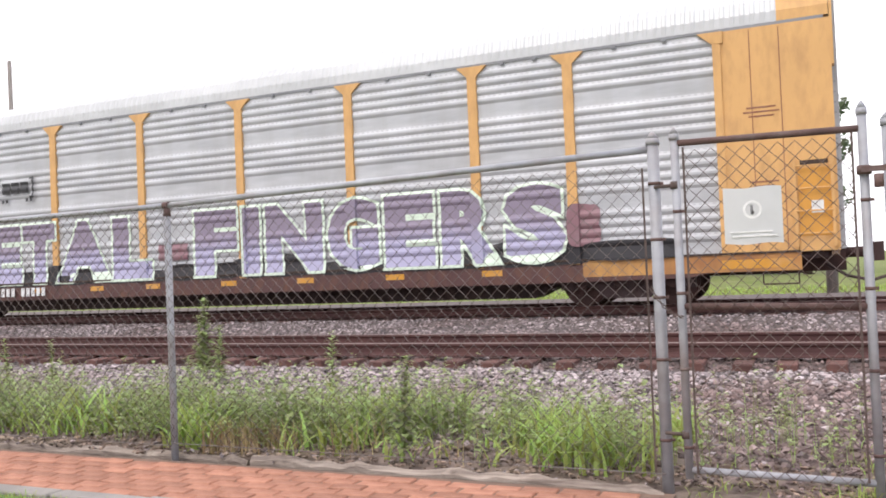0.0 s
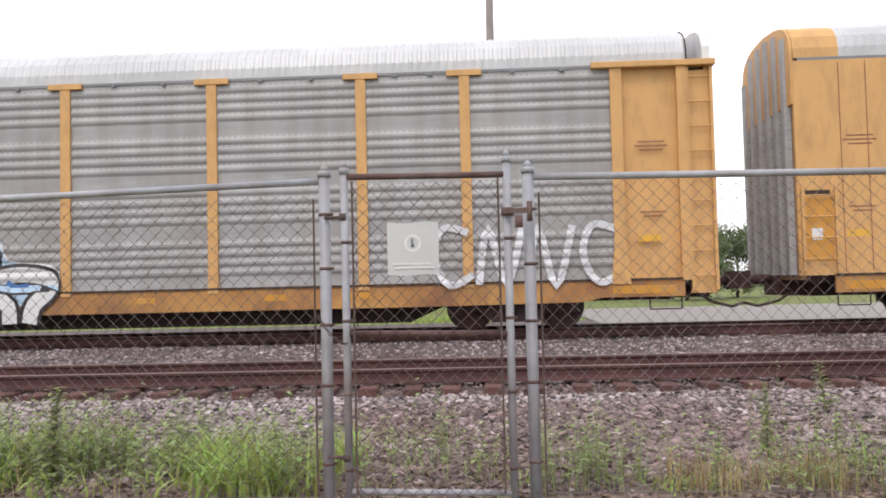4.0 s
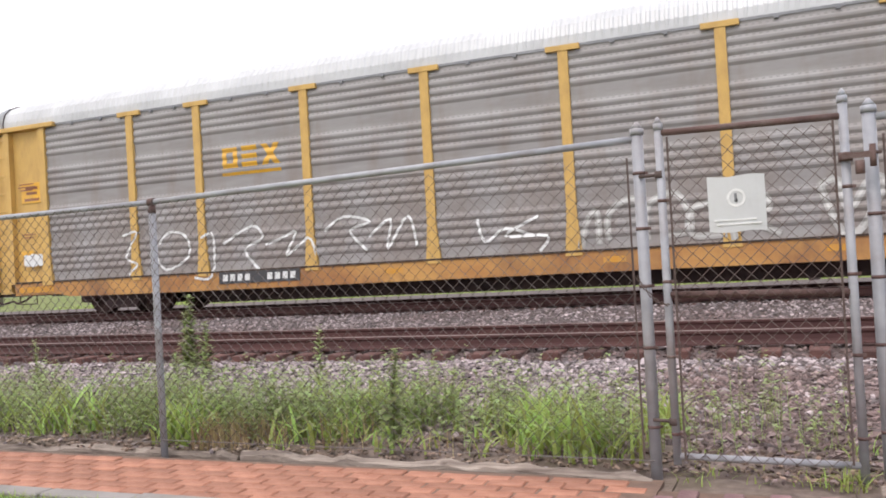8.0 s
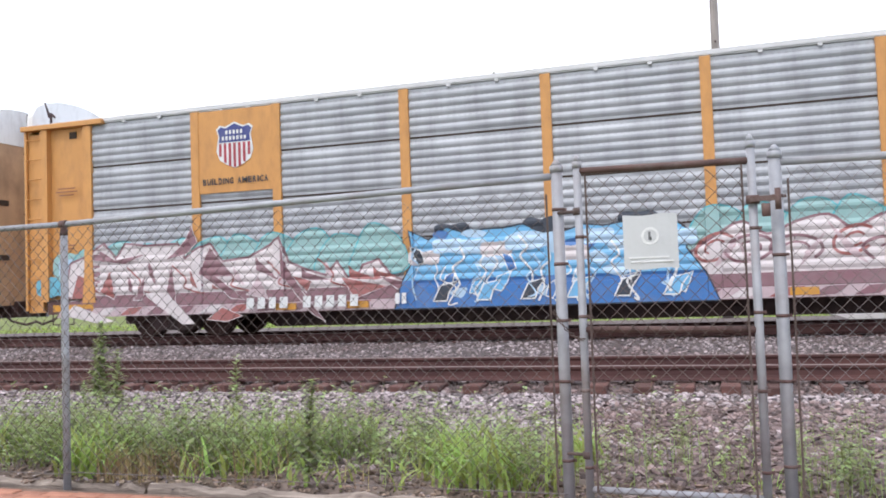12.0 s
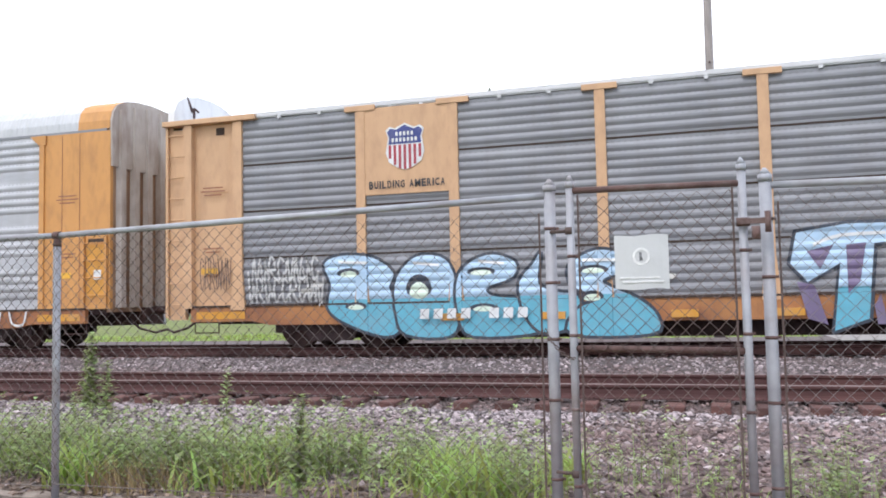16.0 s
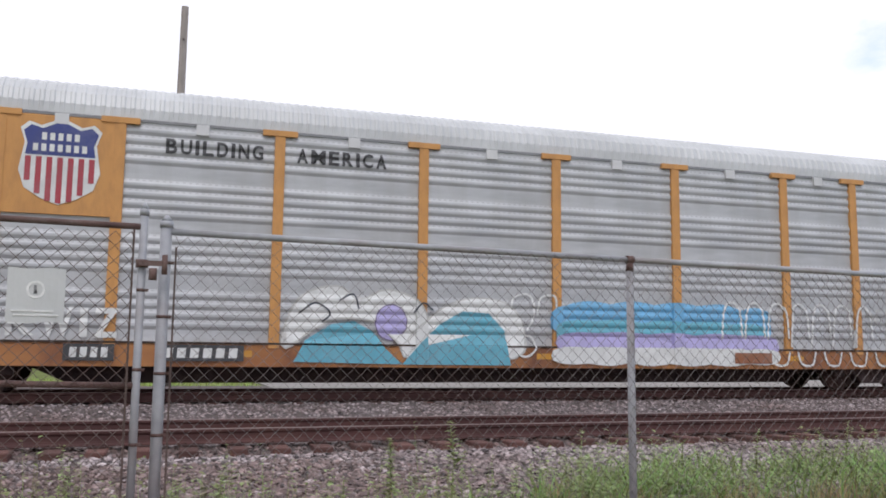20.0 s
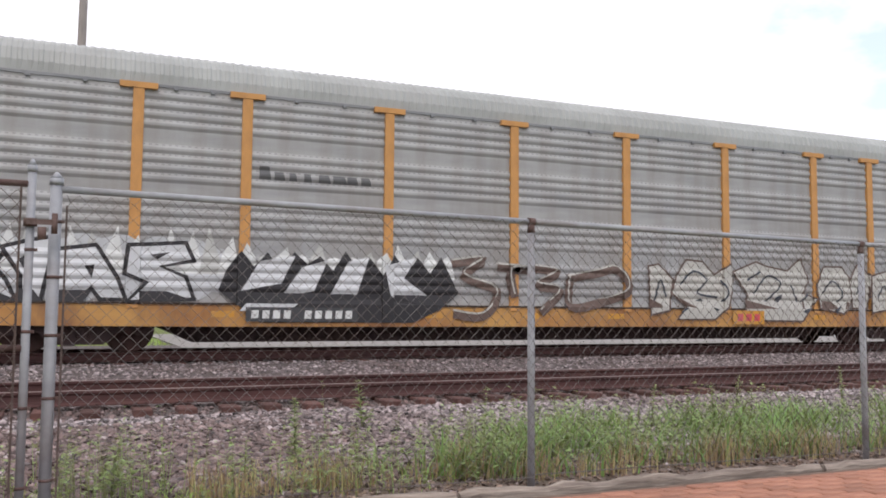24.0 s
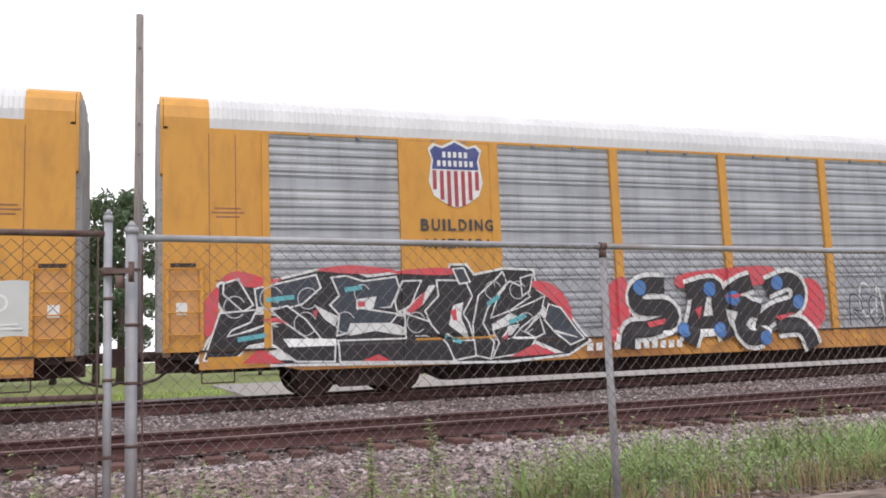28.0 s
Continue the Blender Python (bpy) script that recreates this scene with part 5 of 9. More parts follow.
    def almond(self, cx, cz, w, h, dark, pale):
        for k, m_, dz in ((1.0, dark, 0), (.72, pale, -.12 * h)):
            pts = [(cx + w / 2 * k * math.cos(t), cz + dz + h / 2 * k * math.sin(t) * (1.0 if math.sin(t) > 0 else .55)) for t in np.linspace(0, 6.283, 14, endpoint=False)]
            self.poly(pts, "graffiti_eye", m_, 0, "dark almond shape in a letter")

    def scrawl(self, x0, x1, z0, z1, n, w, mat, lift, seed, label="thin scrawled spray tag"):
        r = random.Random(seed)
        u = (x1 - x0) / n
        for i in range(n):
            a = x0 + i * u
            k = r.randrange(4)
            q = lambda s: r.uniform(-s, s)
            if k == 0:
                p = [(a, z0), (a + .2 * u, z1), (a + .55 * u, z0 + q(.1)), (a + .9 * u, z1)]
            elif k == 1:
                p = [(a + .8 * u, z1 - .1), (a + .3 * u, z1), (a + .1 * u, (z0 + z1) / 2), (a + .4 * u, z0), (a + .9 * u, z0 + .2)]
            elif k == 2:
                p = [(a, z1 - q(.2)), (a + .3 * u, z0), (a + .6 * u, (z0 + z1) / 2), (a + .4 * u, z1), (a + .95 * u, z0 + .1)]
            else:
                p = [(a, z0), (a + .1 * u, z1), (a + .6 * u, z1 - .05), (a + .7 * u, (z0 + z1) / 2), (a + .2 * u, (z0 + z1) / 2), (a + .9 * u, z0)]
            self.stroke(p, w, "graffiti_tag", mat, lift + 0.0004 * i, label)

    def shield(self, cx, cz, w, h, lift=0.03):
        """Plain heraldic shield: blue above, red and white stripes below."""
        self.flat = True
        out = [(-.5, .36), (-.40, .44), (-.25, .40), (0, .5), (.25, .40), (.40, .44), (.5, .36), (.44, .20), (.5, -.12), (.42, -.32), (.22, -.43), (0, -.5), (-.22, -.43), (-.42, -.32), (-.5, -.12), (-.44, .20)]
        P = lambda k: [(cx + x * w * k, cz + z * h * k) for x, z in out]
        self.poly(P(1.0), "shield_border", M["p_white"], lift, "white shield border")
        top = [(cx + x * w * .92, cz + z * h * .92) for x, z in out if z > 0.1]
        top = [(cx - .43 * w, cz + .06 * h)] + [(cx - .405 * w, cz + .185 * h)] + [(cx - .46 * w, cz + .33 * h), (cx - .37 * w, cz + .40 * h), (cx - .23 * w, cz + .365 * h), (cx, cz + .46 * h), (cx + .23 * w, cz + .365 * h), (cx + .37 * w, cz + .40 * h), (cx + .46 * w, cz + .33 * h), (cx + .405 * w, cz + .185 * h)] + [(cx + .43 * w, cz + .06 * h)]
        self.poly(top, "shield_field", M["l_blue"], lift + 0.005, "blue shield field")
        for i in range(7):
            x = -0.39 + i * 0.13
            zb = -.5 * (1 - (abs(x) / .52) ** 2.2) * .93 - .02
            self.poly([(cx + (x - .035) * w, cz + .04 * h), (cx + (x - .035) * w, cz + zb * h), (cx + (x + .035) * w, cz + zb * h), (cx + (x + .035) * w, cz + .04 * h)], "shield_stripe", M["l_red"], lift + 0.005, "red shield stripe")
        for j, (z, n) in enumerate(((.275, 5), (.145, 7))):
            ww = .105 * n / 2 * w * .95
            for i in range(n):
                a = cx - ww + 2 * ww * i / n
                self.poly([(a + .012 * w, cz + (z - .042) * h), (a + 2 * ww / n - .028 * w, cz + (z - .042) * h), (a + 2 * ww / n - .028 * w, cz + (z + .042) * h), (a + .012 * w, cz + (z + .042) * h)], "shield_bar", M["p_white"], lift + 0.010, "white block")
        self.flat = False


# ---- bogies
def truck_meshes():
    bm = bmesh.new()
    for s in (0,):
        y0, y1 = (-.07, .07)
        prism(bm, [(-1.32, .34), (-1.32, .62), (-1.05, .66), (-.55, .86), (.55, .86), (1.05, .66), (1.32, .62), (1.32, .34), (1.05, .32), (.95, .40), (.66, .38), (.45, .16), (-.45, .16), (-.66, .38), (-.95, .40), (-1.05, .32)], min(y0, y1), max(y0, y1))
    frame_ = mesh_of("side_frame", bm, M["black_iron"])
    bm = bmesh.new()
    box(bm, -.22, .22, -1.12, 1.12, .52, .84)
    bolster = mesh_of("truck", bm, M["black_iron"])
    bm = bmesh.new()
    coil = [bm.verts.new((r_ * math.cos(a), r_ * math.sin(a), .27 + k * .0125)) for k in range(20) for r_ in (.055 + .02 * (k // 2 % 2),) for a in np.linspace(0, 6.283, 8, endpoint=False)]
    for k in range(19):
        for i in range(8):
            bm.faces.new((coil[k * 8 + i], coil[k * 8 + (i + 1) % 8], coil[k * 8 + 8 + (i + 1) % 8], coil[k * 8 + 8 + i]))
    spring = mesh_of("spring", bm, M["rust_iron"])
    bm = bmesh.new()
    for x in (-.42, .42):
        box(bm, x - .06, x + .06, -1.0, 1.0, .28, .44)
        prism(bm, [(x - .1, .2), (x + .1, .2), (x + .16, .62), (x - .16, .62)], -.95, -.82)
    for y in (-1.22, 1.22):
        tube(bm, (-1.2, y, .74), (1.2, y, .74), .035, 6)
    # dark block added to close the view where shade lies behind the wheels
    box(bm, -1.15, 1.15, -.62, .62, .44, .80)
    rigging = mesh_of("brake_rigging", bm, M["black_iron"])
    bm = bmesh.new()
    for s in (-1, 1):
        y = s * .76
        tube(bm, (0, y - .065, 0), (0, y + .065, 0), .457, 28)
        tube(bm, (0, y - s * .065, 0), (0, y - s * .095, 0), .482, 28)
        tube(bm, (0, y + s * .065, 0), (0, y + s * .10, 0), .15, 12)
        for k in range(6):
            a = k * 1.0472
            tube(bm, (.3 * math.cos(a), y + s * .066, .3 * math.sin(a)), (.3 * math.cos(a), y + s * .074, .3 * math.sin(a)), .03, 6)
        tube(bm, (0, s * 1.0, 0), (0, s * 1.2, 0), .12, 12)
    tube(bm, (0, -1.0, 0), (0, 1.0, 0), .085, 10)
    wheel = mesh_of("wheelset", bm, M["rust_iron"])
    return frame_, bolster, spring, wheel, rigging


FRAME_M, BOLSTER_M, SPRING_M, WHEEL_M, RIGGING_M = truck_meshes()
WHEELS = []


def post_mesh(style, matname):
    bm = bmesh.new()
    if style == "gusset":
        prism(bm, [(-.10, FLOOR - .1), (.10, FLOOR - .1), (.10, EAVE - .22), (.33, EAVE), (-.33, EAVE), (-.10, EAVE - .22)], -SIDE - .07, -SIDE + .02)
    elif style == "tee":
        prism(bm, [(-.10, FLOOR - .1), (.10, FLOOR - .1), (.10, EAVE - .06), (-.10, EAVE - .06)], -SIDE - .07, -SIDE + .02)
        box(bm, -.34, .34, -SIDE - .085, -SIDE + .02, EAVE - .06, EAVE + .05)
    elif style == "flare":
        prism(bm, [(-.17, FLOOR - .1), (.17, FLOOR - .1), (.10, FLOOR + .75), (.10, EAVE - .06), (-.10, EAVE - .06), (-.10, FLOOR + .75)], -SIDE - .07, -SIDE + .02)
        box(bm, -.34, .34, -SIDE - .085, -SIDE + .02, EAVE - .06, EAVE + .05)
    else:
        box(bm, -.10, .10, -SIDE - .07, -SIDE + .02, FLOOR - .1, EAVE)
    return mesh_of("side_post", bm, M[matname])


def ladder(car, x0, x1, z0, z1, y, n, matname):
    bm = bmesh.new()
    for x in (x0, x1):
        box(bm, x - .03, x + .03, y - .05, y + .01, z0, z1)
    lad = part("ladder", bm, M[matname], car, "painted steel ladder")
    for i in range(n):
        z = z0 + (z1 - z0) * (i + .6) / n
        bm = bmesh.new()
        tube(bm, (x0, y - .05, z), (x1, y - .05, z), .014, 6)
        part("rung", bm, M[matname], lad)


def build_car(k, spec):
    """An autorack car; k counts from the first car that passes."""
    s = spec
    car = new("autorack_car")
    tagged(car, s["label"], "freight car", group="autorack cars of the train")
    col, sheet_m, kind = s["paint"], s["sheet"], s["kind"]
    # underframe
    bm = bmesh.new()
    box(bm, -HALF + .2, HALF - .2, -1.35, 1.35, .80, .96)
    part("deck", bm, M["black_iron"], car)
    bm = bmesh.new()
    prism(bm, [(-13.6, .80), (-13.6, .52), (-9.0, .52), (-8.2, s.get("belly", .16)), (8.2, s.get("belly", .16)), (9.0, .52), (13.6, .52), (13.6, .80)], -.32, .32)
    part("centre_sill", bm, M["black_iron"], car, "black steel centre sill")
    bm = bmesh.new()
    e = 13.55
    prism(bm, [(-e, FLOOR), (-e, .60), (-12.0, .60), (-11.6, .52), (-8.4, .50), (8.4, .50), (11.6, .52), (12.0, .60), (e, .60), (e, FLOOR)], -SIDE - .05, -SIDE + .06)
    part("side_sill", bm, M[s["sill"]], car, s.get("sill_label", "rust-stained painted side sill"))
    bm = bmesh.new()
    box(bm, -e, e, -SIDE - .075, -SIDE - .03, FLOOR - .035, FLOOR + .005)
    part("sill_lip", bm, M["seam"], car)
    bm = bmesh.new()
    box(bm, -e, e, SIDE - .06, SIDE + .05, .5, EAVE)
    part("far_side", bm, M[sheet_m], car)
    # side sheets and posts
    xs = [-EDGE] + list(POSTS) + [EDGE]
    solid = s.get("solid", ())
    for i in range(9):
        a, b = xs[i] + (.02 if i == 0 else 0), xs[i + 1] - (.02 if i == 8 else 0)
        p = part("side_panel", sheet_mesh(kind, a, b, sheet_m), None, car, "ribbed galvanised side sheet")
        p.location.x = (a + b) / 2
        if i in solid:
            z0 = s.get("solid_z", 3.15)
            bm = bmesh.new()
            box(bm, xs[i] + .1, xs[i + 1] - .1, -SIDE - .055, -SIDE, z0, EAVE - .02)
            part("blank_panel", bm, M[col], car, "smooth painted steel panel")
    pm = post_mesh(s["posts"], col)
    for x in POSTS:
        part("side_post", pm, None, car, "painted steel side post").location.x = x
    if kind == "panel":
        for t in range(1, 4):
            bm = bmesh.new()
            box(bm, -EDGE, EDGE, -SIDE - .012, -SIDE + .02, FLOOR + t * TIER - .017, FLOOR + t * TIER + .013)
            part("panel_gap", bm, M["seam"], car, "dark gap between side sheets")
    # eave
    bm = bmesh.new()
    box(bm, -HALF + .1, HALF - .1, -SIDE - .02, SIDE + .02, EAVE, EAVE + .055)
    part("eave_beam", bm, M[s.get("eave", "galv_dark")], car)
    # roof
    if s["roof"] == "flat":
        part("roof", roof_mesh(FLAT_LINE, -13.6, 13.6, "roof_white", 0.0), None, car, "low white roof")
    else:
        cap = s.get("cap", 0.0)
        lo = -HALF + .15 + cap if cap else -13.7
        part("roof", roof_mesh(ROOF_LINE, round(lo, 2), round(-lo, 2), s["roof"]), None, car, "arched roof of ribbed metal sheets")
        if cap:
            for d in (-1, 1):
                a, b = sorted((d * (HALF - .02), d * (HALF - .15 - cap)))
                part("roof_end", roof_mesh(ROOF_LINE, round(a, 2), round(b, 2), col, 0.0), None, car, "painted smooth roof end")
    # ends
    for d in (-1, 1):
        x0, x1 = sorted((d * EDGE, d * HALF))
        bm = bmesh.new()
        box(bm, *sorted((d * (HALF - .14), d * (HALF - .02))), -SIDE + .05, SIDE - .05, FLOOR - .1, EAVE + .05)
        part("end_wall", bm, M[s.get("end", "end_grime")], car, "grimy end wall")
        if s["ends"] == "plain":
            bm = bmesh.new()
            box(bm, x0, x1, -SIDE - .02, -SIDE + .08, FLOOR - .02, EAVE)
            part("end_panel", bm, M[col], car, "smooth painted end panel")
            for q in (12.85, 13.35):
                bm = bmesh.new()
                box(bm, d * q - .008, d * q + .008, -SIDE - .026, -SIDE, FLOOR + .05, EAVE - .05)
                part("seam", bm, M["p_rust"], car)
            bm = bmesh.new()
            box(bm, d * 12.28 - .07, d * 12.28 + .07, -SIDE - .06, -SIDE, FLOOR - .05, EAVE)
            part("corner_post", bm, M[col], car)
            if s["posts"] != "bare":
                bm = bmesh.new()
                prism(bm, [(d * 12.2, EAVE - .22), (d * 11.95, EAVE), (d * 12.4, EAVE), (d * 12.4, EAVE - .22)][::d], -SIDE - .07, -SIDE)
                part("gusset", bm, M[col], car)
            bm = bmesh.new()
            box(bm, *sorted((d * 13.56, d * 14.1)), -SIDE - .028, -SIDE - .015, 1.2, 2.4)
            bay = part("access_plate", bm, M["gold" if col != "gold" else "amber"], car, "deeper yellow access plate")
            bm = bmesh.new()
            box(bm, *sorted((d * 13.6, d * 14.06)), -SIDE - .032, -SIDE - .02, 2.46, 2.54)
            part("slot", bm, M["seam"], bay, "dark slot above the plate")
            bm = bmesh.new()
            box(bm, *sorted((d * 13.76, d * 13.96)), -SIDE - .033, -SIDE - .027, 1.6, 1.82)
            part("sticker", bm, M["p_white"], bay, "small white sticker")
            ladder(car, d * 13.5, d * 14.12, 1.0, 2.6, -SIDE - .045, 4, col)
            # fluted end doors
            for i in range(6):
                y = -1.3 + i * .5
                bm = bmesh.new()
                crown = min(np.interp((y, y + .3), [q[0] for q in ROOF_LINE], [q[1] for q in ROOF_LINE])) - .12
                prism(bm, [(d * (HALF - .03), y), (d * (HALF + .09), y + .06), (d * (HALF + .09), y + .24), (d * (HALF - .03), y + .3)], FLOOR, crown)
                for v in bm.verts:
                    v.co = (v.co.x, v.co.z, v.co.y)
                part("door_flute", bm, M[s.get("door", "galv_dirty")], car)
            bm = bmesh.new()
            prism(bm, [(y, z) for y, z in ROOF_LINE] + [(1.5, 4.2), (-1.5, 4.2)], *sorted((d * (HALF - .01), d * (HALF + .04))))
            for v in bm.verts:
                v.co = (v.co.y, v.co.x, v.co.z)
            part("end_hood", bm, M[s.get("face", col)], car, "painted end hood")
        else:
            # recessed door panel between two posts, then the ladder bay
            bm = bmesh.new()
            box(bm, *sorted((d * 12.3, d * 13.62)), -SIDE + .06, -SIDE + .12, FLOOR, EAVE)
            dp = part("end_panel", bm, M[col], car, "recessed painted end panel")
            for q, w in ((12.36, .11), (13.6, .09)):
                bm = bmesh.new()
                if q < 13:
                    prism(bm, [(d * q - w - .07, FLOOR - .1), (d * q + w + .07, FLOOR - .1), (d * q + w, FLOOR + .7), (d * q + w, EAVE), (d * q - w, EAVE), (d * q - w, FLOOR + .7)], -SIDE - .08, -SIDE + .12)
                else:
                    box(bm, d * q - w, d * q + w, -SIDE - .08, -SIDE + .12, FLOOR - .05, EAVE)
                part("corner_post", bm, M[col], car)
            bm = bmesh.new()
            box(bm, *sorted((d * 13.69, d * (HALF - .02))), -SIDE + .03, -SIDE + .08, FLOOR - .3, EAVE - .1)
            part("end_post_plate", bm, M[col], car)
            ladder(car, d * 13.72, d * 14.17, FLOOR - .25, EAVE - .05, -SIDE + .0, 9, col)
            bm = bmesh.new()
            box(bm, *sorted((d * 11.9, d * 14.25)), -SIDE - .13, -SIDE + .15, EAVE - .03, EAVE + .09)
            bevelled(bm, .012)
            part("header_beam", bm, M[col], car, "painted overhanging header beam")
            bm = bmesh.new()
            box(bm, *sorted((d * 12.75, d * 12.95)), -SIDE + .04, -SIDE + .07, EAVE - .28, EAVE - .12)
            if s["roof"] == "flat":
                part("vent", bm, M["seam"], dp)
            else:
                bm.free()
            for z in (2.0, 3.4):
                for y in (-1.2, .5):
                    bm = bmesh.new()
                    box(bm, *sorted((d * (HALF - .03), d * (HALF + .0))), y, y + .7, z, z + .14)
                    part("door_slot", bm, M["seam"], car, "dark slot in the end door")
            # pale end hood rising above the header
            bm = bmesh.new()
            hood = [(-1.46, 5.0), (-1.44, 5.40), (-1.30, 5.64), (-1.02, 5.80), (-.5, 5.92), (0, 5.95), (.5, 5.92), (1.02, 5.80), (1.30, 5.64), (1.44, 5.40), (1.46, 5.0)]
            prism(bm, hood, *sorted((d * (HALF - .16), d * (HALF - .0))))
            for v in bm.verts:
                v.co = (v.co.y, v.co.x, v.co.z)
            part("end_hood", bm, M["hood_white"] if s.get("hood", True) else M[col], car, "pale rust-streaked end hood")
            bm = bmesh.new()
            tube(bm, (d * (HALF + .10), .06, 1.1), (d * (HALF + .10), .06, 5.86), .026, 8)
            for z in (1.6, 3.2, 4.8):
                box(bm, *sorted((d * (HALF - .02), d * (HALF + .12))), .03, .09, z, z + .05)
            part("brake_mast", bm, M["rust_iron"], car, "thin dark mast on the car's end")
            if s["roof"] != "flat":
                bm = bmesh.new()
                rl = ROOF_LINE
                prev = None
                for (y, z), (y2, z2) in zip(rl, rl[1:]):
                    tube(bm, (d * 13.72, y * 1.01, z + .01), (d * 13.72, y2 * 1.01, z2 + .01), .016, 6)
                part("roof_rim", bm, M["black_iron"], car, "dark roof end rim")
    if s.get("tabs"):
        for a, b in zip(xs, xs[1:]):
            bm = bmesh.new()
            box(bm, (a + b) / 2 - .12, (a + b) / 2 + .12, -SIDE - .075, -SIDE, EAVE - .17, EAVE + .03)
            part("eave_tab", bm, M["roof_white"], car, "pale grey eave bracket")
    else:
        for a, b in zip(xs, xs[1:]):
            for q in (.33, .67):
                bm = bmesh.new()
                box(bm, a + (b - a) * q - .04, a + (b - a) * q + .04, -SIDE - .05, -SIDE, EAVE - .04, EAVE + .02)
                part("eave_clip", bm, M["roof_white" if s["roof"] == "flat" else "galv_dark"], car, "small metal eave clip")
    if s["roof"] == "flat":
        bm = bmesh.new()
        tube(bm, (-13.62, -1.3, 5.1), (-13.62, -1.3, 5.45), .03, 6)
        tube(bm, (-13.66, -1.3, 5.36), (-13.80, -1.3, 5.74), .035, 6, .015)
        tube(bm, (-13.62, -1.3, 5.45), (-13.50, -1.3, 5.34), .025, 6)
        part("roof_stub", bm, M["black_iron"], car, "black bent iron stub on the roof end")
    # sill ends
    for d in (-1, 1):
        bm = bmesh.new()
        box(bm, *sorted((d * 12.2, d * 13.4)), -SIDE - .058, -SIDE - .03, .66, .82)
        part("reflector", bm, M["p_orange"], car, "yellow reflective strip")
        bm = bmesh.new()
        box(bm, *sorted((d * 13.4, d * 14.3)), -.35, .35, .55, .95)
        tube(bm, (d * 14.2, 0, .88), (d * 14.92, 0, .88), .10, 8)
        box(bm, *sorted((d * 14.72, d * 14.95)), -.16, .16, .70, 1.06)
        part("coupler", bm, M["rust_iron"], car, "rusty coupler and draft gear")
        bm = bmesh.new()
        pts = [(d * 13.9, -.5, .72), (d * 14.3, -.55, .45), (d * 14.7, -.5, .35), (d * 14.95, -.4, .42)]
        for p, q in zip(pts, pts[1:]):
            tube(bm, p, q, .03, 6)
        part("air_hose", bm, M["black_iron"], car, "black rubber air hose")
        bm = bmesh.new()
        tube(bm, (d * 12.9, -SIDE + .05, .62), (d * 12.9, -SIDE + .05, .36), .014, 6)
        tube(bm, (d * 13.5, -SIDE + .05, .62), (d * 13.5, -SIDE + .05, .36), .014, 6)
        tube(bm, (d * 12.9, -SIDE + .05, .36), (d * 13.5, -SIDE + .05, .36), .014, 6)
        part("step_iron", bm, M["rust_iron"], car, "bent iron step")
    # small yellow patches along the sill
    r = random.Random(k * 7 + 1)
    for i in range(s.get("patches", 8)):
        x = -8.6 + 17.2 * (i + .5) / s.get("patches", 8) + r.uniform(-.3, .3)
        bm = bmesh.new()
        if kind == "panel":
            box(bm, x - .24, x + .24, -SIDE - .125, -SIDE - .03, .56, .70)
        else:
            box(bm, x - .22, x + .22, -SIDE - .056, -SIDE - .03, .68, .80)
        part("reflector", bm, M["p_orange"], car, "yellow reflective strip")
    # trucks
    for d in (-1, 1):
        t = part("truck", BOLSTER_M, None, car, "black cast steel truck")
        t.location = (d * 10.35, 0, 0)
        for q in (-1, 1):
            part("side_frame", FRAME_M, None, t).location.y = q * 1.09
            for x in (-.2, 0, .2):
                part("spring", SPRING_M, None, t).location = (x, q * 1.1, 0)
        part("brake_rigging", RIGGING_M, None, t)
        for w in (-.9, .9):
            ob = part("wheelset", WHEEL_M, None, t, "rusty steel wheels on an axle")
            WHEELS.append((ob, w))
    sk = Skin(car, kind)
    sk.panels = [(xs[i] + .1, xs[i + 1] - .1, s.get("solid_z", 3.15)) for i in solid]
    return car, sk


CARS = []


def number_plate(sk, x0, x1, z0, z1, n, skip=(), back=True):
    if back:
        sk.poly([(x0 - .08, z0 - .06), (x1 + .08, z0 - .06), (x1 + .08, z1 + .06), (x0 - .08, z1 + .06)], "number_board", M["l_black"], .006, "black patch behind white marks")
    sk.bars(x0, x1, z0, z1, n, M["p_white"], .011, skip)


def stencils(sk, d, z0=2.2, col="seam"):
    """Small illegible stencil lines on an end panel."""
    for i, (z, w) in enumerate(((z0 + 1.35, .5), (z0 + 1.27, .62), (z0 + 1.19, .44), (z0, .5), (z0 - .08, .36))):
        c = d * 13.0
        if not i:
            sk.poly([(c - .3, z0 - .55), (c + .12, z0 - .55), (c + .12, z0 - .42), (c - .3, z0 - .42)], "data_label", M["l_yellow"], .021, "small yellow data label")
        sk.poly([(c - w / 2, z), (c + w / 2, z), (c + w / 2, z + .03), (c - w / 2, z + .03)], "stencil_line", M["p_rust"], .02, "illegible stencil line")


# first car: silver sheets, tall block letters
car, sk = build_car(0, dict(label="silver and yellow autorack car with huge purple block graffiti letters", paint="yellow", sheet="galv_bright", kind="sheet", posts="gusset", ends="plain",
                            roof="roof_metal", cap=.72, sill="sill_brown", sill_label="dark red-brown stained side sill", door="galv_grey"))
CARS.append(car)
for d in (-1, 1):
    bm = bmesh.new()
    box(bm, *sorted((d * 9.6, d * 13.56)), -SIDE - .054, -SIDE - .02, .60, FLOOR - .03)
    part("sill_cover", bm, M["sill_yellow"], car, "yellow painted sill end")
    stencils(sk, d)
for i in range(9):
    a = -9.3 + i * 2.1
    sk.cloud(a, a + 2.3, .84, 1.14 + .12 * (i % 3), M["p_black"], .004, 100 + i, bumps=7, rough=.35, label="black painted shadow under the letters")
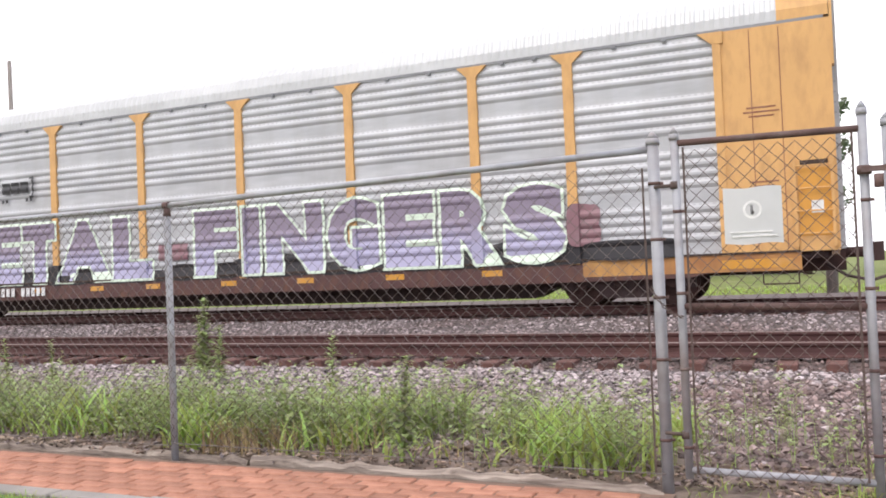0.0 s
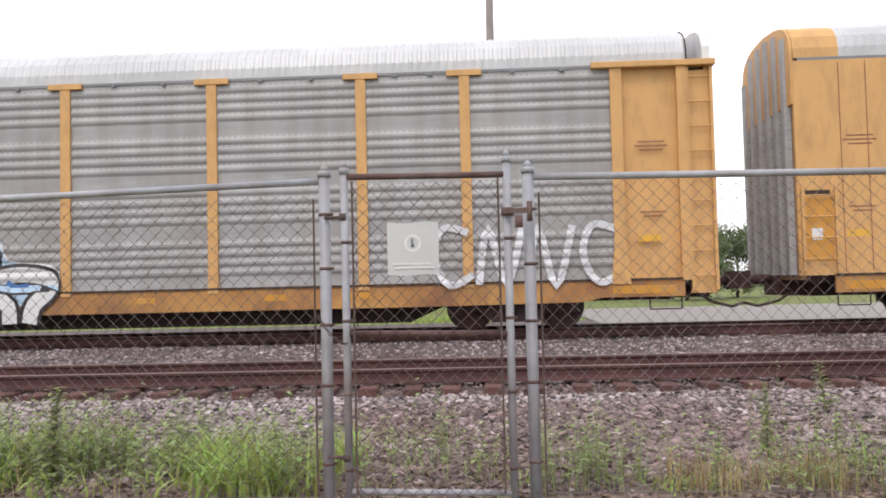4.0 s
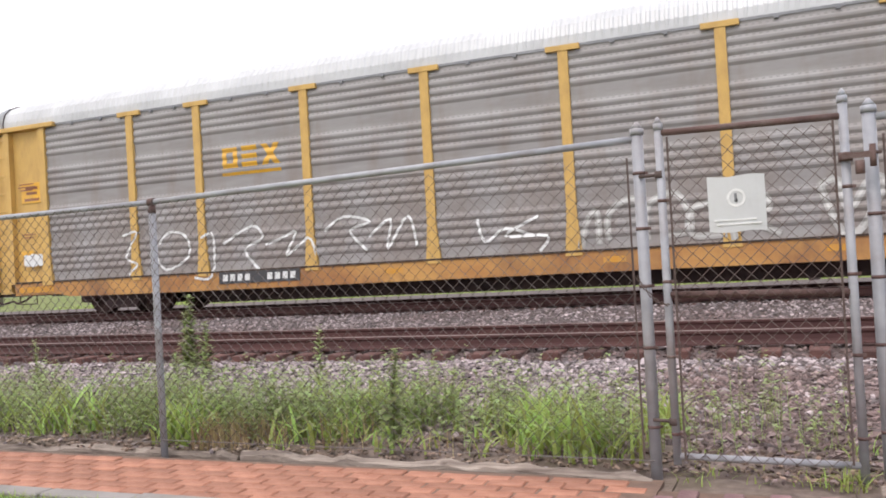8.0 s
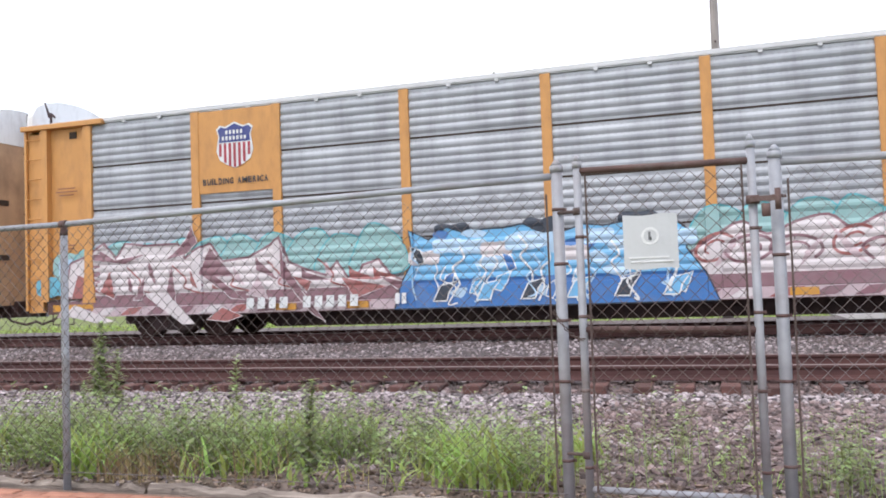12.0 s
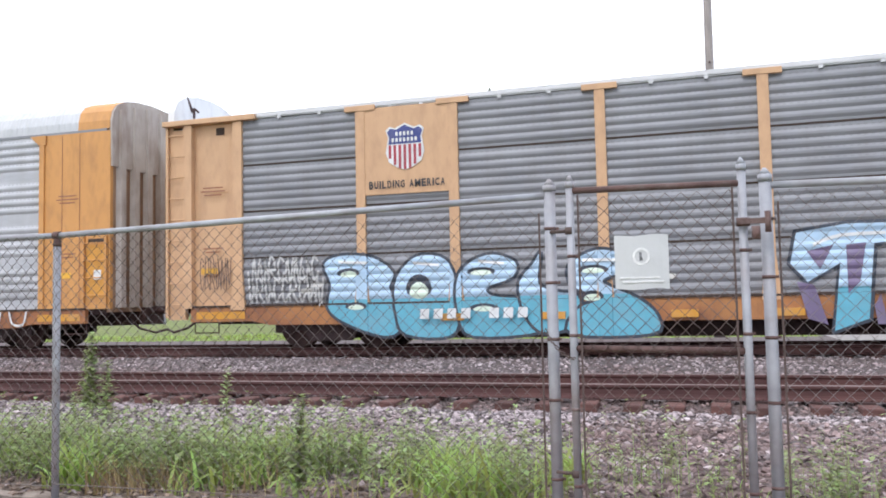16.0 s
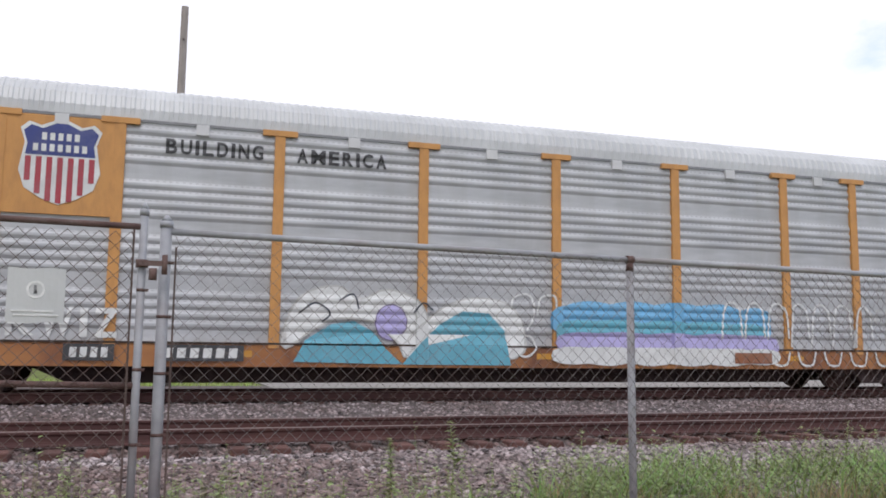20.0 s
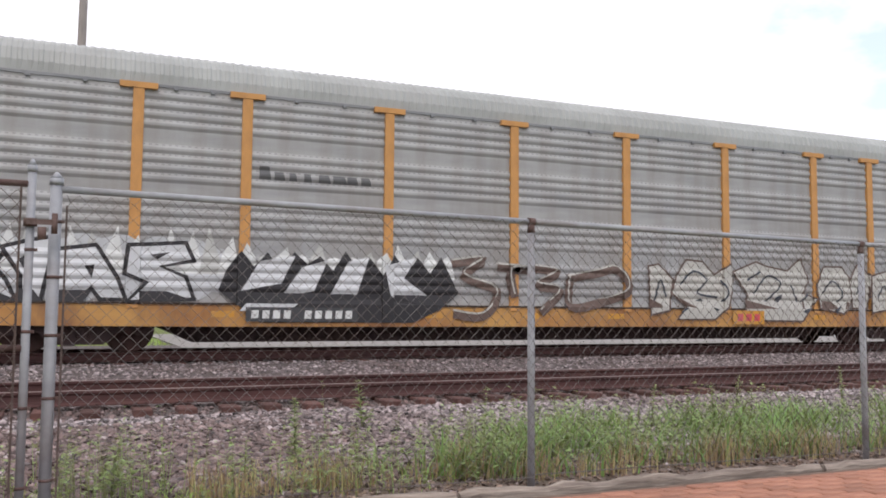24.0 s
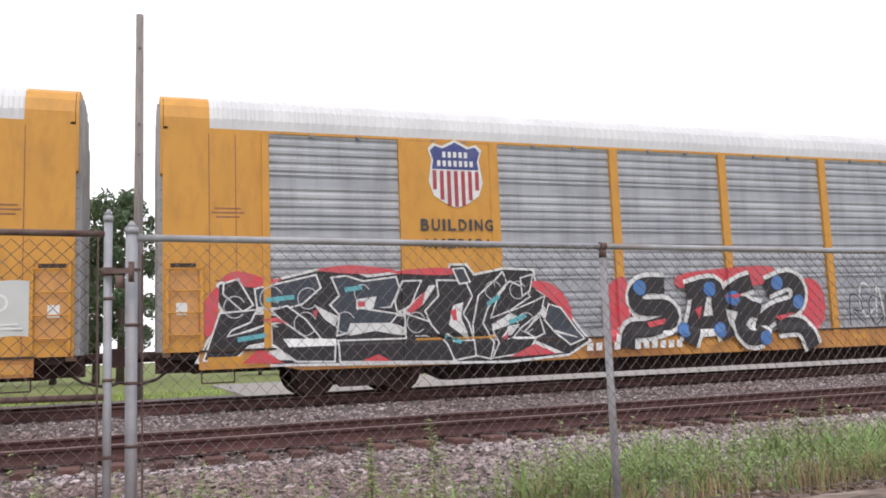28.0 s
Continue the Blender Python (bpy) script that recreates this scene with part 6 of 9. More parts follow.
sk.cloud(-11.0, -10.1, 1.5, 1.85, M["p_plum"], .004, 90, bumps=4, label="small dark painted patch")
sk.cloud(-12.0, -11.0, .95, 1.3, M["p_black"], .004, 91, bumps=4, label="small dark painted patch")
BLOCKS = (("M", -9.26, -7.50), ("E", -7.05, -5.72), ("T", -5.68, -4.42), ("A", -4.36, -2.62), ("L", -2.50, -1.22),
          ("F", .10, 1.40), ("I", 1.55, 2.0), ("N", 2.16, 3.70), ("G", 3.82, 5.12), ("E", 5.26, 6.46), ("R", 6.60, 7.85), ("S", 8.0, 9.3))
for ch, a, b in BLOCKS:
    for mt, grow, nm in (("p_mint", .135, "letter_outline"), ("p_two", .07, "graffiti_letter")):
        sk.glyph(ch, a + .08, b - .08, 1.02, 2.42, M[mt], 0, grow, 0, nm, "purple block graffiti letter edged in pale mint")
sk.poly([(-1.0, 1.35), (-.1, 1.35), (-.1, 1.75), (-1.0, 1.75)], "graffiti_stroke", M["p_plum"], .012, "dark dash between the words")
sk.cloud(9.3, 10.0, 1.2, 2.05, M["p_plum"], .006, 93, bumps=5, label="dark painted tail of the graffiti")
sk.cloud(9.6, 11.5, .9, 1.3, M["p_black"], .006, 94, bumps=5, label="black painted tail of the graffiti")
for x in (-6.62, -5.18):
    s_ = 1 if x < -6 else -1
    sk.poly([(x, 3.22), (x + s_ * .16, 3.22), (x + s_ * .16, 3.28), (x + s_ * .06, 3.28), (x + s_ * .06, 3.72), (x + s_ * .16, 3.72), (x + s_ * .16, 3.78), (x, 3.78)][::s_], "logo_bracket", M["l_black"], .01, "dark square bracket of a plain logo")
for i in range(3):
    a = -6.36 + i * .34
    sk.poly([(a, 3.36), (a + .29, 3.36), (a + .31, 3.66), (a + .02, 3.66)], "logo_block", M["l_black"], .01, "dark logo block")
for a in (-6.4, -6.25, -5.5, -5.35):
    sk.poly([(a, 3.13), (a + .1, 3.13), (a + .1, 3.22), (a, 3.22)], "logo_dot", M["l_black"], .01, "small dark square")
sk.bars(-6.67, -4.80, .60, .82, 10, M["p_white"], .012, (4,))

# second car
car, sk = build_car(1, dict(label="grey and tan-yellow autorack car with white outlined graffiti", paint="yellow", sheet="galv_grey", kind="sheet", posts="tee", ends="ladder", roof="roof_metal", sill="sill_yellow", end="end_amber_brightened"))
CARS.append(car)
for d in (-1, 1):
    stencils(sk, d)
for i, w in enumerate((.24, .22, .16, .16, .26, .30, .24, .22)):
    a = -7.28 + i * .305
    sk.poly([(a, 3.38), (a + w, 3.38), (a + w * .8 + .03, 3.56 if i else 3.66), (a + .03, 3.56 if i else 3.66)], "logo_block", M["l_grey"], .01, "dark slanted logo block")
sk.shape([(-12, 1.1), (-11.61, 1.68), (-10.72, 1.86), (-10.23, 1.49), (-7.82, 1.53), (-7.11, 1.68), (-6.6, 1.42), (-5.85, 1.26), (-5.69, 1.08), (-6.44, 0.89), (-7.25, 0.75), (-7.83, 0.85), (-10.24, 0.82), (-11.24, 0.94)], M["p_black"], label="black shadow of the graffiti")
sk.fat(([(-10.66, 1.71), (-11.2, 1.71), (-11.69, 1.24), (-11.54, 1.02), (-10.88, 1.26), (-10.51, 1.13), (-10.71, 0.76)],), .26, M["p_black"], M["p_white"], M["p_white"], .5, .06, "white graffiti letter edged in black")
sk.shape([(-10.5, 1.41), (-10.21, 1.33), (-10.02, 0.82), (-10.39, 0.69), (-10.36, 1.06)], M["p_white"], M["p_black"], .05, False, label="white graffiti letter edged in black")
sk.shape([(-9.86, 1.44), (-9.49, 1.4), (-9.48, 0.8), (-10.05, 0.68), (-9.77, 1.04)], M["p_white"], M["p_black"], .05, False, label="white graffiti letter edged in black")
sk.shape([(-9.37, 1.49), (-8.77, 1.34), (-8.29, 1.4), (-7.82, 1.33), (-7.7, 0.64), (-8.05, 0.65), (-8.27, 1.09), (-8.75, 1.01), (-9.07, 0.93)], M["p_pale"], M["p_black"], .05, False, label="white graffiti letter edged in black")
sk.shape([(-7.23, 1.58), (-6.98, 1.52), (-7.19, 1.22), (-6.66, 1.29), (-5.96, 1.13), (-6.08, 0.85), (-6.88, 0.96), (-7.23, 0.74), (-7.36, 1.09)], M["p_white"], M["p_black"], .05, False, label="white graffiti letter edged in black")
sk.shape([(-4.82, 1.1), (-4.54, 1.17), (-4.22, 0.99), (-3.96, 0.88), (-4.23, 0.75), (-4.66, 0.84)], M["p_chalk"], smooth=True, label="pale smear of paint")
sk.shape([(-3.61, 1.52), (-3.12, 2.01), (-2.38, 1.98), (-1.67, 1.66), (-0.95, 2.1), (0.05, 2.01), (0.32, 1.58), (1.18, 1.45), (1.38, 1.13), (1.06, 0.74), (-0.1, 0.77), (-1.7, 0.96), (-2.22, 0.83), (-2.95, 0.64), (-3.69, 0.87)], M["p_pale"], M["p_white"], .03, True, label="pale blue mist of the graffiti")
sk.fat(([(-2.58, 1.78), (-3.12, 1.8), (-3.54, 1.4), (-3.47, 0.93), (-2.95, 0.64), (-2.36, 0.92)],), .30, M["p_black"], M["p_white"], M["p_white"], .9, .075, "white graffiti letter edged in black")
sk.fat(([(-2.26, 0.91), (-2.08, 1.35), (-1.85, 1.45), (-1.74, 1.03), (-1.46, 1.44)],), .30, M["p_black"], M["p_white"], M["p_white"], .9, .075, "white graffiti letter edged in black")
sk.fat(([(-1.45, 1.61), (-0.82, 1.83), (-0.12, 1.79), (-0.07, 1.51), (-0.68, 1.25), (-1.17, 0.92), (-0.59, 0.91)],), .30, M["p_black"], M["p_white"], M["p_white"], .9, .075, "white graffiti letter edged in black")
sk.fat(([(-0.29, 1.17), (0.5, 1.31), (1.14, 1.22), (1.16, 0.98), (0.86, 0.69), (0.77, 0.34)],), .30, M["p_black"], M["p_white"], M["p_white"], .9, .075, "white graffiti letter edged in black")
sk.fat(([(-0.66, 0.76), (0.25, 0.78), (0.38, 0.34)],), .30, M["p_black"], M["p_white"], M["p_white"], .9, .075, "white graffiti letter edged in black")
sk.shape([(-2.22, 0.83), (-1.2, 0.69), (-0.4, 0.36), (-0.34, 0.28), (-1.31, 0.51), (-2.22, 0.68)], M["p_black"], M["p_white"], .025, label="black swoosh of the graffiti")
sk.stroke([(-0.36, 1.71), (-0.66, 1.62), (-0.96, 1.65)], .10, "graffiti_line", M["p_blue"], 0, "blue streak on the letter")
sk.stroke([(0.3, 1.17), (0.49, 1.06), (0.74, 1.09)], .10, "graffiti_line", M["p_blue"], 0, "blue streak on the letter")
sk.stroke([(-3.24, 1.5), (-3.03, 1.6)], .10, "graffiti_line", M["p_blue"], 0, "blue streak on the letter")
sk.stroke([(-9, 1.82), (-8.75, 2.02), (-8.69, 1.74), (-8.39, 2.03), (-8.28, 1.75), (-7.99, 2.01), (-7.81, 1.78)], .035, "graffiti_tag", M["p_navy"], 0, "thin dark spray tag")
number_plate(sk, -7.1, -4.8, .62, .80, 10, (4,))
sk.scrawl(8.7, 12.5, .90, 2.0, 4, .14, M["p_bright"], .008, 15, "loose white spray tag")
sk.scrawl(-13.1, -12.5, 1.1, 1.8, 3, .05, M["p_red"], .012, 17, "small red spray tag")

# third car
car, sk = build_car(2, dict(label="dirty grey and lemon-yellow autorack car with white scrawled tags", paint="lemon", sheet="galv_dirty", kind="sheet", posts="flare", ends="ladder", roof="roof_metal", sill="sill_yellow", patches=4, end="end_lemon"))
CARS.append(car)
for d in (-1, 1):
    stencils(sk, d)
for i in range(3):
    a = -6.74 + i * .54
    c = M["l_yellow"]
    if i == 0:
        for q in ([(a, 3.38), (a + .42, 3.38), (a + .42, 3.49), (a, 3.49)], [(a, 3.75), (a + .42, 3.75), (a + .42, 3.86), (a, 3.86)], [(a, 3.40), (a + .12, 3.40), (a + .12, 3.84), (a, 3.84)], [(a + .30, 3.40), (a + .42, 3.40), (a + .42, 3.84), (a + .30, 3.84)]):
            sk.poly(q, "logo_block", c, .010, "yellow logo stroke")
    elif i == 2:
        sk.poly([(a, 3.38), (a + .16, 3.38), (a + .5, 3.86), (a + .34, 3.86)], "logo_block", c, .010, "yellow logo stroke")
        sk.poly([(a, 3.86), (a + .16, 3.86), (a + .5, 3.38), (a + .34, 3.38)][::-1], "logo_block", c, .013, "yellow logo stroke")
    else:
        for z in (3.38, 3.57, 3.76):
            if i == 0 and z == 3.57:
                continue
            sk.poly([(a, z), (a + .42, z), (a + .42, z + .11), (a, z + .11)], "logo_block", c, .010, "yellow logo stroke")
sk.poly([(-6.76, 3.20), (-5.14, 3.20), (-5.14, 3.27), (-6.76, 3.27)], "logo_line", M["l_yellow"], .010, "yellow line under the logo")
bm = bmesh.new()
box(bm, -13.26, -12.52, -SIDE + .035, -SIDE + .058, 3.06, 3.60)
pl = part("placard", bm, M["l_yellow"], car, "bright yellow placard with dark lines")
for i, (w, z) in enumerate(((.42, 3.46), (.38, 3.32), (.52, 3.15))):
    bm = bmesh.new()
    box(bm, -12.89 - w / 2, -12.89 + w / 2, -SIDE + .030, -SIDE + .034, z - .035, z + .035)
    part("placard_line", bm, M["p_rust"], pl)
sk.stroke([(-9.87, 1.98), (-9.34, 2.03), (-9.77, 1.44), (-9.37, 1.24), (-9.72, 0.99)], .06, "graffiti_tag", M["p_white"], 0, "thin scrawled white spray tag")
sk.stroke([(-8.74, 1.69), (-8.42, 1.97), (-7.92, 1.85), (-7.86, 1.35), (-8.56, 1.06), (-8.86, 1.47)], .06, "graffiti_tag", M["p_white"], 0, "thin scrawled white spray tag")
sk.stroke([(-7.44, 1.77), (-7.12, 1.82), (-7.19, 0.85), (-7.69, 0.83)], .06, "graffiti_tag", M["p_white"], 0, "thin scrawled white spray tag")
sk.stroke([(-6.83, 1.59), (-6.02, 1.97), (-5.74, 1.67), (-6.24, 1.41), (-5.76, 0.82)], .06, "graffiti_tag", M["p_white"], 0, "thin scrawled white spray tag")
sk.stroke([(-5.68, 1.5), (-5.2, 1.64), (-4.84, 1.76), (-5.12, 1.22), (-4.5, 1.6), (-4.31, 1.18)], .06, "graffiti_tag", M["p_white"], 0, "thin scrawled white spray tag")
sk.stroke([(-4.11, 1.72), (-3.61, 2.01), (-2.96, 1.85), (-3.46, 1.68), (-3.06, 1.22)], .06, "graffiti_tag", M["p_white"], 0, "thin scrawled white spray tag")
sk.stroke([(-3.01, 1.52), (-2.46, 1.88), (-2.57, 1.22), (-2.05, 1.92), (-1.87, 1.25)], .06, "graffiti_tag", M["p_white"], 0, "thin scrawled white spray tag")
sk.stroke([(-0.49, 1.73), (-0.34, 1.24), (0.11, 1.49), (0.7, 1.31)], .06, "graffiti_tag", M["p_white"], 0, "thin scrawled white spray tag")
sk.stroke([(0.81, 1.7), (0.1, 1.34), (0.98, 1.29), (0.8, 0.98)], .06, "graffiti_tag", M["p_white"], 0, "thin scrawled white spray tag")
sk.stroke([(1.65, 0.98), (1.77, 1.49), (1.99, 1.69), (2.01, 1.05)], .13, "graffiti_tag", M["p_dull"], 0, "faded grey outlined graffiti letter")
sk.stroke([(1.65, 0.98), (1.77, 1.49), (1.99, 1.69), (2.01, 1.05)], .045, "graffiti_line", M["p_haze"], 0, "thin pale outline")
sk.stroke([(2.2, 1.12), (2.23, 1.65), (2.75, 1.9), (2.83, 1.18)], .13, "graffiti_tag", M["p_dull"], 0, "faded grey outlined graffiti letter")
sk.stroke([(2.2, 1.12), (2.23, 1.65), (2.75, 1.9), (2.83, 1.18)], .045, "graffiti_line", M["p_haze"], 0, "thin pale outline")
sk.stroke([(2.93, 1.08), (2.97, 1.74), (3.51, 1.94), (3.75, 1.25), (3.21, 1.16)], .13, "graffiti_tag", M["p_dull"], 0, "faded grey outlined graffiti letter")
sk.stroke([(2.93, 1.08), (2.97, 1.74), (3.51, 1.94), (3.75, 1.25), (3.21, 1.16)], .045, "graffiti_line", M["p_haze"], 0, "thin pale outline")
sk.stroke([(4.38, 1.1), (3.74, 1.13), (3.79, 1.62), (4.34, 1.72)], .13, "graffiti_tag", M["p_dull"], 0, "faded grey outlined graffiti letter")
sk.stroke([(4.38, 1.1), (3.74, 1.13), (3.79, 1.62), (4.34, 1.72)], .045, "graffiti_line", M["p_haze"], 0, "thin pale outline")
sk.stroke([(4.51, 0.98), (4.48, 1.73), (4.96, 1.86), (5.12, 1.53), (4.7, 1.42), (5.29, 1.05)], .13, "graffiti_tag", M["p_dull"], 0, "faded grey outlined graffiti letter")
sk.stroke([(4.51, 0.98), (4.48, 1.73), (4.96, 1.86), (5.12, 1.53), (4.7, 1.42), (5.29, 1.05)], .045, "graffiti_line", M["p_haze"], 0, "thin pale outline")
sk.stroke([(5.97, 1.87), (6.26, 1.95), (6.41, 1.4), (6.76, 1.91), (6.99, 1.85), (6.61, 1.08), (6.28, 1.03), (5.97, 1.87)], .13, "graffiti_tag", M["p_dull"], 0, "faded grey outlined graffiti letter")
sk.stroke([(5.97, 1.87), (6.26, 1.95), (6.41, 1.4), (6.76, 1.91), (6.99, 1.85), (6.61, 1.08), (6.28, 1.03), (5.97, 1.87)], .045, "graffiti_line", M["p_haze"], 0, "thin pale outline")
sk.stroke([(7.24, 1.9), (7.61, 1.95), (7.52, 1.34), (7.1, 1.26), (7.24, 1.9)], .13, "graffiti_tag", M["p_dull"], 0, "faded grey outlined graffiti letter")
sk.stroke([(7.24, 1.9), (7.61, 1.95), (7.52, 1.34), (7.1, 1.26), (7.24, 1.9)], .045, "graffiti_line", M["p_haze"], 0, "thin pale outline")
sk.stroke([(7.76, 1.91), (7.75, 1.28)], .13, "graffiti_tag", M["p_dull"], 0, "faded grey outlined graffiti letter")
sk.stroke([(7.76, 1.91), (7.75, 1.28)], .045, "graffiti_line", M["p_haze"], 0, "thin pale outline")
sk.stroke([(8.42, 1.96), (7.81, 1.64), (8.37, 1.23)], .13, "graffiti_tag", M["p_dull"], 0, "faded grey outlined graffiti letter")
sk.stroke([(8.42, 1.96), (7.81, 1.64), (8.37, 1.23)], .045, "graffiti_line", M["p_haze"], 0, "thin pale outline")
sk.scrawl(10.2, 12.0, 1.1, 1.5, 3, .09, M["p_mint"], .008, 26)
number_plate(sk, -6.9, -4.85, .70, .86, 10, (4, 5))
sk.cloud(-13.2, -12.5, 1.35, 1.7, M["p_white"], .02, 27, bumps=6, rough=.5, label="white paint smear")

# fourth car: long coloured piece over the lower half
car, sk = build_car(3, dict(label="blue-grey flat-roofed autorack car covered in pink and blue graffiti", paint="amber", sheet="galv_blue", kind="panel", posts="bare", ends="ladder", roof="flat", sill="sill_brown", eave="roof_white", solid=(1,), solid_z=3.18, end="end_amber_brightened"))
CARS.append(car)
for d in (-1, 1):
    stencils(sk, d)
sk.shield(-8.43, 4.22, .92, 1.02, .06)
sk.letters("BUILDING AMERICA", -9.25, -7.62, 3.36, 3.50, M["l_black"], .25, .058)


def pink_piece(a, b, peaks, seed, curls):
    """A pale pink field with plum edges, spiked or curled, over a dark stripe and a dusty foot, on an aqua ground."""
    r = random.Random(seed)
    n = len(peaks)
    step = (b - a) / (n - 1)
    for i in range(int((b - a) / .8)):
        x = a + .6 + i * .8
        sk.shape([(x - .6, 1.3), (x - .55, 1.75), (x - .2, 2.08 + r.uniform(0, .22)), (x + .3, 2.02 + r.uniform(0, .2)), (x + .6, 1.7), (x + .55, 1.3)], M["p_aqua"], M["p_teal"], .03, True, label="aqua ground of the graffiti")
    top = peaks if not curls else [(a + i * step + (r.uniform(-.12, .12) if 0 < i < n - 1 else 0), z) for i, z in enumerate(peaks)]
    body = [(a - .15, 1.0)] + top + [(b + .15, 1.0)]
    sk.shape(body, M["p_flesh"], M["p_plum"], .05, curls, label="pale pink field of the graffiti edged in plum")
    sk.poly([(a - .3, .74), (b + .2, .74), (b + .1, .98), (a - .1, .98)], "graffiti_stripe", M["p_plum"], 0, "dark plum stripe of the graffiti")
    sk.poly([(a - .4, .52), (b + .2, .52), (b + .2, .73), (a - .3, .73)], "graffiti_foot", M["p_pink"], 0, "dusty pink foot of the graffiti")
    if curls:
        for i in range(int((b - a) / .8)):
            cx, cz, w = a + .5 + i * .8 + r.uniform(-.2, .2), 1.38 + r.uniform(-.12, .2), r.uniform(.3, .7)
            t0, turn, slant = r.uniform(0, 6.28), r.choice((-1, 1)), r.uniform(-.5, .5)
            for q in (1.0, .5):
                sk.stroke([(cx + w * q * math.cos(t0 + turn * t), cz + slant * w * q * math.cos(t0 + turn * t) * .5 + .24 * q * math.sin(t0 + turn * t)) for t in np.linspace(0, r.uniform(3.5, 5.8), 7)], .03 + .025 * q, "graffiti_line", M["p_plum"] if i % 3 else M["p_ember"], 0, "curling plum line")
            x, e = cx + r.uniform(-.3, .3), r.choice((-1, 1)) * r.uniform(.3, .7)
            sk.shape([(x, 1.05), (x + .3 * e, 1.35), (x + e, 1.7 + r.uniform(0, .25)), (x + .5 * e, 1.28)], M[r.choice(("p_plum", "p_pink", "p_ember"))], label="plum tongue of the graffiti")
    else:
        for i in range(int((b - a) / .55)):
            x, lean = a + .5 + i * .55, r.uniform(.1, .7)
            z0, z1 = r.uniform(1.0, 1.2), r.uniform(1.35, 1.75)
            sk.shape([(x, z1), (x + .10, z1 - .12), (x + lean, z0), (x + .02, z1 - .3)], M[r.choice(("p_plum", "p_ember", "p_pink"))], label="sharp plum sliver of the graffiti")
        for i in range(int((b - a) / 1.2)):
            x = a + .4 + i * 1.2
            sk.stroke([(x, 1.62), (x + .35, 1.30), (x + .30, 1.12), (x + .8, .98)], .035, "graffiti_line", M["p_ember"], 0, "thin brown line of the graffiti")
    for i in range(int((b - a) / .7)):
        x = a + i * .7
        sk.shape([(x, .54), (x + .25, .70), (x + .62, .72), (x + .40, .56)], M[("p_plum", "p_flesh", "p_ember", "p_plum")[i % 4]], label="curved form in the foot of the graffiti")


def blue_piece(a, b, seed):
    """A pale and sky blue field over a deep blue foot, crossed by white lightning lines."""
    r = random.Random(seed)
    for i in range(3):
        x = a + .9 + i * (b - a) / 3
        sk.cloud(x - .4, x + .4, 1.75, 2.16 + r.uniform(0, .1), M["p_navy"], 0, seed + i, bumps=4, rough=.5, label="dark cloud behind the graffiti")
    n = int((b - a) / .38)
    top = [(a + (b - a) * i / n, 2.0 + r.uniform(-.22, .12)) for i in range(n + 1)]
    sk.shape([(a - .35, .52), (a - .2, 1.0), (a + .1, 1.5)] + top + [(b - .1, 1.5), (b + .25, 1.0), (b + .45, .52)], M["p_sky"], M["p_navy"], .03, False, (M["p_blue"], 1.08), "blue field of the graffiti with a deep blue foot")
    for i in range(int((b - a) / .35)):
        x, z = a + .3 + i * .35, r.uniform(.7, 2.0)
        w = r.uniform(.15, .4)
        sk.shape([(x - w, z), (x - .2 * w, z + r.uniform(.06, .16)), (x + w, z + r.uniform(-.05, .1)), (x + .3 * w, z - r.uniform(.06, .16))], M[r.choice(("p_pale", "p_sky", "p_blue", "p_pale"))], smooth=True, label="blue fleck of the graffiti")
    for i in range(int((b - a) / .5)):
        x, z = a + .3 + i * .5, r.uniform(1.45, 1.8)
        sk.cloud(x - .34, x + .34, z - .14, z + .17, M["p_pale"] if i % 3 else M["p_flesh"], 0, seed + 20 + i, bumps=4, rough=.4, label="pale blue patch of the graffiti")
    for i in range(int((b - a) / .5)):
        x, z, w = a + .2 + i * .5 + r.uniform(-.1, .1), r.uniform(.65, 1.7), r.uniform(.2, .45)
        d = r.choice((-1, 1))
        sk.shape([(x, z), (x + d * .3 * w, z + .22), (x + d * w, z + .30), (x + d * .75 * w, z + .1), (x + d * .5 * w, z - .05)], M[r.choice(("p_navy", "p_blue", "p_sky"))], M["p_white"], .022, label="hooked form edged in white")
    for i in range(int((b - a) / .30)):
        x, z = a + .15 + i * .30, r.uniform(1.3, 1.95)
        d = r.choice((-1, 1)) * r.uniform(.06, .2)
        w = r.uniform(.025, .05)
        e = r.uniform(-.35, .35)
        sk.stroke([(x, z), (x + d + .3 * e, z - .25), (x - .5 * d + .5 * e, z - .42), (x + .8 * d + .8 * e, z - .75), (x + e, max(.6, z - r.uniform(.7, 1.2)))], w, "graffiti_line", M["p_white"] if i % 4 else M["p_pale"], 0, "white lightning line")
        if i % 3 == 1:
            sk.shape([(x + .05, .66), (x + .2, .95), (x + .5, 1.02), (x + .36, .84), (x + .3, .66)], M["p_navy"] if i % 2 else M["p_sky"], M["p_white"], .03, label="dark hooked form edged in white")


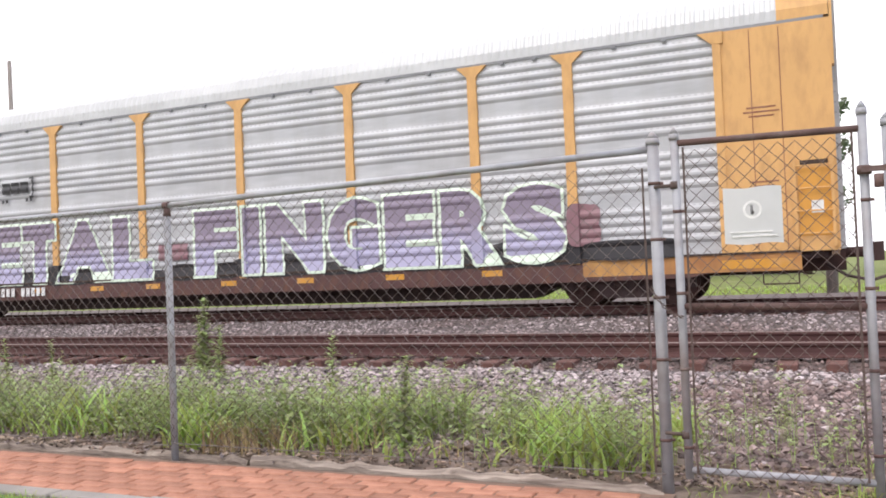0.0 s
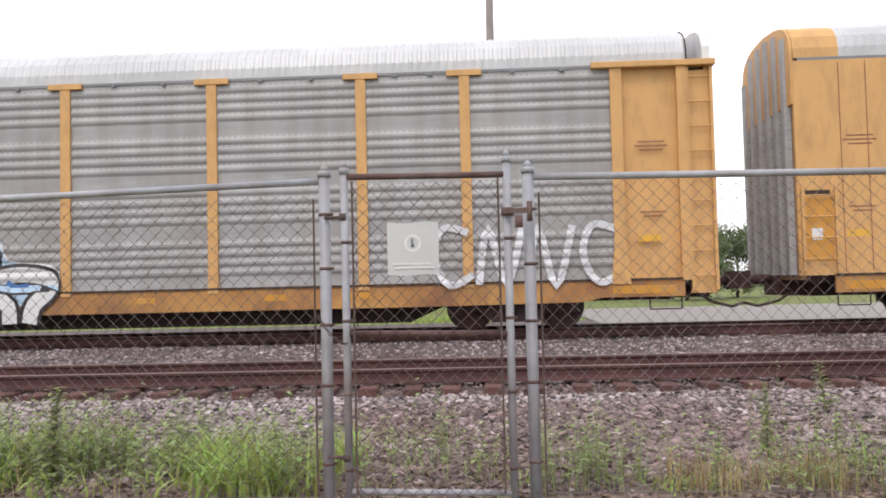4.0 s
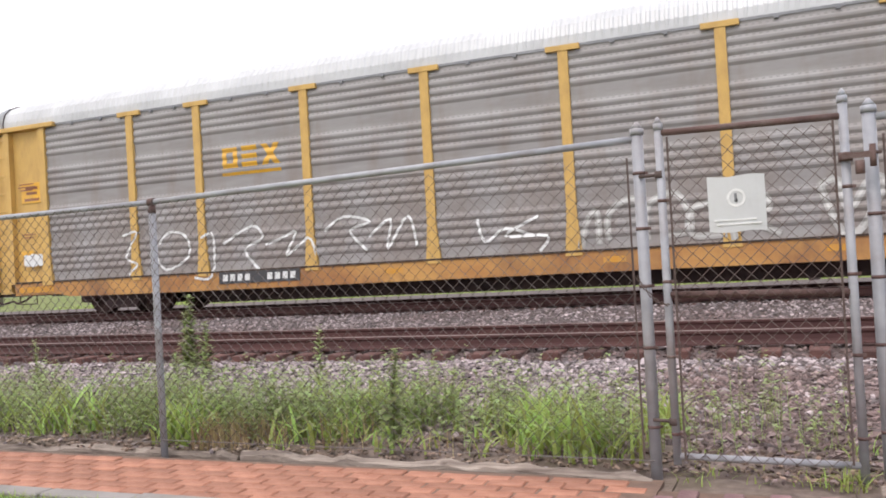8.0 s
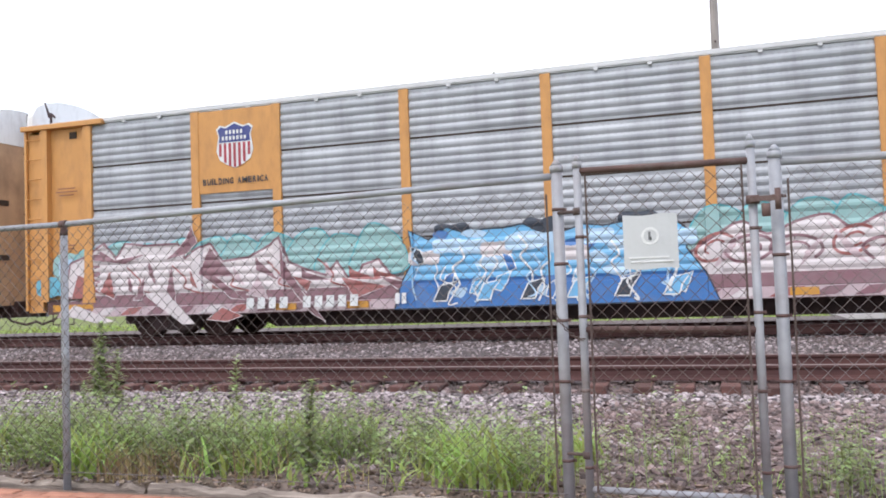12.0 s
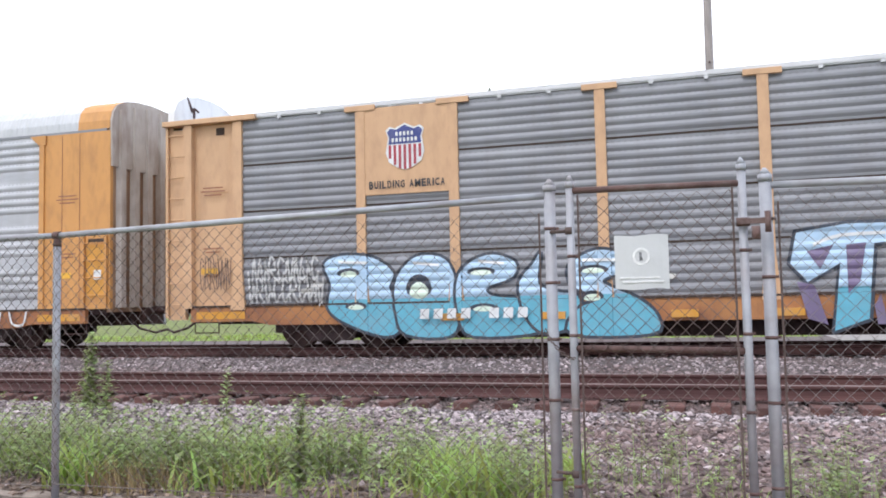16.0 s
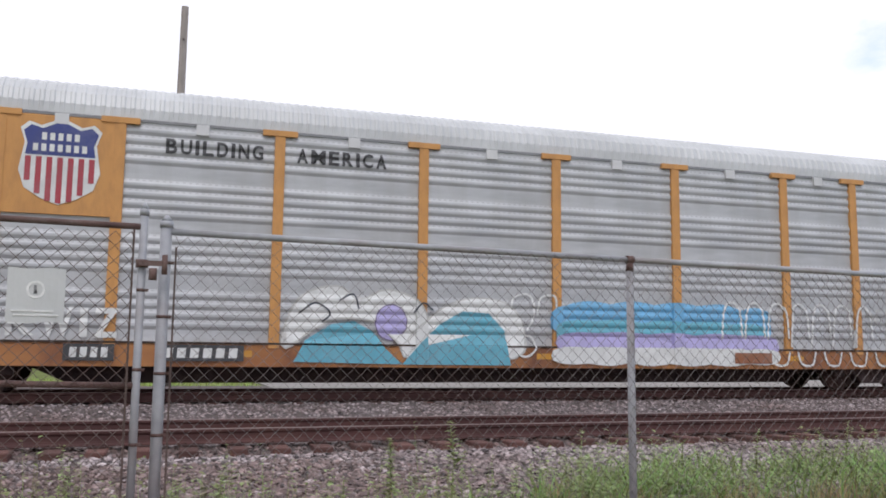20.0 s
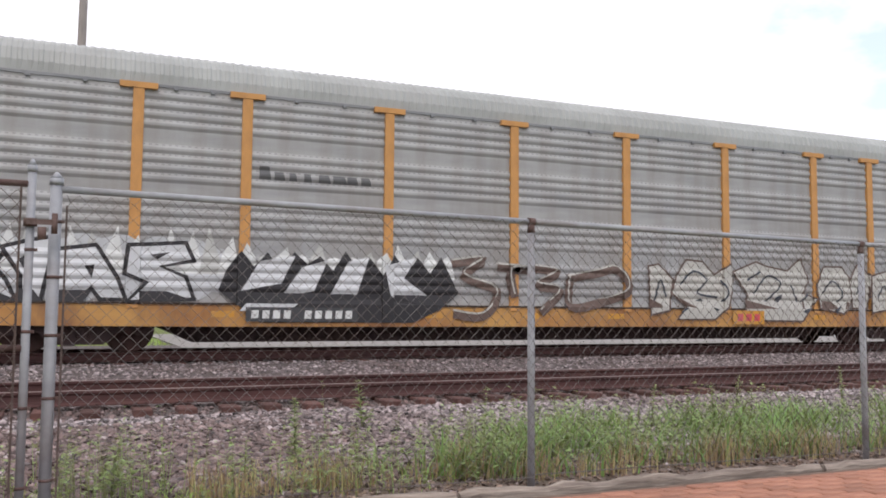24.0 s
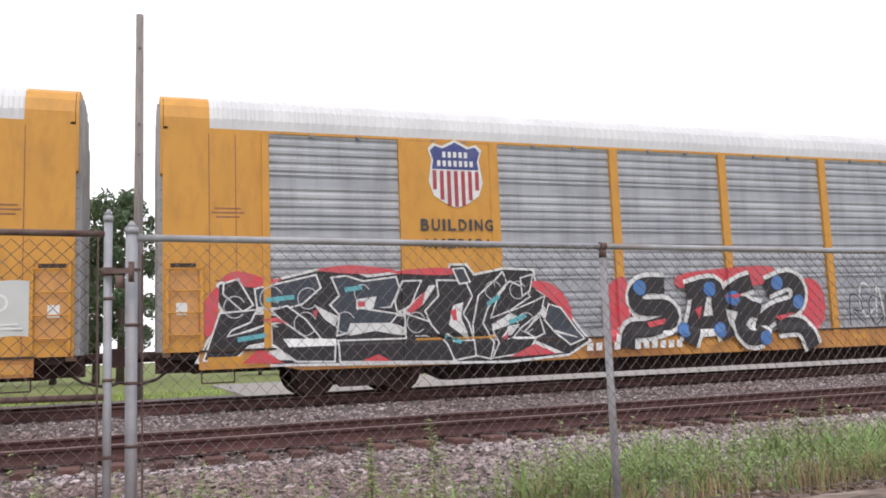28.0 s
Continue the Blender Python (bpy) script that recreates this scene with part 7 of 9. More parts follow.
sk.cloud(-13.9, -12.9, 1.0, 1.5, M["p_turq"], 0, 38, bumps=5, rough=.5, label="turquoise bubble at the end of the graffiti")
sk.cloud(-13.4, -12.4, 1.35, 2.05, M["p_aqua"], 0, 39, bumps=5, rough=.5, label="aqua bubble at the end of the graffiti")
sk.cloud(-13.25, -12.6, 1.45, 1.9, M["p_pale"], 0, 37, bumps=4, rough=.4, label="pale bubble at the end of the graffiti")
pink_piece(-12.9, -4.8, [(-12.87, 1.76), (-12.45, 1.9), (-11.95, 2.18), (-11.62, 1.82), (-11.34, 2.15), (-10.81, 2.08), (-9.96, 2.08), (-9.78, 1.74), (-9.41, 1.96), (-9.13, 2.04), (-8.84, 1.64), (-8.16, 1.7), (-7.79, 1.87), (-7.41, 2.08), (-7.21, 1.56), (-6.7, 1.35), (-6.31, 1.24), (-6.07, 1.51), (-5.7, 1), (-5.46, 1.43), (-5.13, 1.52), (-4.87, 1.19), (-4.56, 1.06), (-4.35, 0.9)], 31, False)
sk.shape([(-12.67, 1.5), (-12.16, 1.31), (-12.45, 0.95), (-12.87, 0.91)], M["p_ember"], M["p_flesh"], .02, label="sharp plum blade of the graffiti")
sk.shape([(-9.14, 1.99), (-8.54, 1.33), (-8.98, 1.33), (-8.27, 0.81), (-8.58, 0.85), (-9.38, 1.41)], M["p_plum"], M["p_flesh"], .02, label="sharp plum blade of the graffiti")
sk.shape([(-7.36, 1.99), (-7.26, 1.51), (-6.87, 0.93), (-6.34, 0.29), (-6.65, 0.48), (-7.36, 1.29)], M["p_plum"], M["p_flesh"], .02, label="sharp plum blade of the graffiti")
sk.shape([(-10.24, 1.76), (-9.76, 2.15), (-9.56, 2.48), (-9.41, 2.1), (-9.77, 1.86)], M["p_plum"], M["p_flesh"], .02, label="sharp plum blade of the graffiti")
sk.shape([(-5.97, 1.21), (-5.65, 0.76), (-4.97, 0.99), (-5.4, 1.08)], M["p_ember"], M["p_flesh"], .02, label="sharp plum blade of the graffiti")
sk.shape([(-11.11, 0.88), (-10.83, 1.43), (-10.9, 0.88)], M["p_plum"], M["p_flesh"], .02, label="sharp plum blade of the graffiti")
sk.shape([(-10.3, 0.83), (-10.12, 1.61), (-10.01, 0.82)], M["p_plum"], M["p_flesh"], .02, label="sharp plum blade of the graffiti")
sk.shape([(-12.05, 1.08), (-11.77, 1.56), (-11.65, 0.92)], M["p_ember"], M["p_flesh"], .02, label="sharp plum blade of the graffiti")
sk.shape([(-8.19, 0.92), (-7.93, 1.31), (-7.69, 0.82)], M["p_pink"], M["p_flesh"], .02, label="sharp plum blade of the graffiti")
sk.shape([(-5.09, 1.19), (-4.56, 1.06), (-4.26, 0.73), (-4.78, 0.97)], M["p_plum"], M["p_flesh"], .02, label="sharp plum blade of the graffiti")
sk.shape([(-12.45, 1.86), (-12.03, 2.03), (-11.62, 1.8), (-10.81, 1.91), (-11.35, 1.71)], M["p_plum"], M["p_flesh"], .02, label="sharp plum blade of the graffiti")
sk.shape([(-7.11, 1.28), (-6.65, 1.15), (-6.77, 0.93)], M["p_ember"], M["p_flesh"], .02, label="sharp plum blade of the graffiti")
sk.shape([(-10.84, 1.01), (-10.29, 1.05), (-9.52, 0.32), (-9.82, 0.32)], M["p_flesh"], M["p_flesh"], .02, label="sharp plum blade of the graffiti")
sk.shape([(-13.05, 0.58), (-12.76, 0.79), (-11.66, 0.41), (-12.07, 0.38)], M["p_flesh"], M["p_flesh"], .02, label="sharp plum blade of the graffiti")
sk.shape([(-9.19, 0.4), (-8.81, 0.65), (-8.33, 0.46), (-8.7, 0.35)], M["p_ember"], M["p_flesh"], .02, label="sharp plum blade of the graffiti")
pink_piece(1.0, 6.9, (1.3, 1.7, 1.9, 1.65, 1.85, 1.95, 1.7, 1.95, 1.75, 1.9, 1.95, 1.75, 1.4), 33, True)
sk.cloud(5.9, 7.0, 1.55, 2.2, M["p_turq"], 0, 34, bumps=5, rough=.5, label="turquoise ground of the graffiti")
blue_piece(-4.4, 1.1, 35)
blue_piece(6.95, 12.7, 60)
sk.bars(-8.2, -5.5, .60, .84, 10, M["p_white"], .045, (4,))
sk.bars(-4.75, -4.45, .62, .84, 2, M["p_white"], .045)

# fifth car
car, sk = build_car(4, dict(label="dark grey and tan flat-roofed autorack car with pale blue bubble graffiti", paint="tan", sheet="galv_dark", kind="panel", posts="flare", ends="ladder", roof="flat", sill="sill_rust", eave="roof_white", solid=(1,), solid_z=3.18, end="end_tan"))
CARS.append(car)
for d in (-1, 1):
    stencils(sk, d)
sk.shield(-8.45, 4.15, .84, .98, .06)
sk.letters("BUILDING AMERICA", -9.25, -7.6, 3.30, 3.46, M["l_black"], .25, .058)


sk.shape([(-10.31, 1.77), (-9.96, 1.94), (-9.23, 1.88), (-8.77, 1.56), (-8.86, 1.25), (-8.7, 0.94), (-8.62, 0.42), (-9, 0.27), (-9.87, 0.57), (-10.22, 0.88), (-10.16, 1.34)], M["p_pale"], M["p_navy"], .06, True, (M["p_turq"], 1.02), "pale blue fat letter with turquoise foot")
sk.shape([(-8.52, 1.68), (-8.15, 1.89), (-7.63, 1.78), (-7.39, 1.28), (-7.35, 0.74), (-7.55, 0.26), (-8.49, 0.3), (-8.7, 0.75), (-8.73, 1.31)], M["p_pale"], M["p_navy"], .06, True, (M["p_turq"], 1.02), "pale blue fat letter with turquoise foot")
sk.shape([(-7.19, 1.67), (-6.68, 1.85), (-6.21, 1.69), (-6.26, 1.4), (-6.79, 1.2), (-6.66, 1.03), (-6.14, 0.97), (-5.75, 0.87), (-5.65, 0.35), (-7.07, 0.25), (-7.36, 0.67), (-7.4, 1.28)], M["p_pale"], M["p_navy"], .06, True, (M["p_turq"], 1.02), "pale blue fat letter with turquoise foot")
sk.shape([(-6.13, 1.26), (-5.85, 1.63), (-5.7, 1.82), (-5.75, 1.25), (-5.36, 1.08), (-5.01, 1), (-4.86, 0.53), (-5.63, 0.3), (-6.01, 0.66)], M["p_pale"], M["p_navy"], .06, True, (M["p_turq"], 1.02), "pale blue fat letter with turquoise foot")
sk.shape([(-5.13, 1.59), (-4.62, 1.86), (-4.06, 1.74), (-3.94, 1.44), (-4.36, 1.36), (-4.48, 1.22), (-3.88, 0.93), (-3.53, 0.61), (-3.62, 0.27), (-5.12, 0.28), (-4.99, 0.74), (-4.54, 0.95), (-5.07, 1.18)], M["p_pale"], M["p_navy"], .06, True, (M["p_turq"], 1.02), "pale blue fat letter with turquoise foot")
sk.almond(-9.75, 1.56, 0.55, 0.24, M["p_navy"], M["p_mint"])
sk.almond(-9.58, 0.87, 0.5, 0.2, M["p_navy"], M["p_mint"])
sk.almond(-8.21, 1.2, 0.56, 0.62, M["p_navy"], M["p_mint"])
sk.almond(-6.9, 1.51, 0.6, 0.2, M["p_navy"], M["p_mint"])
sk.almond(-6.85, 0.79, 0.6, 0.2, M["p_navy"], M["p_mint"])
sk.almond(-4.68, 1.48, 0.6, 0.2, M["p_navy"], M["p_mint"])
sk.almond(-4.71, 0.97, 0.45, 0.25, M["p_navy"], M["p_mint"])
sk.shape([(-1.17, 1.49), (-1.05, 2.04), (-0.23, 2.16), (1.23, 2.15), (1.17, 1.91), (0.21, 1.8), (0.07, 0.49), (-0.49, 0.28), (-0.35, 1.47), (-0.9, 1.15)], M["p_pale"], M["p_navy"], .06, False, (M["p_turq"], 1.05), "pale blue fat letter with turquoise foot")
sk.shape([(0.51, 1.13), (1.01, 1.41), (1.71, 1.73), (1.62, 0.9), (1.23, 0.69), (1.68, 0.23), (1.08, 0.32), (0.78, 0.7)], M["p_pale"], M["p_navy"], .06, False, (M["p_turq"], 1.05), "pale blue fat letter with turquoise foot")
sk.shape([(1.45, 1.84), (2.62, 1.96), (3.19, 1.99), (3.09, 1.71), (2.24, 1.61), (2.09, 0.27), (1.5, 0.22), (1.63, 1.11)], M["p_pale"], M["p_navy"], .06, False, (M["p_turq"], 1.05), "pale blue fat letter with turquoise foot")
sk.shape([(2.5, 1.4), (3.36, 1.48), (3.94, 1.51), (3.82, 1.18), (3.18, 1.08), (3.43, 0.77), (4.07, 0.66), (4.07, 0.26), (2.58, 0.27), (2.79, 0.88)], M["p_pale"], M["p_navy"], .06, False, (M["p_turq"], 1.05), "pale blue fat letter with turquoise foot")
sk.shape([(4.02, 1.76), (4.4, 2.02), (4.93, 1.97), (4.92, 1.63), (4.4, 1.55), (4.38, 1.15), (4.98, 1.04), (4.95, 0.34), (4.08, 0.3), (3.9, 1.06)], M["p_pale"], M["p_navy"], .06, False, (M["p_turq"], 1.05), "pale blue fat letter with turquoise foot")
sk.shape([(-0.89, 1.7), (-0.45, 1.8), (-0.68, 1.37)], M["p_purple"], label="dark wedge in a letter")
sk.shape([(0.79, 0.91), (1, 1.12), (1.08, 0.49), (0.88, 0.49)], M["p_purple"], label="dark wedge in a letter")
sk.shape([(1.82, 1.41), (2.11, 1.51), (1.9, 0.89), (1.75, 0.9)], M["p_purple"], label="dark wedge in a letter")
sk.shape([(2.96, 0.88), (3.25, 0.92), (3.14, 0.47)], M["p_purple"], label="dark wedge in a letter")
sk.shape([(4.35, 0.85), (4.62, 0.95), (4.7, 0.65), (4.43, 0.56)], M["p_purple"], label="dark wedge in a letter")
sk.shape([(0.16, 0.71), (0.27, 0.92), (0.36, 0.39), (0.2, 0.39)], M["p_purple"], label="dark wedge in a letter")
sk.shape([(-0.24, 1.79), (0.08, 1.82), (-0.04, 1.14), (-0.24, 0.93)], M["p_purple"], label="dark wedge in a letter")
sk.shape([(1.22, 1.64), (1.58, 1.68), (1.36, 1.11), (1.16, 1.06)], M["p_purple"], label="dark wedge in a letter")
sk.shape([(2.21, 1.56), (2.51, 1.6), (2.35, 0.48), (2.18, 0.37)], M["p_purple"], label="dark wedge in a letter")
sk.shape([(3.45, 1.42), (3.83, 1.44), (3.54, 1.22)], M["p_purple"], label="dark wedge in a letter")
sk.shape([(3.52, 0.62), (3.98, 0.58), (3.88, 0.31), (3.42, 0.37)], M["p_purple"], label="dark wedge in a letter")
sk.shape([(-1.07, 1.16), (-0.79, 1.1), (-0.59, 0.39), (-0.92, 0.5)], M["p_purple"], label="dark wedge in a letter")
sk.shape([(2.61, 1.86), (3.09, 1.91), (2.9, 1.77)], M["p_purple"], label="dark wedge in a letter")
sk.shape([(4.09, 1.06), (4.31, 1.1), (4.24, 0.46), (4.11, 0.46)], M["p_purple"], label="dark wedge in a letter")
sk.stroke([(-0.78, 1.81), (-0.34, 1.96), (0.4, 1.98)], .06, "graffiti_line", M["p_white"], 0, "white shine on the letter")
sk.stroke([(1.73, 1.73), (2.42, 1.83)], .06, "graffiti_line", M["p_white"], 0, "white shine on the letter")
sk.stroke([(2.69, 1.29), (3.36, 1.35)], .06, "graffiti_line", M["p_white"], 0, "white shine on the letter")
sk.stroke([(4.2, 1.75), (4.57, 1.86)], .06, "graffiti_line", M["p_white"], 0, "white shine on the letter")
sk.stroke([(1.19, 0.69), (1.49, 0.43), (1.63, 0.27)], .06, "graffiti_line", M["p_white"], 0, "white shine on the letter")
sk.stroke([(-9.97, 1.81), (-9.32, 1.77)], .06, "graffiti_line", M["p_white"], 0, "white shine on the letter")
sk.stroke([(-8.32, 1.74), (-7.77, 1.68)], .06, "graffiti_line", M["p_white"], 0, "white shine on the letter")
sk.stroke([(-6.95, 1.73), (-6.42, 1.67)], .06, "graffiti_line", M["p_white"], 0, "white shine on the letter")
sk.stroke([(-4.88, 1.68), (-4.19, 1.66)], .06, "graffiti_line", M["p_white"], 0, "white shine on the letter")
for i, (x, z) in enumerate(((-3.83, 1.79), (-3.53, 1.55), (-3.29, 1.32), (-3.75, 1.44), (-3.47, 1.21), (-4.13, 1.91), (-10.71, 1.22), (-10.49, 1.34))):
    sk.cloud(x - .14, x + .14, z - .05, z + .06, M["p_chalk"], 0, 40 + i, bumps=4, label="pale spray fleck")
sk.scrawl(-12.1, -10.3, 1.0, 1.5, 9, .045, M["p_haze"], .008, 52)
sk.scrawl(-12.0, -10.4, 1.45, 1.95, 8, .045, M["p_haze"], .008, 56)
sk.scrawl(-13.3, -12.5, 1.3, 2.0, 6, .02, M["p_umber"], .012, 53)
sk.bars(-8.2, -5.9, .60, .80, 8, M["p_white"], .060, (4,))
sk.cloud(0.94, 5.17, .95, 1.6, M["p_sky"], .005, 55, bumps=9, rough=.5, label="blue painted patch")
sk.scrawl(1.14, 4.97, 1.0, 1.6, 6, .06, M["p_navy"], .008, 54, "dark line on the blue patch")

# sixth car
car, sk = build_car(5, dict(label="bright silver and orange autorack car with turquoise and lilac graffiti", paint="amber", sheet="galv_bright", kind="sheet", posts="tee", ends="plain", roof="roof_metal", cap=.75, sill="sill_rust", solid=(1,), solid_z=3.2, door="end_door", face="end_door", tabs=True))
CARS.append(car)
for d in (-1, 1):
    stencils(sk, d)
    for a, b, z0, z1 in ((12.75, 13.15, 4.62, 4.74), (12.72, 13.6, 4.36, 4.52)):
        x0, x1 = sorted((d * a, d * b))
        if d < 0:
            sk.poly([(x0, z0), (x1, z0), (x1, z1), (x0, z1)], "data_label", M["p_white"], .03, "white data label")
sk.shield(-8.42, 4.17, 1.38, 1.60, .06)
sk.letters("BUILDING", -6.6, -4.78, 4.47, 4.76, M["l_black"], .25, .01)
sk.letters("AMERICA", -4.12, -2.3, 4.47, 4.76, M["l_black"], .25, .01)
sk.shape([(-4.23, 0.88), (-4.21, 1.39), (-3.89, 1.89), (-3.24, 2.06), (-2.77, 1.82), (-2.24, 2.02), (-1.65, 1.84), (-1.41, 1.4), (-1.7, 0.86), (-2.12, 1.11), (-2.59, 1.43), (-3.38, 1.42)], M["p_white"], M["p_haze"], .04, True, label="white cloud of the graffiti")
sk.shape([(-1.87, 0.73), (-1.3, 1.51), (-0.56, 1.88), (0.29, 1.83), (0.7, 1.38), (0.51, 0.71)], M["p_white"], M["p_haze"], .03, True, label="white edge of the graffiti")
sk.shape([(-4.08, 0.6), (-3.86, 1.01), (-3.39, 1.32), (-2.91, 1.4), (-2.5, 1.19), (-2.26, 0.87), (-1.91, 0.56)], M["p_turq"], label="turquoise hill of the graffiti")
sk.shape([(-1.91, 0.56), (-1.52, 1), (-1.1, 1.38), (-0.64, 1.64), (-0.05, 1.61), (0.29, 1.27), (0.43, 0.55)], M["p_turq"], label="turquoise hill of the graffiti")
sk.shape([(-2.46, 1.37), (-2.36, 1.64), (-2.09, 1.73), (-1.87, 1.56), (-1.84, 1.29), (-2.05, 1.05), (-2.34, 1.11)], M["p_lilac"], M["p_purple"], .02, True, label="lilac rounded shape")
sk.stroke([(-4, 1.52), (-3.68, 1.74), (-3.38, 1.55), (-3.54, 1.37)], .035, "graffiti_line", M["p_navy"], 0, "thin outline of the graffiti")
sk.stroke([(-3.21, 1.79), (-2.92, 1.93), (-2.81, 1.64)], .035, "graffiti_line", M["p_navy"], 0, "thin outline of the graffiti")
sk.stroke([(-1.67, 1.59), (-1.49, 1.79), (-1.26, 1.65)], .035, "graffiti_line", M["p_navy"], 0, "thin outline of the graffiti")
sk.stroke([(0.42, 1.55), (0.51, 1.95), (0.88, 2.01), (0.97, 1.61), (0.8, 1.27)], .045, "graffiti_line", M["p_white"], 0, "white looping outline")
sk.stroke([(1.04, 1.58), (1.13, 1.96), (1.44, 1.99), (1.45, 1.56)], .045, "graffiti_line", M["p_white"], 0, "white looping outline")
sk.stroke([(0.46, 1.1), (0.87, 1.16), (1, 0.9), (0.77, 0.73), (0.48, 0.85)], .045, "graffiti_line", M["p_white"], 0, "white looping outline")
sk.cloud(1.35, 7.0, 1.05, 1.95, M["p_sky"], .006, 76, bumps=11, rough=.5, label="sky blue field of the graffiti")
sk.cloud(1.4, 6.9, .95, 1.55, M["p_turq"], .010, 77, bumps=10, rough=.5, label="turquoise field of the graffiti")
sk.cloud(1.4, 7.2, .80, 1.28, M["p_lilac"], .014, 78, bumps=10, rough=.4, label="lilac field of the graffiti")
sk.cloud(1.3, 7.2, .55, .98, M["p_white"], .016, 79, bumps=12, rough=.7, label="white drips under the graffiti")
for i in range(7):
    a = 5.6 + i * .62
    sk.stroke([(a, 1.0), (a + .08, 1.8), (a + .3, 2.0), (a + .5, 1.8), (a + .55, 1.2)], .05, "graffiti_line", M["p_white"], .022, "white looping outline")
for i in range(7):
    a = 6.9 + i * .75
    sk.stroke([(a, .9), (a + .1, .62), (a + .4, .60), (a + .5, .9)], .05, "graffiti_line", M["p_white"], .014, "white looping outline")
sk.scrawl(9.7, 12.0, 1.5, 1.9, 8, .03, M["p_haze"], .010, 80)
sk.scrawl(10.3, 12.1, 1.2, 1.45, 9, .02, M["p_dull"], .010, 81, "dark spray tag")
sk.word("KWIZ", -9.15, -7.25, 1.02, 1.55, M["p_white"], None, .01, 0, .02, .15, 5, label="pale sprayed letter")
sk.cloud(-11.7, -10.2, 1.05, 1.5, M["p_silver"], .006, 82, bumps=8, rough=.6, label="pale sprayed smear")
sk.scrawl(-11.6, -10.3, 1.1, 1.65, 4, .06, M["p_white"], .010, 83)
number_plate(sk, -8.1, -7.4, .66, .84, 4)
number_plate(sk, -6.5, -5.1, .66, .84, 6)
sk.poly([(5.9, .62), (6.9, .62), (6.9, .86), (5.9, .86)], "patch", M["p_rust"], .019, "rust-brown patch")

# seventh car
car, sk = build_car(6, dict(label="grey and amber autorack car with silver and black graffiti", paint="amber", sheet="galv_grey", kind="sheet", posts="tee", ends="ladder", roof="roof_grey", sill="sill_yellow", end="end_amber_brightened"))
CARS.append(car)
for d in (-1, 1):
    stencils(sk, d)
for i, w in enumerate((.24, .22, .16, .16, .26, .30, .24, .22)):
    a = -7.16 + i * .30
    sk.poly([(a, 3.40), (a + w, 3.40), (a + w * .8, 3.56 if i else 3.66), (a, 3.56 if i else 3.66)], "logo_block", M["l_grey"], .01, "dark logo block")
sk.scrawl(-13.5, -12.3, .98, 1.5, 6, .05, M["p_haze"], .008, 84, "loose pale spray scribble")
sk.cloud(-12.3, -7.7, .95, 2.2, M["p_silver"], .005, 85, bumps=16, rough=.55, label="silver field of the graffiti")
q = random.Random(17)
for i in range(27):
    x, top = -12.25 + i * .35, q.uniform(2.05, 2.42) - (.16 if i > 13 else 0)
    sk.shape([(x - .22, 1.5), (x - .15, 1.85), (x + q.uniform(-.08, .08), top), (x + .15, 1.85), (x + .22, 1.5)], M["p_white" if i % 3 else "p_haze"], label="white spiked crown of the graffiti")
sk.shape([(-12.17, 1.88), (-11.91, 2), (-11.62, 1.84), (-11.78, 1.56), (-11.57, 1.29), (-11.44, 1.02), (-11.71, 1.01), (-11.88, 1.32), (-11.93, 1), (-12.2, 1), (-12.27, 1.66)], M["p_bright"], M["p_black"], .075, label="silver graffiti letter edged in black")
sk.shape([(-11.58, 1.88), (-11.14, 2.01), (-10.81, 2.08), (-10.9, 1.59), (-11.01, 1.02), (-11.27, 1.01), (-11.28, 1.41)], M["p_bright"], M["p_black"], .075, label="silver graffiti letter edged in black")
sk.shape([(-10.69, 1.86), (-10.11, 1.95), (-9.75, 1.39), (-9.61, 1.03), (-9.98, 1.03), (-10.16, 1.26), (-10.32, 1.02), (-10.78, 1.02)], M["p_bright"], M["p_black"], .075, label="silver graffiti letter edged in black")
sk.shape([(-9.51, 1.97), (-8.54, 2.05), (-8.41, 1.77), (-9.01, 1.63), (-8.53, 1.41), (-8.39, 1.05), (-9.48, 0.99), (-9.15, 1.33), (-9.56, 1.5)], M["p_bright"], M["p_black"], .075, label="silver graffiti letter edged in black")
sk.shape([(-11.99, 1.76), (-11.82, 1.8), (-11.86, 1.65)], M["p_black"], label="black gap in a letter")
sk.shape([(-10.28, 1.6), (-10.11, 1.63), (-10.15, 1.38)], M["p_black"], label="black gap in a letter")
sk.shape([(-9.16, 1.84), (-8.79, 1.9), (-9.03, 1.75)], M["p_black"], label="black gap in a letter")
sk.shape([(-11.36, 1.69), (-11.23, 1.78), (-11.24, 1.47)], M["p_black"], label="black gap in a letter")
edge = [(-7.75 + 4.5 * i / 17, (1.95 if i % 2 else 1.66) + q.uniform(-.1, .1)) for i in range(18)] + [(-2.85, 1.2), (-3.3, .85), (-3.9, .58), (-7.1, .58), (-7.9, 1.2)]
sk.shape(edge, M["p_black"], label="black jagged field of the graffiti")
sk.shape([(-7.11, 1.78), (-6.41, 1.9), (-6.68, 1.35), (-7.48, 1.19)], M["p_bright"], label="silver slash on black")
sk.shape([(-6.27, 1.68), (-5.74, 1.84), (-6.02, 1.21), (-6.68, 1.08)], M["p_bright"], label="silver slash on black")
sk.shape([(-5.31, 1.83), (-4.87, 1.92), (-5.14, 1.1), (-5.71, 1.09)], M["p_bright"], label="silver slash on black")
sk.shape([(-4.55, 1.75), (-3.82, 1.95), (-4.1, 1.5), (-3.52, 1.12), (-4.4, 1.11)], M["p_bright"], label="silver slash on black")
sk.shape([(-7.37, 0.95), (-6.29, 1.01), (-6.43, 0.88), (-7.5, 0.8)], M["p_bright"], label="silver slash on black")
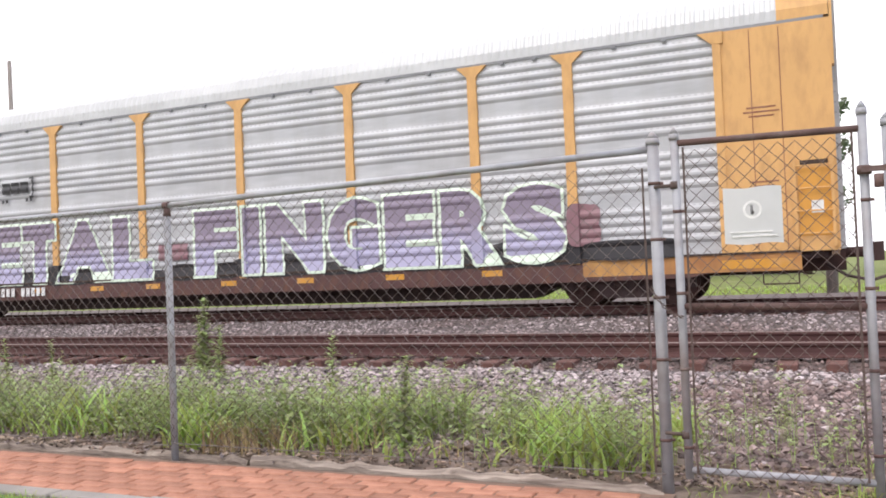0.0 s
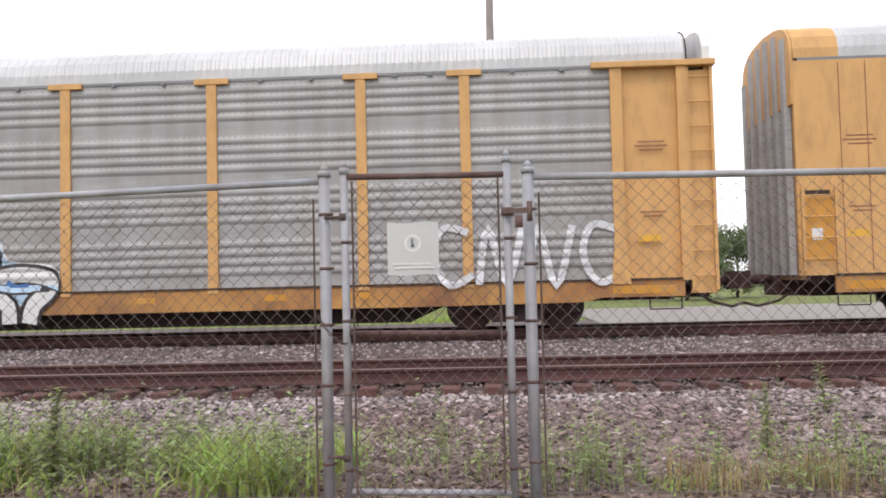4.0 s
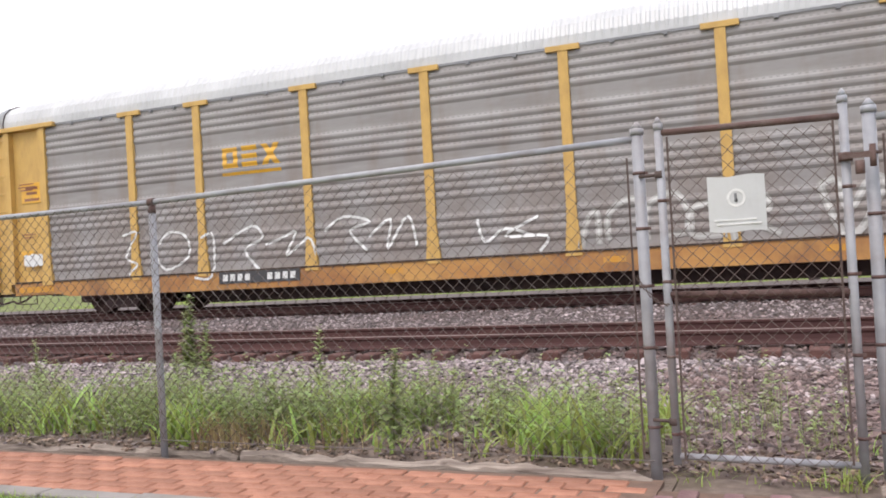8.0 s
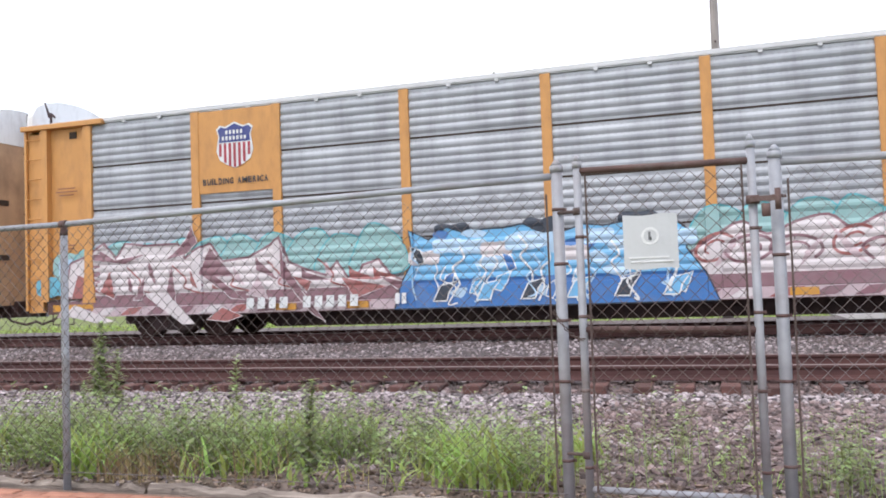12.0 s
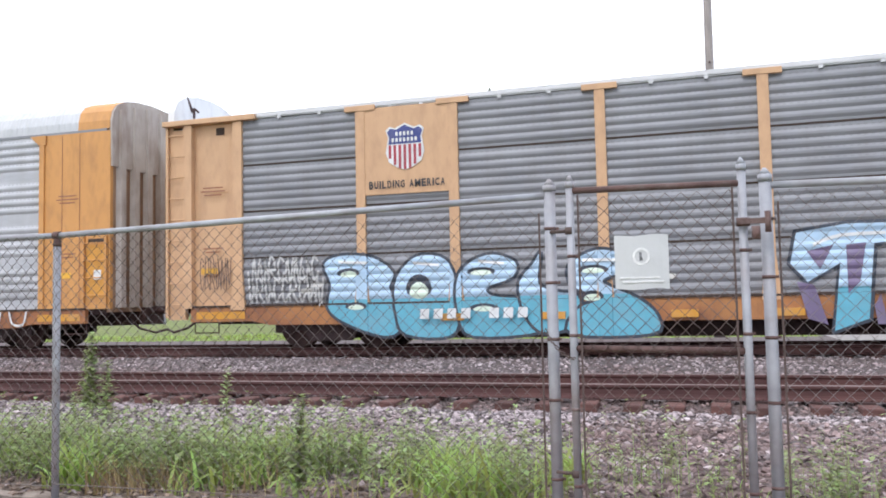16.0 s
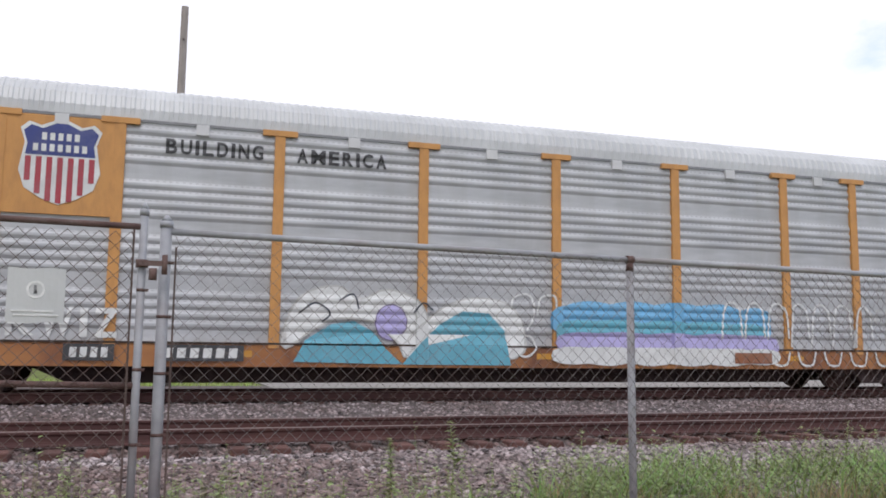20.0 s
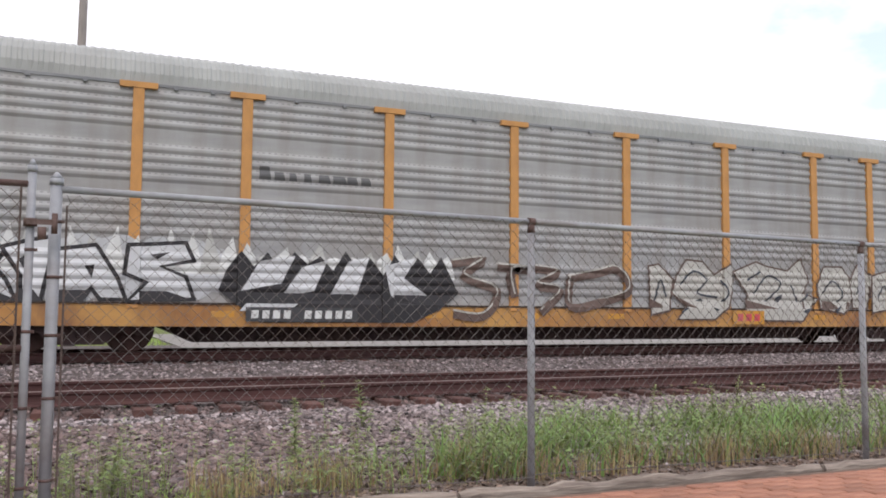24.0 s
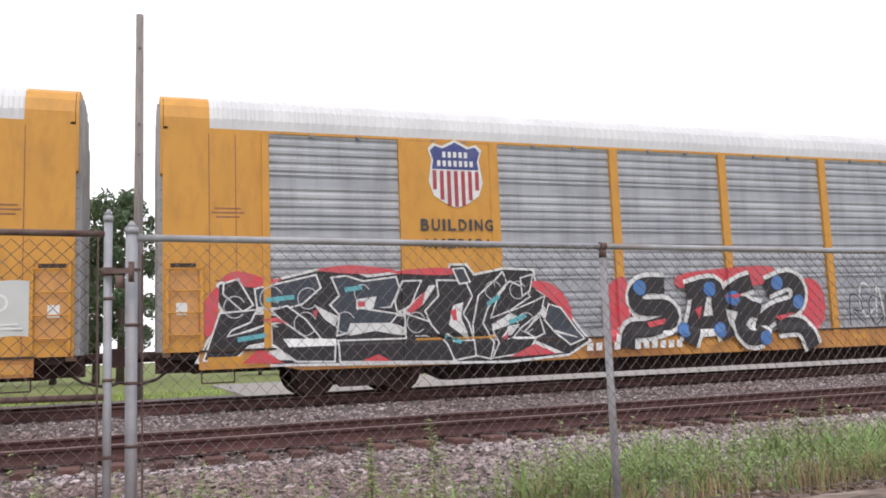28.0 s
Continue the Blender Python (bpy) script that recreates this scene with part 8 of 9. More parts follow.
sk.stroke([(-3.02, 1.85), (-2.24, 1.94), (-2.73, 1.58), (-1.92, 1.27), (-2.26, 0.73), (-2.98, 0.78)], .20, "graffiti_stroke", M["p_umber"], 0, "brown graffiti letter with a pale edge")
sk.stroke([(-3.01, 1.93), (-2.24, 2.02), (-2.73, 1.66), (-1.92, 1.35), (-2.26, 0.81), (-2.98, 0.86)], .04, "graffiti_line", M["p_chalk"], 0, "pale thin edge line")
sk.stroke([(-1.92, 1.81), (-1.08, 1.75), (-1.59, 1.71), (-1.51, 1.14)], .20, "graffiti_stroke", M["p_umber"], 0, "brown graffiti letter with a pale edge")
sk.stroke([(-1.92, 1.89), (-1.08, 1.83), (-1.59, 1.79), (-1.51, 1.22)], .04, "graffiti_line", M["p_chalk"], 0, "pale thin edge line")
sk.stroke([(-1.08, 1.81), (-0.39, 1.71), (-0.91, 1.42), (-0.31, 1.29), (-0.84, 0.8)], .20, "graffiti_stroke", M["p_umber"], 0, "brown graffiti letter with a pale edge")
sk.stroke([(-1.08, 1.89), (-0.39, 1.79), (-0.91, 1.51), (-0.31, 1.38), (-0.84, 0.89)], .04, "graffiti_line", M["p_chalk"], 0, "pale thin edge line")
sk.stroke([(-0.13, 1.58), (0.68, 1.73), (1.24, 1.82), (1.5, 1.32), (0.67, 1.03), (-0.05, 0.95), (-0.07, 1.58)], .20, "graffiti_stroke", M["p_umber"], 0, "brown graffiti letter with a pale edge")
sk.stroke([(-0.13, 1.66), (0.68, 1.82), (1.24, 1.91), (1.51, 1.41), (0.67, 1.11), (-0.05, 1.03), (-0.07, 1.66)], .04, "graffiti_line", M["p_chalk"], 0, "pale thin edge line")
sk.shape([(2.13, 1.92), (2.4, 1.97), (2.79, 1.62), (2.67, 0.9), (2.17, 0.8)], M["p_chalk"], M["p_umber"], .045, False, label="chalky white graffiti letter edged in dark grey")
sk.shape([(2.8, 1.31), (2.94, 1.73), (3.23, 2.1), (3.72, 2.07), (4.05, 1.75), (4.55, 2.02), (4.62, 1.65), (4.46, 1), (4.05, 0.7), (2.96, 0.69), (3.25, 1)], M["p_chalk"], M["p_umber"], .045, False, label="chalky white graffiti letter edged in dark grey")
sk.shape([(4.68, 1.85), (5.41, 2.11), (5.75, 2.01), (6.45, 1.91), (6.89, 2.24), (7.13, 1.69), (6.92, 1.35), (7.37, 1.21), (6.9, 0.66), (5.02, 0.68), (5.12, 1.33)], M["p_chalk"], M["p_umber"], .045, False, label="chalky white graffiti letter edged in dark grey")
sk.shape([(7.4, 1.58), (7.73, 2.05), (8.35, 2.06), (8.73, 1.6), (8.63, 1.12), (8.35, 0.86), (7.52, 1)], M["p_chalk"], M["p_umber"], .045, False, label="chalky white graffiti letter edged in dark grey")
sk.shape([(8.63, 1.71), (8.98, 2.2), (9.37, 1.85), (9.24, 1.01), (8.75, 1.01)], M["p_chalk"], M["p_umber"], .045, False, label="chalky white graffiti letter edged in dark grey")
sk.shape([(9.4, 1.85), (10.03, 1.98), (10.3, 1.5), (10.19, 1.01), (9.39, 0.89)], M["p_chalk"], M["p_umber"], .045, False, label="chalky white graffiti letter edged in dark grey")
sk.shape([(10.33, 1.86), (10.78, 1.87), (10.98, 1.38), (10.78, 1.01), (10.24, 1.01)], M["p_chalk"], M["p_umber"], .045, False, label="chalky white graffiti letter edged in dark grey")
sk.shape([(11.01, 1.88), (11.41, 1.88), (11.97, 1.51), (11.82, 1.01), (11.06, 1.01)], M["p_chalk"], M["p_umber"], .045, False, label="chalky white graffiti letter edged in dark grey")
sk.shape([(11.92, 1.69), (12.24, 1.87), (12.41, 1.65), (12.12, 1.39)], M["p_chalk"], M["p_umber"], .045, False, label="chalky white graffiti letter edged in dark grey")
sk.stroke([(3.03, 1.52), (3.42, 1.85), (3.83, 1.64), (3.53, 1.32), (4.14, 1.22)], .05, "graffiti_line", M["p_navy"], 0, "dark line inside a letter")
sk.stroke([(3.04, 0.85), (3.63, 1.11), (4.15, 0.9)], .05, "graffiti_line", M["p_navy"], 0, "dark line inside a letter")
sk.stroke([(5.31, 1.33), (5.75, 1.78), (6.2, 1.56), (5.54, 1), (6.32, 1.12)], .05, "graffiti_line", M["p_navy"], 0, "dark line inside a letter")
sk.stroke([(6.55, 1.57), (6.78, 1.12), (7.13, 1.35)], .05, "graffiti_line", M["p_navy"], 0, "dark line inside a letter")
sk.stroke([(7.61, 1.35), (7.98, 1.7), (8.35, 1.36), (8.1, 1.12)], .05, "graffiti_line", M["p_navy"], 0, "dark line inside a letter")
sk.stroke([(8.85, 1.36), (9.05, 1.84)], .05, "graffiti_line", M["p_navy"], 0, "dark line inside a letter")
sk.stroke([(9.63, 1.25), (9.9, 1.61), (10.03, 1.25)], .05, "graffiti_line", M["p_navy"], 0, "dark line inside a letter")
sk.stroke([(10.5, 1.25), (10.64, 1.62)], .05, "graffiti_line", M["p_navy"], 0, "dark line inside a letter")
sk.stroke([(11.26, 1.26), (11.4, 1.63), (11.68, 1.32)], .05, "graffiti_line", M["p_navy"], 0, "dark line inside a letter")
sk.stroke([(2.26, 1.1), (2.44, 1.62), (2.59, 1.21)], .05, "graffiti_line", M["p_navy"], 0, "dark line inside a letter")
sk.stroke([(5.09, 1.66), (5.53, 1.89)], .05, "graffiti_line", M["p_navy"], 0, "dark line inside a letter")
sk.stroke([(4.24, 1.65), (4.46, 1.33), (4.15, 1)], .05, "graffiti_line", M["p_navy"], 0, "dark line inside a letter")
sk.shape([(3.43, 1.11), (3.63, 1.19), (3.74, 1.11)], M["p_navy"], label="dark wedge in a letter")
sk.shape([(5.98, 1.23), (6.26, 1.34), (6.09, 1.06)], M["p_navy"], label="dark wedge in a letter")
sk.shape([(6.9, 0.89), (7.19, 1), (7.08, 0.83)], M["p_navy"], label="dark wedge in a letter")
sk.shape([(7.98, 1.01), (8.35, 1.12), (8.1, 0.83)], M["p_navy"], label="dark wedge in a letter")
sk.poly([(4.6, .56), (5.6, .56), (5.6, .90), (4.6, .90)], "patch", M["p_orange"], 0, "orange patch on the sill")
sk.bars(4.7, 5.5, .64, .82, 3, M["p_red"], 0)
number_plate(sk, -7.3, -5.2, .66, .82, 10, (4,))

# eighth car
car, sk = build_car(7, dict(label="grey and golden-orange autorack car with bold black, red and blue graffiti", paint="gold", sheet="galv_blue", kind="groove", posts="bare", ends="plain", roof="roof_white", cap=.72, sill="sill_gold", eave="gold", solid=(1, 7), solid_z=1.0, door="galv_grey", patches=9))
CARS.append(car)
for d in (-1, 1):
    stencils(sk, d)
sk.shield(-8.3, 4.36, 1.22, 1.42, .06)
sk.letters("BUILDING", -9.12, -7.5, 3.18, 3.42, M["l_black"], .25, .06)
sk.letters("AMERICA", -9.08, -7.54, 2.82, 3.02, M["l_black"], .25, .06)
sk.shape([(-13.18, 2.13), (-12.79, 2.28), (-12.57, 2.09), (-11.31, 2.38), (-10.62, 2.39), (-10.28, 2.25), (-9.62, 2.32), (-8.58, 2.28), (-8.5, 2.47), (-8.17, 2.47), (-8, 2.26), (-7.27, 2.39), (-6.61, 2.36), (-6.55, 1.95), (-6.2, 1.76), (-5.87, 1.51), (-5.36, 0.88), (-5.86, 0.62), (-7.27, 0.53), (-13.12, 0.68), (-13.56, 0.76), (-13.24, 1.35), (-13.1, 1.66), (-13.2, 1.83)], M["p_black"], M["p_white"], .05, label="black ground of the graffiti edged in white")
sk.shape([(-12.63, 1.58), (-12.47, 1.69), (-11.77, 1.66), (-11.46, 1.4), (-11.99, 1.44), (-12.21, 1.57)], M["p_white"], label="white wedge between letters")
sk.shape([(-11.37, 1.74), (-10.88, 1.5), (-10.97, 1.32), (-11.17, 1.46)], M["p_white"], label="white wedge between letters")
sk.shape([(-9.76, 1.51), (-9.51, 1.67), (-9.07, 1.96), (-8.99, 2.08), (-8.84, 2.08), (-9.13, 1.7), (-9.53, 1.46)], M["p_white"], label="white wedge between letters")
sk.shape([(-10.77, 1.34), (-9.72, 1.34), (-9, 1.06), (-9.72, 1.13), (-10.15, 1.21), (-10.66, 1.13)], M["p_white"], label="white wedge between letters")
sk.shape([(-7.96, 1.67), (-7.68, 2.06), (-7.91, 1.49), (-7.88, 1.14), (-7.54, 0.66), (-7.74, 0.88), (-8.01, 1.5)], M["p_white"], label="white wedge between letters")
sk.shape([(-7.22, 1.48), (-7.64, 1.27), (-7.6, 1.04), (-7.45, 0.96), (-6.83, 1.4)], M["p_white"], label="white wedge between letters")
sk.shape([(-6.38, 1.64), (-6.11, 1.09), (-6.49, 1.46), (-6.91, 1.05)], M["p_white"], label="white wedge between letters")
sk.shape([(-13.01, 1.19), (-12.32, 1.4), (-12.23, 1.36), (-12.85, 1.14)], M["p_white"], label="white wedge between letters")
sk.shape([(-13.08, 0.76), (-12.64, 1.05), (-12.21, 1.16), (-11.79, 0.71)], M["p_white"], label="white wedge between letters")
sk.shape([(-7.62, 0.61), (-6.67, 0.93), (-5.98, 0.64)], M["p_white"], label="white wedge between letters")
sk.shape([(-10.94, 0.68), (-10.16, 0.89), (-9.5, 0.62)], M["p_white"], label="white wedge between letters")
sk.shape([(-13.2, 2.1), (-13.47, 1.78), (-13.55, 1.31), (-13.35, 1.2), (-13.22, 1.62)], M["p_red"], smooth=True, label="red halo of the graffiti")
sk.shape([(-13.13, 2.21), (-12.84, 2.39), (-12.3, 2.25), (-11.98, 2.23), (-12.52, 2.08)], M["p_red"], smooth=True, label="red halo of the graffiti")
sk.shape([(-11.31, 2.4), (-10.62, 2.49), (-9.68, 2.39), (-10.39, 2.32)], M["p_red"], smooth=True, label="red halo of the graffiti")
sk.shape([(-9.8, 2.34), (-8.95, 2.43), (-8.45, 2.4), (-8.58, 2.28)], M["p_red"], smooth=True, label="red halo of the graffiti")
sk.shape([(-6.78, 2.13), (-6.18, 2.09), (-5.78, 1.69), (-5.73, 1.26), (-6.07, 1.63), (-6.4, 1.89)], M["p_red"], smooth=True, label="red halo of the graffiti")
sk.shape([(-13.08, 2.15), (-12.84, 2.22), (-12.57, 1.76), (-12.74, 1.65), (-13.09, 1.97)], M["p_black"], M["p_white"], .035, label="black angular graffiti stroke edged in white")
sk.shape([(-12.5, 2.04), (-11.33, 2.29), (-11.25, 2.07), (-11.61, 1.77), (-11.94, 1.69), (-12.46, 1.72)], M["p_navy"], M["p_white"], .035, label="black angular graffiti stroke edged in white")
sk.shape([(-12.18, 1.64), (-11.9, 1.71), (-11.55, 1.45), (-11.27, 1.11), (-11.56, 1.07)], M["p_black"], M["p_white"], .035, label="black angular graffiti stroke edged in white")
sk.shape([(-13.16, 1.6), (-12.51, 1.65), (-12.61, 1.45), (-12.97, 1.31), (-13.06, 1.17), (-12.57, 1.27), (-12.23, 1.4), (-12.23, 1.08), (-12.64, 1.02), (-12.94, 0.75), (-13.45, 0.78)], M["p_black"], M["p_white"], .035, label="black angular graffiti stroke edged in white")
sk.shape([(-12.19, 1.38), (-11.97, 1.41), (-11.49, 1.07), (-10.98, 1.05), (-11.01, 0.67), (-11.74, 0.7), (-12.19, 1.03)], M["p_black"], M["p_white"], .035, label="black angular graffiti stroke edged in white")
sk.shape([(-10.99, 2.24), (-10.72, 2.27), (-10.37, 2.16), (-9.69, 2.24), (-9.63, 2.04), (-9.82, 1.68), (-10.39, 1.63), (-9.69, 1.52), (-9.83, 1.36), (-10.65, 1.37), (-10.72, 1.2), (-10.91, 1.16), (-10.85, 1.54), (-11.03, 1.73), (-10.84, 1.9)], M["p_navy"], M["p_white"], .035, label="black angular graffiti stroke edged in white")
sk.shape([(-10.89, 1.03), (-9.51, 1.03), (-9.52, 1.51), (-8.97, 1.33), (-8.51, 1), (-8.53, 0.58), (-10.87, 0.66)], M["p_black"], M["p_white"], .035, label="black angular graffiti stroke edged in white")
sk.shape([(-9.55, 2.15), (-9.18, 2.16), (-9.42, 1.7), (-9.66, 1.58), (-9.7, 1.77)], M["p_black"], M["p_white"], .035, label="black angular graffiti stroke edged in white")
sk.shape([(-8.81, 2.16), (-8.21, 2.15), (-8.07, 1.85), (-8.29, 1.5), (-8.17, 1.31), (-8.06, 0.96), (-8, 0.67), (-8.48, 0.6), (-8.62, 0.91), (-8.97, 1.32), (-9.08, 1.57), (-8.78, 1.86)], M["p_black"], M["p_white"], .035, label="black angular graffiti stroke edged in white")
sk.shape([(-8.44, 2.39), (-8.23, 2.4), (-8.11, 2.15), (-8.32, 2.12)], M["p_navy"], M["p_white"], .035, label="black angular graffiti stroke edged in white")
sk.shape([(-7.9, 1.85), (-7.55, 2.13), (-7.36, 2.31), (-7.25, 2.13), (-7.45, 1.94), (-7.73, 1.61), (-7.86, 1.3), (-7.62, 0.9), (-7.7, 0.6), (-8, 0.67), (-8.05, 1.26)], M["p_black"], M["p_white"], .035, label="black angular graffiti stroke edged in white")
sk.shape([(-7.46, 1.84), (-7.16, 2.13), (-6.85, 2), (-6.72, 1.83), (-7.19, 1.56), (-7.63, 1.42)], M["p_black"], M["p_white"], .035, label="black angular graffiti stroke edged in white")
sk.shape([(-7.19, 1.51), (-6.6, 1.71), (-6.37, 1.81), (-6.47, 1.52), (-6.94, 1.21), (-7.16, 0.99), (-6.64, 0.97), (-6.84, 0.7), (-7.62, 0.61), (-7.48, 0.89), (-7.6, 1.15), (-6.88, 1.35)], M["p_black"], M["p_white"], .035, label="black angular graffiti stroke edged in white")
sk.shape([(-6.26, 1.64), (-5.99, 1.56), (-5.5, 0.93), (-5.81, 0.82), (-6.12, 1.06), (-6.37, 1.34)], M["p_navy"], M["p_white"], .035, label="black angular graffiti stroke edged in white")
sk.shape([(-6.51, 1.39), (-6.84, 1.11), (-6.61, 0.99), (-6.42, 1.07)], M["p_black"], M["p_white"], .035, label="black angular graffiti stroke edged in white")
sk.shape([(-6.89, 2.2), (-6.63, 2.27), (-6.72, 1.95), (-6.87, 1.86)], M["p_black"], M["p_white"], .035, label="black angular graffiti stroke edged in white")
sk.shape([(-10.52, 1.83), (-10.1, 1.88), (-10.18, 1.64), (-10.53, 1.63)], M["p_white"], label="white gap in a letter")
sk.shape([(-8.49, 1.67), (-8.26, 1.73), (-8.32, 1.43), (-8.12, 0.94), (-8.6, 1.28)], M["p_white"], label="white gap in a letter")
sk.shape([(-7.44, 1.01), (-7.23, 1.24), (-6.97, 1.26), (-7.17, 1.05)], M["p_white"], label="white gap in a letter")
sk.shape([(-10.5, 1.78), (-10.34, 1.8), (-10.34, 1.69), (-10.49, 1.68)], M["p_red"], label="red shard of the graffiti")
sk.shape([(-9.28, 1.8), (-9.08, 1.96), (-9.16, 1.69), (-9.4, 1.53), (-9.51, 1.58)], M["p_red"], label="red shard of the graffiti")
sk.shape([(-8.55, 1.56), (-8.43, 1.61), (-8.41, 1.37), (-8.5, 1.37)], M["p_red"], label="red shard of the graffiti")
sk.shape([(-12.77, 0.69), (-12.43, 0.96), (-11.98, 0.66)], M["p_red"], label="red shard of the graffiti")
sk.shape([(-10.44, 0.65), (-10.11, 0.76), (-9.84, 0.62)], M["p_red"], label="red shard of the graffiti")
sk.shape([(-7.26, 0.6), (-6.67, 0.85), (-6.17, 0.63)], M["p_red"], label="red shard of the graffiti")
sk.shape([(-12.42, 1.47), (-12.1, 1.53), (-11.9, 1.39), (-12.21, 1.44)], M["p_red"], label="red shard of the graffiti")
sk.shape([(-11.41, 1.6), (-11.3, 1.66), (-11.33, 1.49)], M["p_red"], label="red shard of the graffiti")
sk.shape([(-7.45, 0.97), (-7.24, 1.12), (-7.29, 0.98)], M["p_red"], label="red shard of the graffiti")
for x, z, r in ((-12.2, 1.87, 0.22), (-12.9, 1.72, 0.2), (-11.49, 1.86, 0.2), (-11.55, 1.38, 0.22), (-10.76, 1.39, 0.2), (-9.3, 1.35, 0.2), (-7.58, 1.96, 0.18), (-6.99, 1.96, 0.18), (-10.4, 1.95, 0.16), (-6.83, 1.29, 0.2)):
    sk.ring(x, z, r, M["p_silver"])
sk.stroke([(-12.31, 1.84), (-11.76, 1.89)], .09, "graffiti_line", M["p_teal"], 0, "dark teal shine in the stroke")
sk.stroke([(-12.85, 1.12), (-12.32, 1.19)], .09, "graffiti_line", M["p_teal"], 0, "dark teal shine in the stroke")
sk.stroke([(-10.75, 2.01), (-10.4, 2.06)], .09, "graffiti_line", M["p_teal"], 0, "dark teal shine in the stroke")
sk.stroke([(-8.7, 1.05), (-8.33, 0.94)], .09, "graffiti_line", M["p_teal"], 0, "dark teal shine in the stroke")
sk.stroke([(-7.73, 1.67), (-7.46, 1.84)], .09, "graffiti_line", M["p_teal"], 0, "dark teal shine in the stroke")
sk.stroke([(-7.23, 1.3), (-6.82, 1.44)], .09, "graffiti_line", M["p_teal"], 0, "dark teal shine in the stroke")
sk.shape([(-4.97, 1.58), (-4.76, 2.05), (-4.39, 2.18), (-4.26, 1.36), (-4.44, 0.71), (-4.84, 0.89)], M["p_red"], smooth=True, label="red halo of the graffiti")
sk.shape([(0.5, 1.99), (0.89, 2.12), (1.19, 1.81), (1.15, 1.15), (0.56, 0.89)], M["p_red"], smooth=True, label="red halo of the graffiti")
sk.shape([(-2.98, 2.22), (-1.9, 2.37), (-0.32, 2.42), (-0.48, 2.03), (-2.72, 1.92)], M["p_red"], smooth=True, label="red halo of the graffiti")
SAEZ = (([(-3.35, 2.01), (-3.89, 2.01), (-4.14, 1.78), (-3.96, 1.55), (-3.35, 1.52), (-3.22, 1.25), (-3.83, 1.08), (-4.33, 1.03), (-4.43, 0.68)],),
        ([(-2.8, 0.72), (-2.56, 1.28), (-2.34, 1.89), (-1.96, 1.95), (-1.9, 1.38), (-1.74, 0.81)], [(-2.5, 1.13), (-1.88, 1.16)], [(-2.77, 1.86), (-2.23, 1.99)],),
        ([(-0.94, 2.07), (-1.46, 1.91), (-1.65, 1.63), (-1.09, 1.52), (-1.38, 1.14), (-1.12, 0.81), (-0.78, 0.84)], [(-1.65, 1.63), (-0.75, 1.39)],),
        ([(-0.51, 1.93), (0.12, 2.11), (0.42, 1.9), (0.29, 1.53), (-0.31, 1.37), (-0.69, 1.14), (-0.84, 0.74)], [(-0.31, 1.04), (0.41, 1.02), (0.7, 0.53)],))
for paths in SAEZ:
    sk.fat(paths, .36, M["p_white"], M["p_black"], M["p_black"], .5, .10, "black graffiti letter edged in white")
for paths in SAEZ:
    for p in paths:
        sk.stroke(p, .36, "graffiti_letter", M["p_black"], 0, "black graffiti letter edged in white")
for i, (x, z) in enumerate(((-4.01, 1.97), (-2.92, 1.03), (-2.14, 1.92), (-1.93, 1.01), (-1.55, 1.7), (-0.21, 2.04), (0.38, 1.59), (-0.69, 0.79))):
    sk.cloud(x - .17, x + .17, z - .17, z + .17, M["p_blue"], 0, 140 + i, bumps=3, rough=.1, label="blue spot on the graffiti", square=1.0)
sk.shape([(-2.58, 1.47), (-2.38, 1.55), (-2.48, 1.25)], M["p_red"], label="red shard of the graffiti")
sk.shape([(-1.74, 1.76), (-1.2, 1.82), (-1.48, 1.69)], M["p_red"], label="red shard of the graffiti")
sk.shape([(-0.34, 1.27), (0.26, 1.35), (-0.19, 1.17)], M["p_red"], label="red shard of the graffiti")
sk.shape([(-3.88, 1.22), (-3.37, 1.29), (-3.44, 1.17), (-3.82, 1.1)], M["p_red"], label="red shard of the graffiti")
sk.shape([(3.69, 1.74), (4.28, 1.93), (4.43, 1.58), (4.03, 1.2), (3.76, 1.43)], M["p_navy"], M["p_white"], .04, label="dark shadow of the graffiti")
sk.shape([(8.98, 2.24), (9.3, 2.42), (9.45, 2.18), (9.21, 1.91)], M["p_navy"], M["p_white"], .04, label="dark shadow of the graffiti")
sk.shape([(10.65, 1.94), (10.98, 2.09), (11.14, 1.68), (10.8, 1.54)], M["p_navy"], M["p_white"], .04, label="dark shadow of the graffiti")
sk.shape([(3.79, 1.26), (4.53, 1.37), (4.78, 1.11), (4.31, 0.88), (3.62, 0.82), (3.64, 1.11)], M["p_aqua"], M["p_white"], 0.09, True, (M["p_aqua"], 0.5), "aqua painted bubble edged in white")
sk.shape([(11.23, 1.93), (11.88, 2.11), (12.18, 1.89), (11.9, 1.55), (11.3, 1.41)], M["p_aqua"], M["p_white"], 0.07, True, (M["p_aqua"], 0.5), "aqua painted bubble edged in white")
sk.shape([(4.71, 2.14), (5.17, 2.22), (5.96, 2.12), (6.32, 1.73), (6.45, 1.18), (6.39, 0.53), (4.78, 0.48), (4.66, 0.57), (4.81, 0.99), (4.86, 1.47), (4.66, 1.85)], M["p_sky"], M["p_white"], 0.1, False, (M["p_blue"], 1.28), "fat blue graffiti letter edged in white")
sk.shape([(6.45, 1.98), (7.35, 2.16), (7.44, 1.78), (7.01, 1.52), (7.52, 1.58), (7.63, 1.35), (7.49, 1.17), (7.8, 0.87), (7.86, 0.54), (6.53, 0.5), (6.42, 1.24)], M["p_sky"], M["p_white"], 0.1, False, (M["p_blue"], 1.28), "fat blue graffiti letter edged in white")
